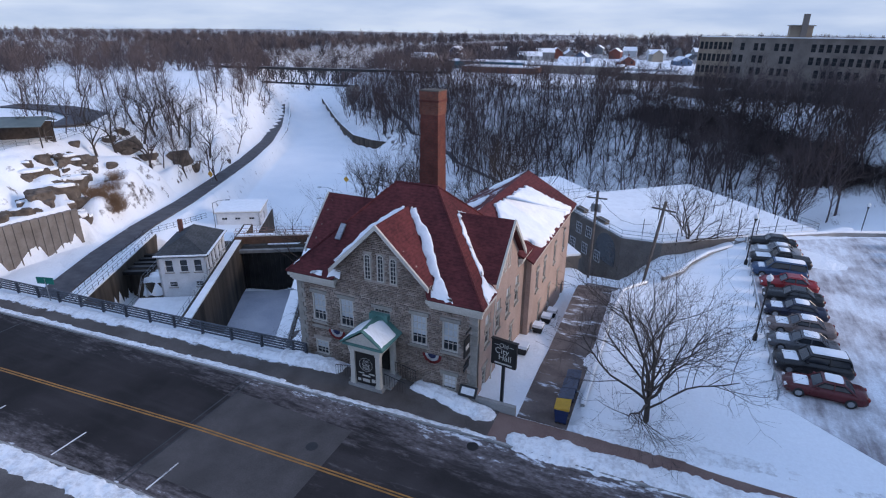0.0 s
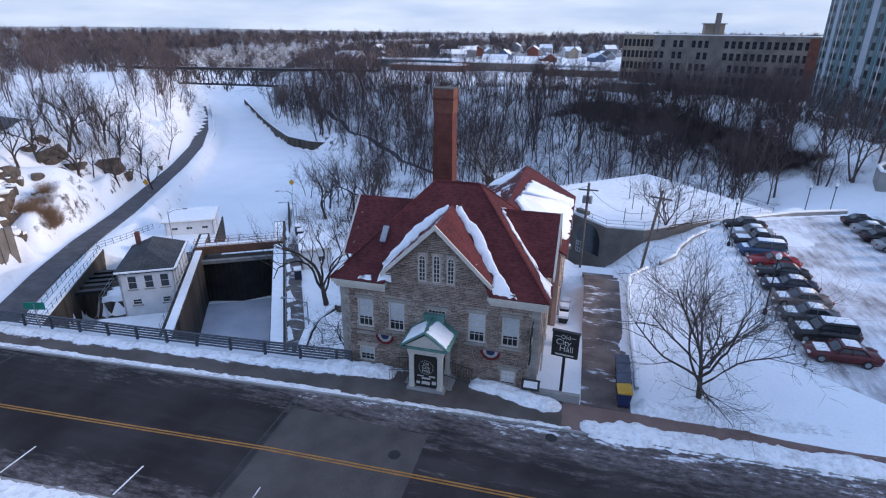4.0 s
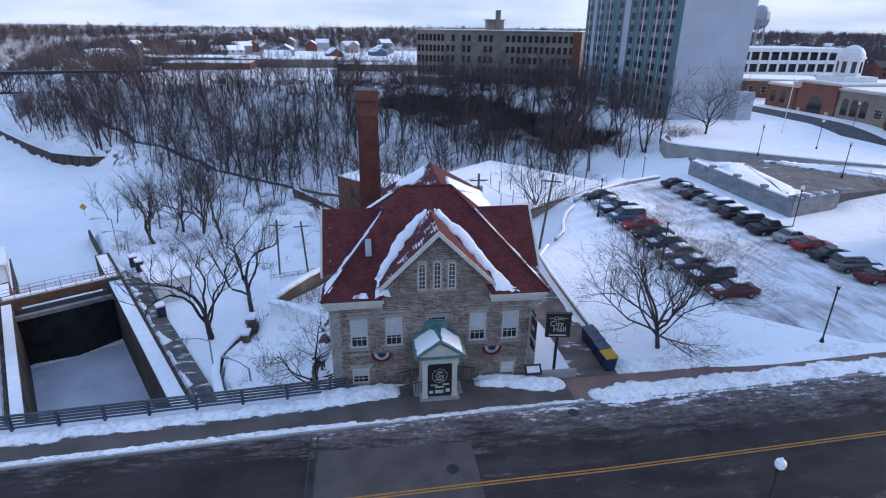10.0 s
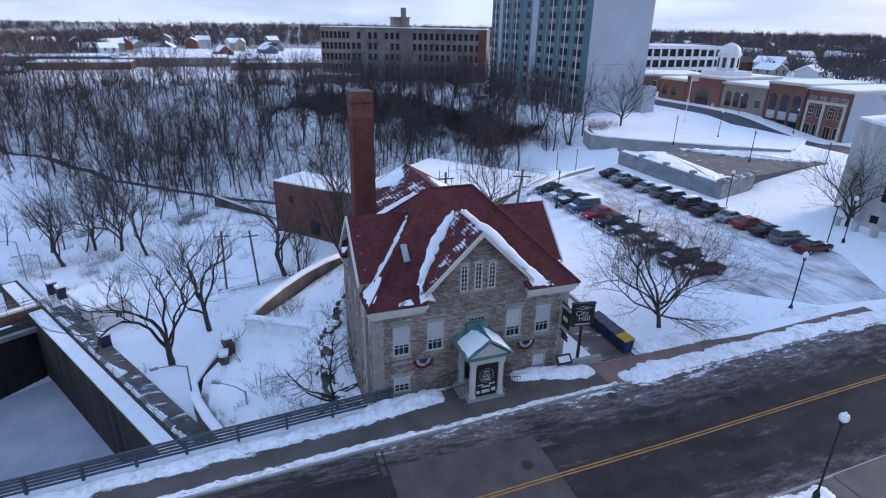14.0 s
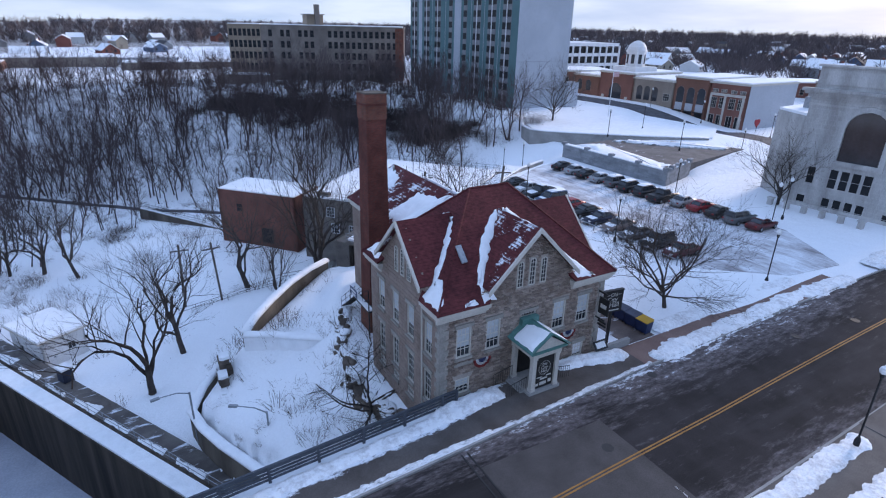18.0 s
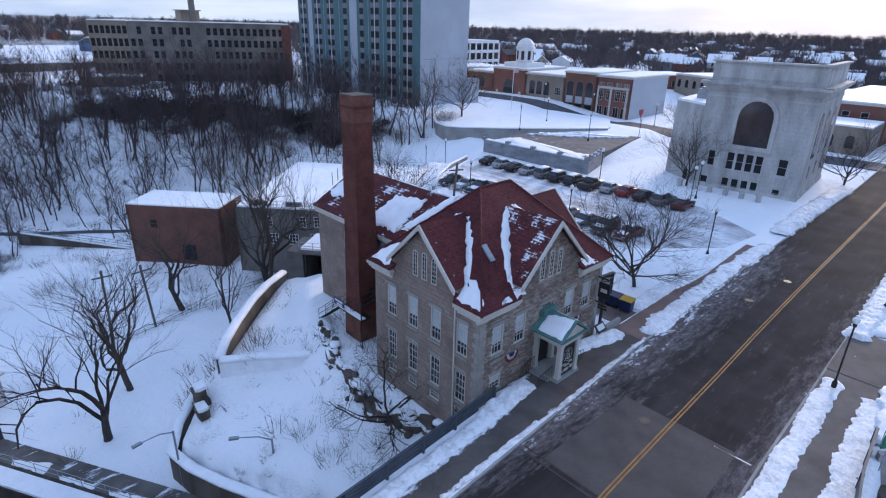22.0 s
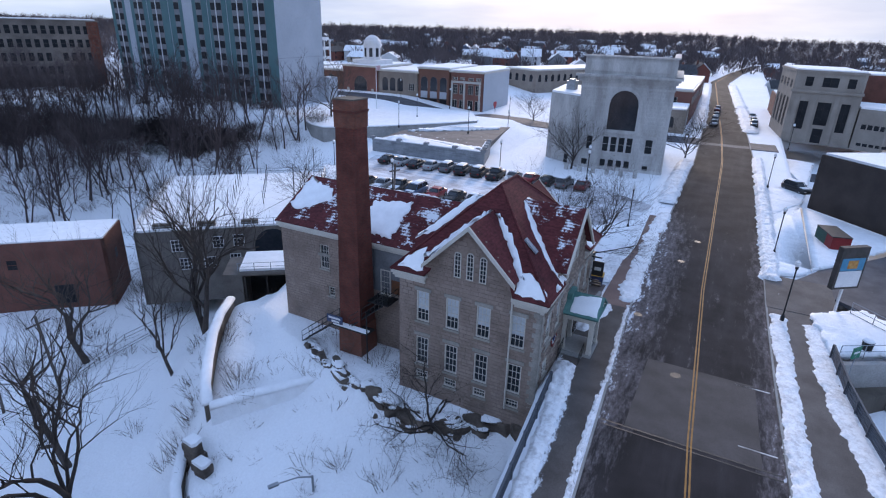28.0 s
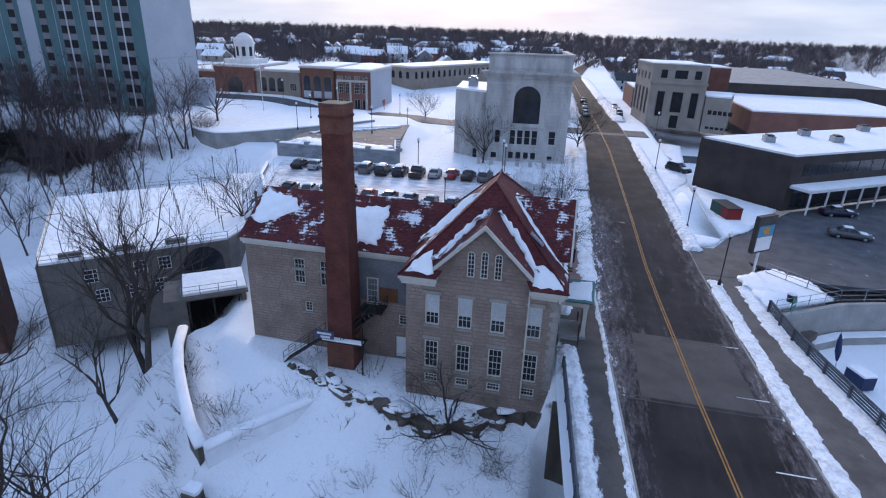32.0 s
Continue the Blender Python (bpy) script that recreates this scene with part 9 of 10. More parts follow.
tagged(part("plaza", bm, SNOW), "snow covered plaza beside the street", "plaza", kind="structure")
flag = thing("flagpole", 64.4, 101, 3.2, "white flagpole with a small striped flag", "flagpole")
part("pole", rod((0, 0, 0), (0, 0, 11), .08), WHITE, flag)
part("flag", boxes((.1, 1.9, -.02, .02, 9.3, 10.4)), surf("red_white_cloth", (.45, .2, .2), (.6, .5, .5), 2, 4, .8, stretch=(.1, .1, 6)), flag)

# cross street and main street beyond
def paved(name, pts, w, label):
    ribbon(name, TOWPATH, pts, w, label, "road", .12)
paved("cross_street", [(84, -60), (83.5, -10), (82, 20), (80, 45), (81, 62), (82, 80), (82, 100), (82, 120), (80, 142), (74, 168)], 8, "dark wet cross street between snow banks")

# shops with a cupola
SHOPBRICK = surf("shop_red_brick", (.18, .082, .064), (.24, .115, .09), .3, 8, .85, relief=.2)
SHOPTAN = surf("shop_tan_brick", (.24, .20, .165), (.31, .265, .22), .3, 8, .85, relief=.2)
SHOPDARK = surf("shop_brown_brick", (.17, .085, .06), (.22, .11, .08), .3, 8, .85, relief=.2)
p_far, p_near = Vector((90.6, 142.0)), Vector((92.5, 84.0))
dd = (p_near - p_far)
LL = dd.length
du = dd / LL
dn = Vector((-du.y, du.x))     # away from the street
runs = [(0, 10.7, 9.6, SHOPDARK, "arch2"), (10.7, 23.6, 11.2, SHOPBRICK, "portal"), (23.6, 37.3, 10.4, SHOPTAN, "arch3"), (37.3, 47.5, 11.8, SHOPDARK, "bays"), (47.5, LL, 11.4, SHOPBRICK, "store")]
for a, b, h, mt, style in runs:
    P = [p_far + du * a, p_far + du * b, p_far + du * b + dn * 21, p_far + du * a + dn * 21]
    sb, sd = poly_building("shop_building", [tuple(p) for p in P], .6, h, mt, {"arch2": "brown brick shop with arched windows", "portal": "red brick shop hall with an arched portal", "arch3": "tan brick shop with three arched windows", "bays": "brown brick shop with tall arched bays", "store": "red brick corner store with white trim"}[style], "shop", cornice_mat=TRIM)
    w, m, ln = sd[0]
    def win(u, z, ww, hh, fm=TRIM):
        simple_window(w, m, u, z, ww, hh, fm, rows=3, cols=3)
    if style == "arch2":
        for u in (2.5, 6.2):
            arch_window(w, m, u, 5.0, 2.0, 3.2, 3, 2, depth=.02)
    elif style == "portal":
        arch_window(w, m, ln / 2, .8, 4.6, 7.4, 4, 4, depth=.02, edge=.35)
        for u in (2.0, ln - 2.0):
            hang(part("column", boxes((u - .3, u + .3, -.5, 0, .6, 4.6)), TRIM), sb, m)
    elif style == "arch3":
        for u in (2.4, 5.0, 7.6):
            arch_window(w, m, u, 4.6, 1.9, 3.8, 3, 2, fm=IRON, depth=.02)
        win(11.5, 5, 2, 2)
        for u in (2.4, 5.0, 7.6, 11.2):
            simple_window(w, m, u, .9, 1.9, 2.6, IRON)
    elif style == "bays":
        for u in (2.0, 5.1, 8.2):
            arch_window(w, m, u, 5.4, 2.2, 4.0, 3, 3, depth=.02)
            hang(part("bay_panel", boxes((u - 1.1, u + 1.1, -.06, 0, 3.4, 5.3)), TOWERGREY), sb, m)
            simple_window(w, m, u, .7, 2.2, 2.4, IRON)
            hang(part("awning", boxes((u - 1.2, u + 1.2, -.7, 0, 3.1, 3.4)), IRON), sb, m)
    else:
        for u in (1.7, 4.0, 6.6, 8.9):
            if u < ln - 1:
                win(u, 5.2, 1.6, 2.6)
                simple_window(w, m, u, .8, 1.6, 2.8, TRIM, rows=1, cols=2)
                win(u, 9.0, 1.5, .8)
        hang(part("portico", boxes((.6, ln - .8, -.25, 0, 8.2, 8.8)), TRIM), sb, m)
        for u in (.8, ln / 2 - .6, ln - 1.2):
            hang(part("pilaster", boxes((u - .25, u + .25, -.2, 0, .6, 8.2)), TRIM), sb, m)
        hang(part("side_wall", boxes((0, 21, -.05, 0, .6, 11.2)), TOWERGREY), sb, sd[1][1])
cup = thing("white_cupola", 98.2, 125.0, 11.2, "white domed cupola above the shops", "cupola")
part("base", boxes((-4.5, 4.5, -4.5, 4.5, 0, 1.6)), WHITE, cup)
bm = bmesh.new()
turned(bm, [(2.8, 1.6), (2.8, 5.6), (3.1, 5.6), (3.1, 6.1)], sides=8)
part("drum", bm, WHITE, cup)
bm = bmesh.new()
turned(bm, [(2.8, 6.1), (2.6, 7.0), (1.9, 8.0), (.9, 8.6), (.1, 8.8)], sides=16)
part("dome", bm, WHITE, cup)
for k in range(8):
    t = math.pi * (k + .5) / 4
    part("opening", boxes((-.5, .5, -.02, .02, 2.4, 5.0)), GLASS, cup).matrix_basis = Matrix.Rotation(t, 4, "Z") @ Matrix.Translation((0, -2.62, 0))
heart = thing("heart_sign", 90.7, 79.5, 1.4, "red heart-shaped sculpture on a post", "sign")
part("post", rod((0, 0, 0), (0, 0, 1.2), .06), IRON, heart)
bm = bmesh.new()
pts = [(0, 1.0)] + [(.95 * math.sin(t) ** 3 * 1.1, 2.0 + .07 * (13 * math.cos(t) - 5 * math.cos(2 * t) - 2 * math.cos(3 * t) - math.cos(4 * t))) for t in np.linspace(-math.pi * .98, math.pi * .98, 24)]
slab(bm, [(x, 0, z) for x, z in pts[1:]], .15)
part("heart", bm, surf("red_enamel", (.3, .01, .015), (.38, .02, .03), 2, 9, .4, relief=0), heart)
# shops farther along and a strip across the square
for poly, h, mt, lab in (([(128, 118), (170, 100), (176, 114), (134, 132)], 8, SHOPBRICK, "low red brick shop row behind the square"), ([(150, 88), (205, 64), (211, 78), (156, 102)], 9, SHOPTAN, "tan stone shop row with arched openings"), ([(92, 160), (118, 150), (125, 168), (99, 178)], 9, SHOPDARK, "brown brick building behind the shops"), ([(90, 30.5), (103, 31), (103, 44), (90, 43)], 6.2, SHOPTAN, "low corner shop with a snowy roof"), ([(105, 31), (140, 31.5), (140, 50), (105, 48)], 9.5, SHOPBRICK, "plain red brick block on the main street"), ([(150, 32), (185, 33), (185, 50), (150, 50)], 8, SHOPDARK, "brown brick block on the main street")):
    b_, sd = poly_building("street_building", poly, .4, h, mt, lab, "shop", cornice_mat=TRIM if h > 8.5 else None)
    for w, m, ln in (sd[0], sd[3]):
        for k in range(int(ln / 3.6)):
            arch_window(w, m, 2 + k * 3.6, h - 4.2, 1.6, 2.6, 2, 2, depth=.02) if mt is SHOPTAN else simple_window(w, m, 2 + k * 3.6, h - 3.8, 1.5, 2.0, TRIM)
pk = thing("white_parking_deck", 140, 190, 5, "pale open parking structure far behind the shops", "car park")
for k in range(4):
    wpart("floor_slab", boxes((105, 165, 195, 225, 3 + k * 4.2, 4.3 + k * 4.2)), WHITE, pk)
    for j in range(16):
        wpart("column", boxes((105.2 + j * 4, 105.9 + j * 4, 194.9, 195.4, 3 + k * 4.2, 7.4 + k * 4.2)), WHITE, pk) if k < 3 else None
# black solid standing in for the shade between the open floors
wpart("core", boxes((106, 164, 196, 224, 1, 15)), IRON, pk)

# bank
BANK = surf("buff_limestone", (.27, .235, .20), (.35, .31, .265), .3, 8, .85, relief=.2)
bk, bs = poly_building("stone_bank", [(98.6, 9.8), (96.2, -3.3), (116, -1.5), (117, 11.8)], .2, 16.2, BANK, "buff limestone bank with tall dark windows", "bank", cornice_mat=BANK)
wall_, m_, ln_ = bs[0]
hang(part("belt_course", boxes((-.3, ln_ + .3, -.35, 0, 11.5, 12.1)), BANK), bk, m_)
for u, w in ((2.9, 1.7), (6.9, 2.6), (10.9, 1.7)):
    simple_window(wall_, m_, u, 4.6 if w > 2 else 3.4, w, 5.0 if w > 2 else 6.2, IRON, rows=3, cols=2)
for u in (1.3, 4.7, 9.1, 12.5):
    hang(part("pilaster", boxes((u - .5, u + .5, -.3, 0, .5, 11)), BANK), bk, m_)
simple_window(wall_, m_, 6.9, .6, 2.0, 3.2, IRON)
for u in (2.9, 6.2, 7.7, 10.9):
    simple_window(wall_, m_, u, 12.9, 1.5, 2.0, IRON)
for w, m, ln in (bs[3],):
    for k in range(4):
        simple_window(w, m, 3 + k * 4.2, 3.5, 1.7, 6.5, IRON, rows=3, cols=2)
        simple_window(w, m, 3 + k * 4.2, 12.2, 1.4, 1.8, IRON)
bb, b2 = poly_building("bank_side_block", [(96.1, -3.6), (93.6, -8.8), (108, -13), (110, -3.5)], .2, 9.0, BANK, "lower buff block beside the bank", "bank")
for k in range(5):
    simple_window(b2[0][0], b2[0][1], 1.5 + k * 1.2, 4.8, .9, 1.0, GLASS)
    simple_window(b2[0][0], b2[0][1], 1.5 + k * 1.2, 1.2, .9, .6, GLASS)
poly_building("brick_block", [(117, 2), (116, -13), (130, -12), (131, 8)], .2, 15, OLDBRICK, "plain dark red brick block behind the bank", "building")

# brown store with canopy, south of the street
BROWN = surf("dark_brown_cladding", (.042, .034, .031), (.065, .052, .047), .4, 7, .8, relief=.2)
bn, bns = poly_building("brown_store", [(38, 8.5), (26.6, -1.5), (52, -38.7), (64.2, -29.6)], .1, 7.9, BROWN, "dark brown flat-roofed store with a white canopy", "store", roof_snow=.3)
w0, m0, l0 = bns[1]
hang(part("window_band", boxes((2.5, l0, -.04, 0, 5.0, 6.7)), GLASS), bn, m0)
for k in range(12):
    hang(part("mullion", boxes((2.5 + k * 2.9, 2.6 + k * 2.9, -.08, 0, 5.0, 6.7)), IRON), bn, m0)
hang(part("canopy", boxes((.5, l0, -3.2, 0, 3.5, 3.85)), WHITE), bn, m0)
hang(part("canopy_snow", boxes((.6, l0, -3.1, -.1, 3.85, 4.0)), SNOW), bn, m0)
for k in range(10):
    hang(part("canopy_post", boxes((.8 + k * 3.6, 1.0 + k * 3.6, -3.1, -2.9, .1, 3.5)), WHITE), bn, m0)
for k in range(6):
    hang(part("shop_sign", boxes((1.6 + k * 4, 4.6 + k * 4, -.1, 0, 2.7, 3.4)), surf("turquoise_sign", (.02, .14, .22), (.04, .2, .3), 2, 9, .5)), bn, m0)
    hang(part("shopfront", boxes((1.4 + k * 4, 4.8 + k * 4, -.03, 0, .3, 2.6)), GLASS), bn, m0)
for x, y in ((37, -1), (41, -12), (46, -9), (50, -25), (56, -22)):
    u = thing("roof_unit", x, y, 8.1, "grey air unit on the snowy store roof", "roof unit", group="roof units on the store")
    part("box", boxes((-1, 1, -.7, .7, 0, 1.0)), GALV, u)
    part("cowl", boxes((-.7, .7, -.5, .5, 1.0, 1.2)), IRON, u)
bm = bmesh.new()
prism(bm, [(1.8, 6.8), (-.5, 4.2), (.5, -45), (54, -45), (50, -38.2), (25.4, -2.2), (18.5, 3), (11, 9.3), (7, 11.6), (5.2, 10.5)], .0, .36)
tagged(part("store_car_park", bm, TOWPATH), "dark wet car park before the store", "car park", kind="structure")
strip("store_drive", SIDEWALK, [(-1.2, 8.8, kerb_s(-1) - .1, .16), (6.6, 8.8, kerb_s(6) - .1, .16)], "concrete drive into the store car park", "drive")
for sd, pts in ((61, [(7, 13.9), (24, 14.2), (36, 9.5), (25.6, -.6), (19.5, 3.4), (14.6, 6), (11, 9.6), (8, 11.4)]), (62, [(28, 14.2), (70, 14.8), (74, 10), (72, 5), (38.5, 9.2)]), (63, [(-8.3, 10.2), (-1.5, 11.2), (.4, 9.2), (2.0, 6.7), (-.6, 4.3), (-4.3, 3.4)])):
    snow_patch("lawn_snow", pts, lambda x, y: .3, .28, None, .2, sd)
db = thing("store_dumpster", 20.6, 7.4, .4, "red and green dumpster in the snow beside the store", "dumpster", turn=15)
for nm, d, c in (("red_half", (-2.2, -.6, -1, 1, 0, 1.6), (.22, .02, .02)), ("green_half", (-.6, 2.2, -1, 1, 0, 1.6), (.02, .07, .05))):
    part(nm, boxes(d), surf(nm + "_paint", tuple(v * .8 for v in c), c, 2, 9, .6), db)
part("lid", boxes((-2.2, 2.2, -1.05, 1.05, 1.6, 1.7)), IRON, db)
# big roadside sign
sg = thing("roadside_sign", .7, 9.1, .3, "brown and blue roadside sign board on a white post", "sign", turn=-52)
part("leg", rod((0, 0, 0), (0, 0, 2.6), .13), WHITE, sg)
part("cabinet", boxes((-1.35, 1.35, -.25, .25, 2.4, 6.3)), surf("brown_sign_cabinet", (.05, .045, .04), (.08, .07, .065), 2, 9, .7), sg)
part("panel", boxes((-1.15, 1.15, -.28, .28, 2.6, 4.1)), WHITE, sg)
part("blue_panel", boxes((-1.15, 1.15, -.28, .28, 4.15, 5.3)), surf("sky_blue_panel", (.06, .22, .36), (.09, .28, .42), 2, 9, .5), sg)
part("emblem", boxes((-.5, .5, -.3, .3, 4.35, 5.1)), surf("orange_blob", (.4, .15, .03), (.5, .3, .1), 3, 3, .5), sg)
# mall roofs and main street farther out
for poly, h, mt, lab in (([(100, -16), (104, -60), (190, -60), (190, -16)], 5.5, SHOPBRICK, "low shopping mall with a snowy roof"), ([(150, -14), (260, -16), (260, -70), (150, -70)], 9, BROWN, "long dark brown mall block"), ([(133, 10), (155, 11), (155, -8), (133, -6)], 7, OLDBRICK, "brick shop on the main street")):
    b_, sd = poly_building("mall_building", poly, .2, h, mt, lab, "shop", roof_snow=0 if mt is BROWN else .3)
# lower lock side south of the bridge
lo = thing("upper_lock_terrace", -6, 6, -3.6, "grey concrete terrace wall beside the upper lock", "wall", kind="structure")
for (xa, ya), (xb, yb) in (((-9.2, 9.9), (-4.9, 3.1)), ((-4.9, 3.1), (-2.6, -4.0)), ((-2.6, -4.0), (1.4, -50))):
    bm = bmesh.new()
    prism(bm, [(xa, ya), (xa - .4, ya - .2), (xb - .4, yb - .2), (xb, yb)][::-1], -5, .42)
    wpart("wall", bm, CONCRETE, lo)
bm = bmesh.new()
prism(bm, [(-9.3, 9.8), (-10.9, 8.6), (-7.6, 5.4), (-6.6, 6.4)], -5, -1.65)
wpart("ramp_block", bm, DARKCONC, lo)
for (xa, ya), (xb, yb) in (((-7.6, 6.2), (-5.5, 2.9)), ((-5.5, 2.9), (-3.2, -4.1)), ((-3.2, -4.1), (.8, -50))):
    bm = bmesh.new()
    prism(bm, [(xa, ya), (xa - .9, ya - .4), (xb - .9, yb - .4), (xb, yb)][::-1], -5, -2.45)
    wpart("ledge", bm, CONCRETE, lo)
    bm = bmesh.new()
    prism(bm, [(xa, ya), (xa - .86, ya - .4), (xb - .86, yb - .4), (xb, yb)][::-1], -2.45, -2.33)
    wpart("ledge_snow", bm, SNOW, lo)
railing("mesh_fence", [(-8.8, 9.9, .42), (-4.7, 3.1, .42), (-2.4, -4.0, .42), (.6, -40, .42)], "grey mesh fence at the terrace edge", h=1.2, material=GALV, step=2.2)
railing("mesh_fence", [(-4.6, 3.1, .4), (-2.6, 5.2, .4), (.5, 8.0, .4)], "grey chain-link fence on the snowy lawn", h=1.2, material=GALV, step=2.2)
bx = thing("storage_box", -13.2, 4.1, -3.1, "dark blue storage box with snow on its lid", "box", turn=20)
part("body", boxes((-.9, .9, -.6, .6, 0, 1.15)), NAVY, bx)
part("lid_snow", boxes((-.88, .88, -.58, .58, 1.15, 1.32)), SNOW, bx)
fl = thing("flag", -11.6, 5.2, -3.0, "furled dark blue flag on a leaning pole", "flag")
part("pole", rod((0, 0, 0), (.5, .2, 3.4), .03), GALV, fl)
bm = bmesh.new()
tube(bm, [(.12, .05, .9), (.25, .12, 1.7), (.42, .18, 2.7), (.5, .2, 3.3)], [.10, .26, .2, .04], 7)
part("cloth", bm, NAVY, fl)
tb = thing("litter_bin", -6.3, 7.8, .3, "dark round litter bin capped with snow", "bin")
bm = bmesh.new()
turned(bm, [(.34, 0), (.4, .9), (.42, 1.0)])
part("drum", bm, IRON, tb)
bm = bmesh.new()
turned(bm, [(.4, 1.0), (.36, 1.12), (.15, 1.2)])
part("snow_cap", bm, SNOW, tb)
gs = thing("green_street_sign", -11.0, 9.5, .3, "green square street sign on a thin post", "sign", turn=-40)
part("post", rod((0, 0, 0), (0, 0, 2.4), .04), GALV, gs)
part("plate", boxes((-.45, .45, -.03, .03, 1.6, 2.5)), surf("green_sign", (.01, .13, .07), (.02, .17, .10), 2, 9, .5), gs)
part("lettering", boxes((-.3, .3, -.04, -.03, 2.0, 2.15)), WHITE, gs)
gs2 = thing("green_guide_sign", -48.5, 26.1, .4, "green street guide sign over the railing", "sign", turn=15)
part("post", rod((0, 0, 0), (0, 0, 2.2), .05), GALV, gs2)
part("plate", boxes((-.8, .8, -.03, .03, 1.7, 2.3)), surf("teal_sign", (.01, .16, .12), (.02, .2, .15), 2, 9, .5), gs2)

# powerhouse with arch, brick shed, sluice
E1, E2 = Vector((.74, .67)).normalized(), Vector((-.67, .74)).normalized()
SE = Vector((-4.9, 66.7))
PP = [SE + E2 * 18.5, SE, SE + E1 * 3.6 - E2 * 3.0, SE + E1 * 26 - E2 * 5.4, SE + E1 * 26.5 + E2 * 18.5]
OLDSTONE = surf("dark_old_stone", (.125, .11, .10), (.19, .17, .15), .5, 6, .9, relief=.5)
ph, ps = poly_building("powerhouse", [tuple(p) for p in PP], -10, -.6, OLDSTONE, "old dark stone powerhouse with a flat snowy roof", "building", roof_snow=.25)
w0, m0, l0 = ps[0]
for u, z in ((5.2, -5.6), (8.0, -5.6), (11.0, -5.4), (9.2, -3.0), (11.6, -2.9), (14.0, -5.4), (4.5, -3.2)):
    simple_window(w0, m0, u, z, 1.3, 1.5, WHITE, rows=3, cols=3)
arch_window(w0, m0, 15.6, -4.8, 4.4, 3.9, 1, 1, fm=OLDSTONE, edge=.25, depth=.03)
hang(part("arch_door", boxes((15.2, 16.2, -.03, 0, -4.6, -1.9)), BARK), ph, m0)
for k in range(3):
    hang(part("roof_vent", boxes((2 + k * 5, 4 + k * 5, .6, 1.3, -.5, .15)), DARKCONC), ph, m0)
for e2_, e1_first, e1_last in ((-4.3, 4.4, 22.5), (0, 3.0, 26), (4.1, 8.6, 26), (8.1, 12.0, 27)):
    for k in range(int((e1_last - e1_first) / 3.05) + 1):
        p = SE + E1 * (e1_first + k * 3.05) + E2 * e2_
        fp = thing("fence_post", p.x, p.y, -.4, "thin dark post standing in the roof snow", "post", group="posts across the powerhouse roof")
        fp.matrix_basis = fp.matrix_basis @ Matrix.Rotation(radians((k * 37 % 7) - 3), 4, "X")
        part("post", rod((0, 0, 0), (0, 0, 2.0), .05, 5), IRON, fp)
railing("roof_railing", [(*(SE + E2 * 18.2), -.4), (*SE, -.4), (*(SE + E1 * 3.7 - E2 * 2.8), -.4), (*(SE + E1 * 25.8 - E2 * 5.2), -.4), (*(SE + E1 * 26.2 + E2 * 18.2), -.4), (*(SE + E2 * 18.2), -.4)], "thin railing round the powerhouse roof", h=.9, step=2.5, rails=(1.0, .5), material=GALV)
# low open shelter in front of the arch
sh = thing("stone_shelter", -13.0, 63.5, -4.5, "low stone shelter with a dark opening and snowy roof", "shed", turn=-53)
part("side_wall", boxes((-4.6, -2.6, -2.4, 2.6, -4, 2.2)), OLDSTONE, sh)
part("side_wall", boxes((2.5, 3.0, -2.4, 2.6, -4, 2.2)), OLDSTONE, sh)
# back wall coloured black for the shade inside the opening
part("back_wall", boxes((-2.6, 2.5, 2.2, 2.6, -4, 2.2)), IRON, sh)
part("lintel", boxes((-2.6, 2.5, -2.4, -2.0, 1.95, 2.2)), DARKCONC, sh)
part("roof_slab", boxes((-2.9, 3.2, -2.7, 2.8, 2.2, 2.5)), OLDSTONE, sh)
part("roof_snow", boxes((-2.8, 3.1, -2.3, 2.7, 2.5, 2.78)), SNOW, sh)
for x in (-2.4, -.1, 2.3):
    part("door_post", boxes((x - .08, x + .08, -2.1, -1.9, -1, 1.95)), BARK, sh)
railing("shelter_railing", [(-16.7, 64.4, -1.9), (-13.6, 60.3, -1.9)], "thin railing on the shelter roof", h=.9, step=1.6, rails=(1.0, .5), material=GALV)
BS = Vector((-16.5, 88.0))
bd = Vector((-.67, .74)).normalized()
be = Vector((.74, .67)).normalized()
br_, brs = poly_building("brick_shed", [tuple(BS + bd * 14.6), tuple(BS), tuple(BS + be * 7.5), tuple(BS + be * 7.5 + bd * 14.6)], -14, -3.0, OLDBRICK, "dark red brick shed with a snowy roof", "shed", roof_snow=.2)
simple_window(brs[0][0], brs[0][1], 9, -11.5, 2.2, 2.6, IRON)
simple_window(brs[0][0], brs[0][1], 4, -6.5, 1.2, 1.4, OLDBRICK)
simple_window(brs[1][0], brs[1][1], 3.5, -7, 1.2, 1.6, OLDBRICK)
sl = thing("sluice_wall", -35, 122, -14, "dark concrete sluice wall with a railing", "wall", kind="structure")
bm = bmesh.new()
prism(bm, [(-38, 125.5), (-25.5, 105.5), (-24.7, 106), (-37.2, 126)], -18, -12.6)
wpart("wall", bm, DARKCONC, sl)
wpart("snow", rod((-37.6, 125.7, -12.62), (-25.1, 105.8, -12.62), .3, 6), SNOW, sl)
railing("sluice_railing", [(-37.6, 125.7, -12.5), (-25.1, 105.8, -12.5)], "dark railing on the sluice wall", step=2.5)
railing("footpath_fence", [(-36, 76, gz(-36, 76)), (-29.8, 75.9, gz(-29.8, 75.9)), (-22, 78.3, gz(-22, 78.3)), (-14, 78.5, gz(-14, 78.5))], "thin rail fence beside the snowy footpath", h=.9, step=2.4, rails=(1.0, .5), r=.03, material=BARK)

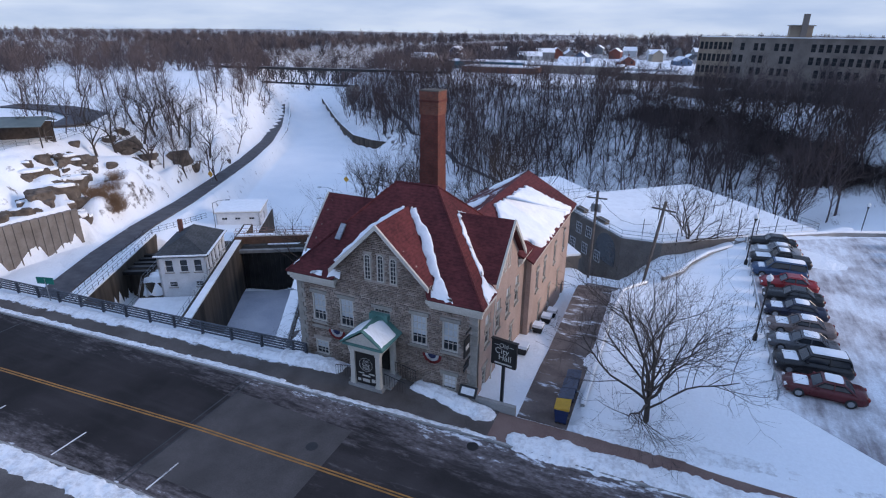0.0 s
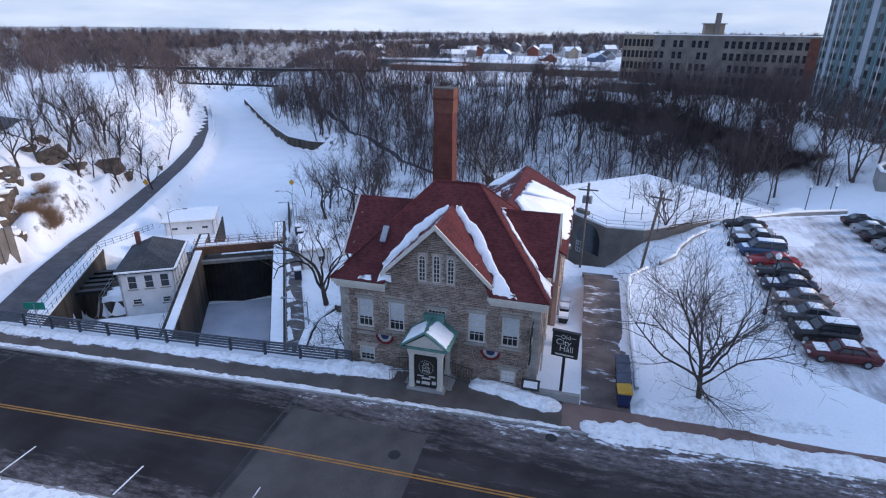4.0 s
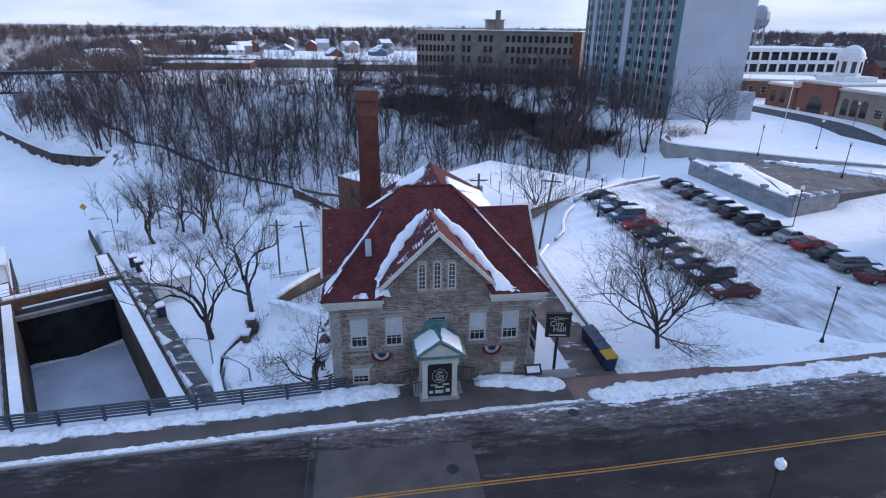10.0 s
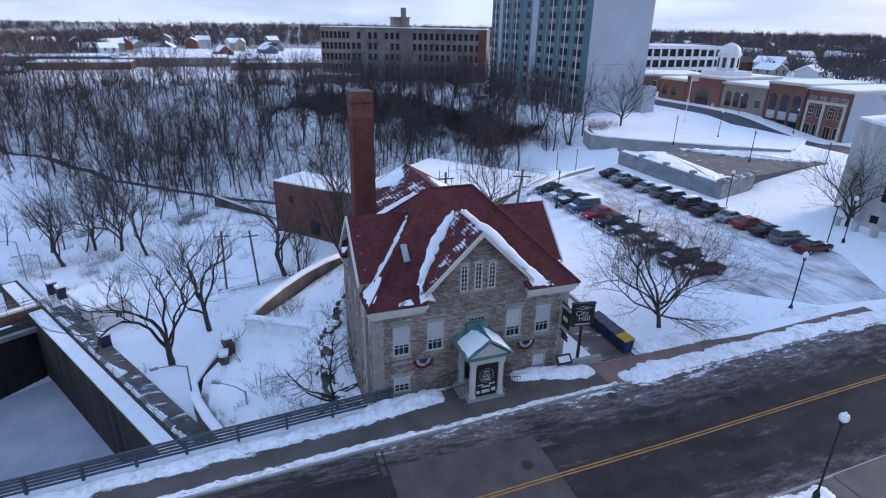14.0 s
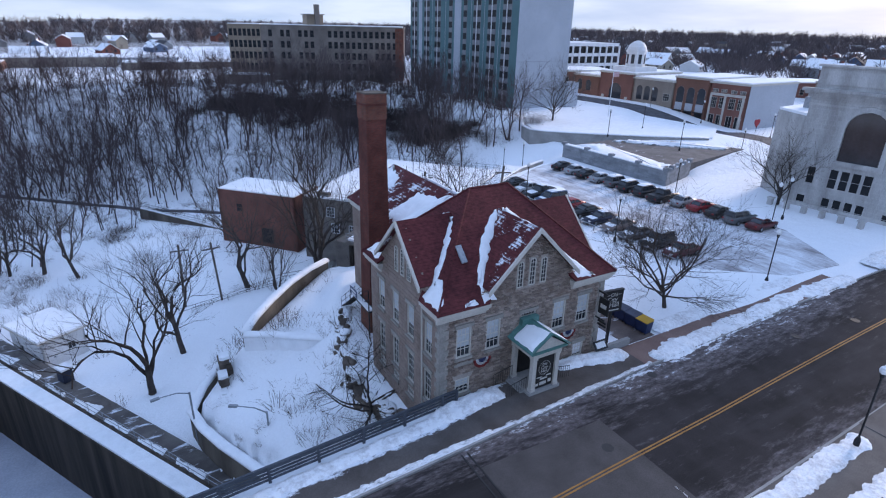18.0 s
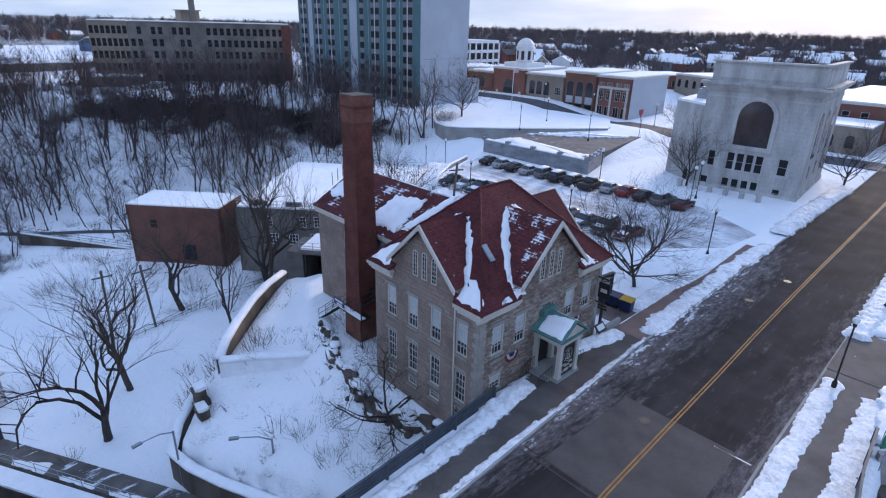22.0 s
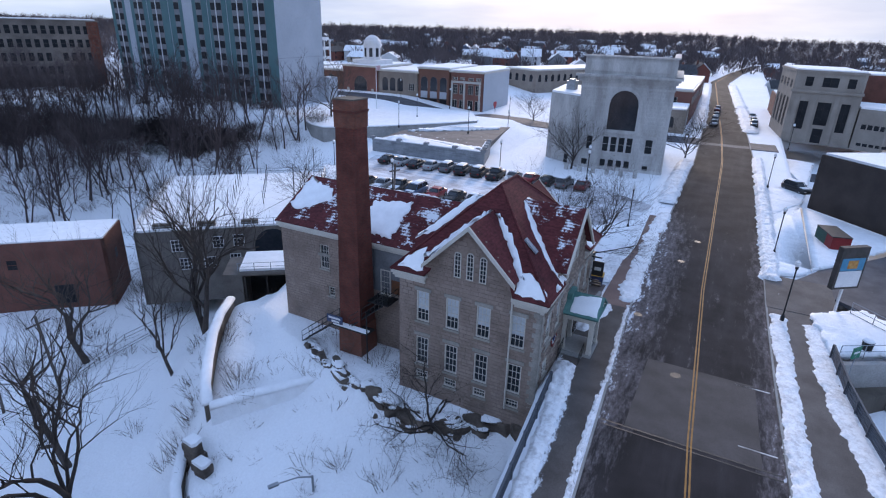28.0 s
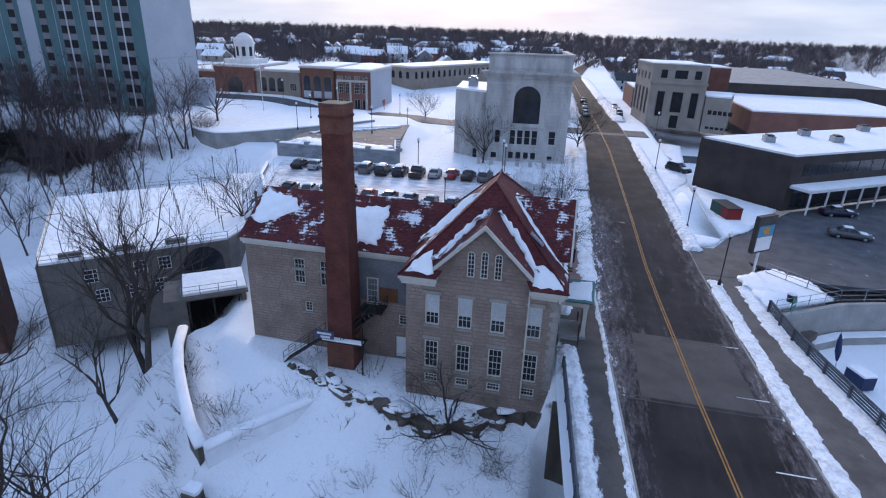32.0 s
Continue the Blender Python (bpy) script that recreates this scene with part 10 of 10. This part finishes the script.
# houses of the town, far off
rt_ = random.Random(77)
HCOL = [surf("clapboard_white", (.5, .5, .5), (.58, .58, .58), .2, 6, .8), surf("clapboard_blue", (.07, .11, .18), (.1, .15, .23), .2, 6, .8), surf("clapboard_tan", (.27, .23, .18), (.33, .29, .23), .2, 6, .8), surf("clapboard_red", (.17, .06, .045), (.22, .08, .06), .2, 6, .8), surf("clapboard_grey", (.2, .21, .22), (.27, .28, .29), .2, 6, .8)]
HDARK = surf("dark_roof_edges", (.05, .05, .055), (.08, .08, .085), 1, 8, .9)


def gable_house(x, y, turn, w, d, h, rh, mt, lab):
    hz = gz(x, y) if math.hypot(x, y) < 900 else 0
    H_ = thing("town_house", x, y, hz, lab, "house", group="houses of the town", turn=turn)
    bm = boxes((-w / 2, w / 2, -d / 2, d / 2, -2, h))
    for s in (-1, 1):
        slab(bm, [(-w / 2, s * d / 2, h), (w / 2, s * d / 2, h), (0, s * d / 2, h + rh)], .01)
    part("wall", bm, mt, H_)
    for s in (-1, 1):
        bm = bmesh.new()
        slab(bm, [(s * (w / 2 + .4), -d / 2 - .4, h - .25), (0, -d / 2 - .4, h + rh + .05), (0, d / 2 + .4, h + rh + .05), (s * (w / 2 + .4), d / 2 + .4, h - .25)], -.2 * s)
        bmesh.ops.recalc_face_normals(bm, faces=bm.faces[:])
        part("roof", bm, SNOW if rt_.random() < .8 else HDARK, H_)
    if math.hypot(x, y) > 450:
        return
    for fx in (-w * .25, w * .25):
        for z in ((1.2,) if h < 4 else (1.2, 4.0)):
            shared("hw", "window", lambda: boxes((-.5, .5, -.04, .02, 0, 1.5)), GLASS, H_, H_.matrix_basis @ Matrix.Translation((fx, -d / 2, z)))
    for fy_ in (-d * .25, d * .25):
        for z in ((1.2,) if h < 4 else (1.2, 4.0)):
            shared("hw2", "window", lambda: boxes((-.04, .02, -.5, .5, 0, 1.5)), GLASS, H_, H_.matrix_basis @ Matrix.Translation((-w / 2, fy_, z)))
    part("chimney", boxes((w * .1, w * .1 + .7, -.4, .4, h + rh * .5, h + rh + .9)), OLDBRICK, H_)


HL = ["white clapboard house with a snowy gable roof", "blue clapboard house with a snowy gable roof", "tan clapboard house with a snowy gable roof", "red house with a snowy gable roof", "grey clapboard house with a snowy gable roof"]
placed = []
while len(placed) < 215:
    a = radians(rt_.uniform(34, 112))
    d = rt_.uniform(190, 520) if len(placed) < 130 else rt_.uniform(420, 900)
    x, y = -20 + d * math.sin(a), 20 + d * math.cos(a)
    if abs(y - 20) < 16 or x < 120 or (x < 225 and y < 55 and y > -80) or (x < 215 and 60 < y < 230):
        continue
    if any(abs(x - px) + abs(y - py) < 17 for px, py in placed):
        continue
    placed.append((x, y))
    k = rt_.randrange(5)
    gable_house(x, y, rt_.choice((0, 90, 20, 110)), rt_.uniform(7, 10), rt_.uniform(9, 14), rt_.choice((5.4, 5.8, 3.2)), rt_.uniform(2.4, 3.6), HCOL[k], HL[k])
north = []
while len(north) < 44:
    a, d = radians(rt_.uniform(-24, 22)), rt_.uniform(300, 620)
    x, y = -20 + d * math.sin(a), 20 + d * math.cos(a)
    if y < 285 or (y < 345 and -130 < x < 110) or any(abs(x - px) + abs(y - py) < 20 for px, py in north):
        continue
    north.append((x, y))
    k = rt_.randrange(5)
    gable_house(x, y, rt_.choice((0, 90, 20, 110)), rt_.uniform(7, 11), rt_.uniform(9, 16), rt_.choice((5.4, 5.8, 3.2)), rt_.uniform(2.2, 3.2), HCOL[k], HL[k])
# low commercial roofs beyond the woods and a far street
for x, y, w, d, h, mt in ((-60, 320, 52, 26, 6, FACT), (-25, 330, 36, 24, 5, TOWERGREY), (20, 300, 30, 20, 5, SHOPDARK), (-95, 300, 40, 18, 5, SHOPDARK), (62, 330, 26, 30, 12, FACT), (84, 318, 30, 18, 9, SHOPBRICK), (-10, 290, 46, 12, 5, FACT), (-110, 330, 60, 22, 6, surf("teal_cladding", (.03, .12, .16), (.05, .16, .2), .3, 6, .6)), (45, 262, 24, 16, 5, SHOPTAN)):
    poly_building("far_store", [(x - w / 2, y - d / 2), (x + w / 2, y - d / 2), (x + w / 2, y + d / 2), (x - w / 2, y + d / 2)], -1, h, mt, "low flat-roofed store far behind the woods", "store", roof_snow=.4)
wt = thing("water_tower", 173, 266, 0, "grey water tower on tall legs", "water tower")
for k in range(6):
    t = math.pi * k / 3
    part("leg", rod((5 * math.cos(t), 5 * math.sin(t), 0), (3.5 * math.cos(t), 3.5 * math.sin(t), 25), .3), GALV, wt)
bm = bmesh.new()
turned(bm, [(1, 23), (4.2, 25), (5, 28), (4.8, 31), (3, 33.5), (.3, 34.5)], sides=14)
part("tank", bm, GALV, wt)

# ---- facing stones of the front, one by one ----
lay_stones(STONES_LATER[0], STONES_LATER[1], STONES_LATER[2], STONES_LATER[3], STONE_PIECE, STONE)
for ob in bpy.data.objects:
    if ob.name.split(".")[0] in ("path_snow", "lawn_snow", "terrace_snow"):
        if ob.parent is None:
            tagged(ob, "uneven patch of trodden snow on the ground", "snow", kind="structure")
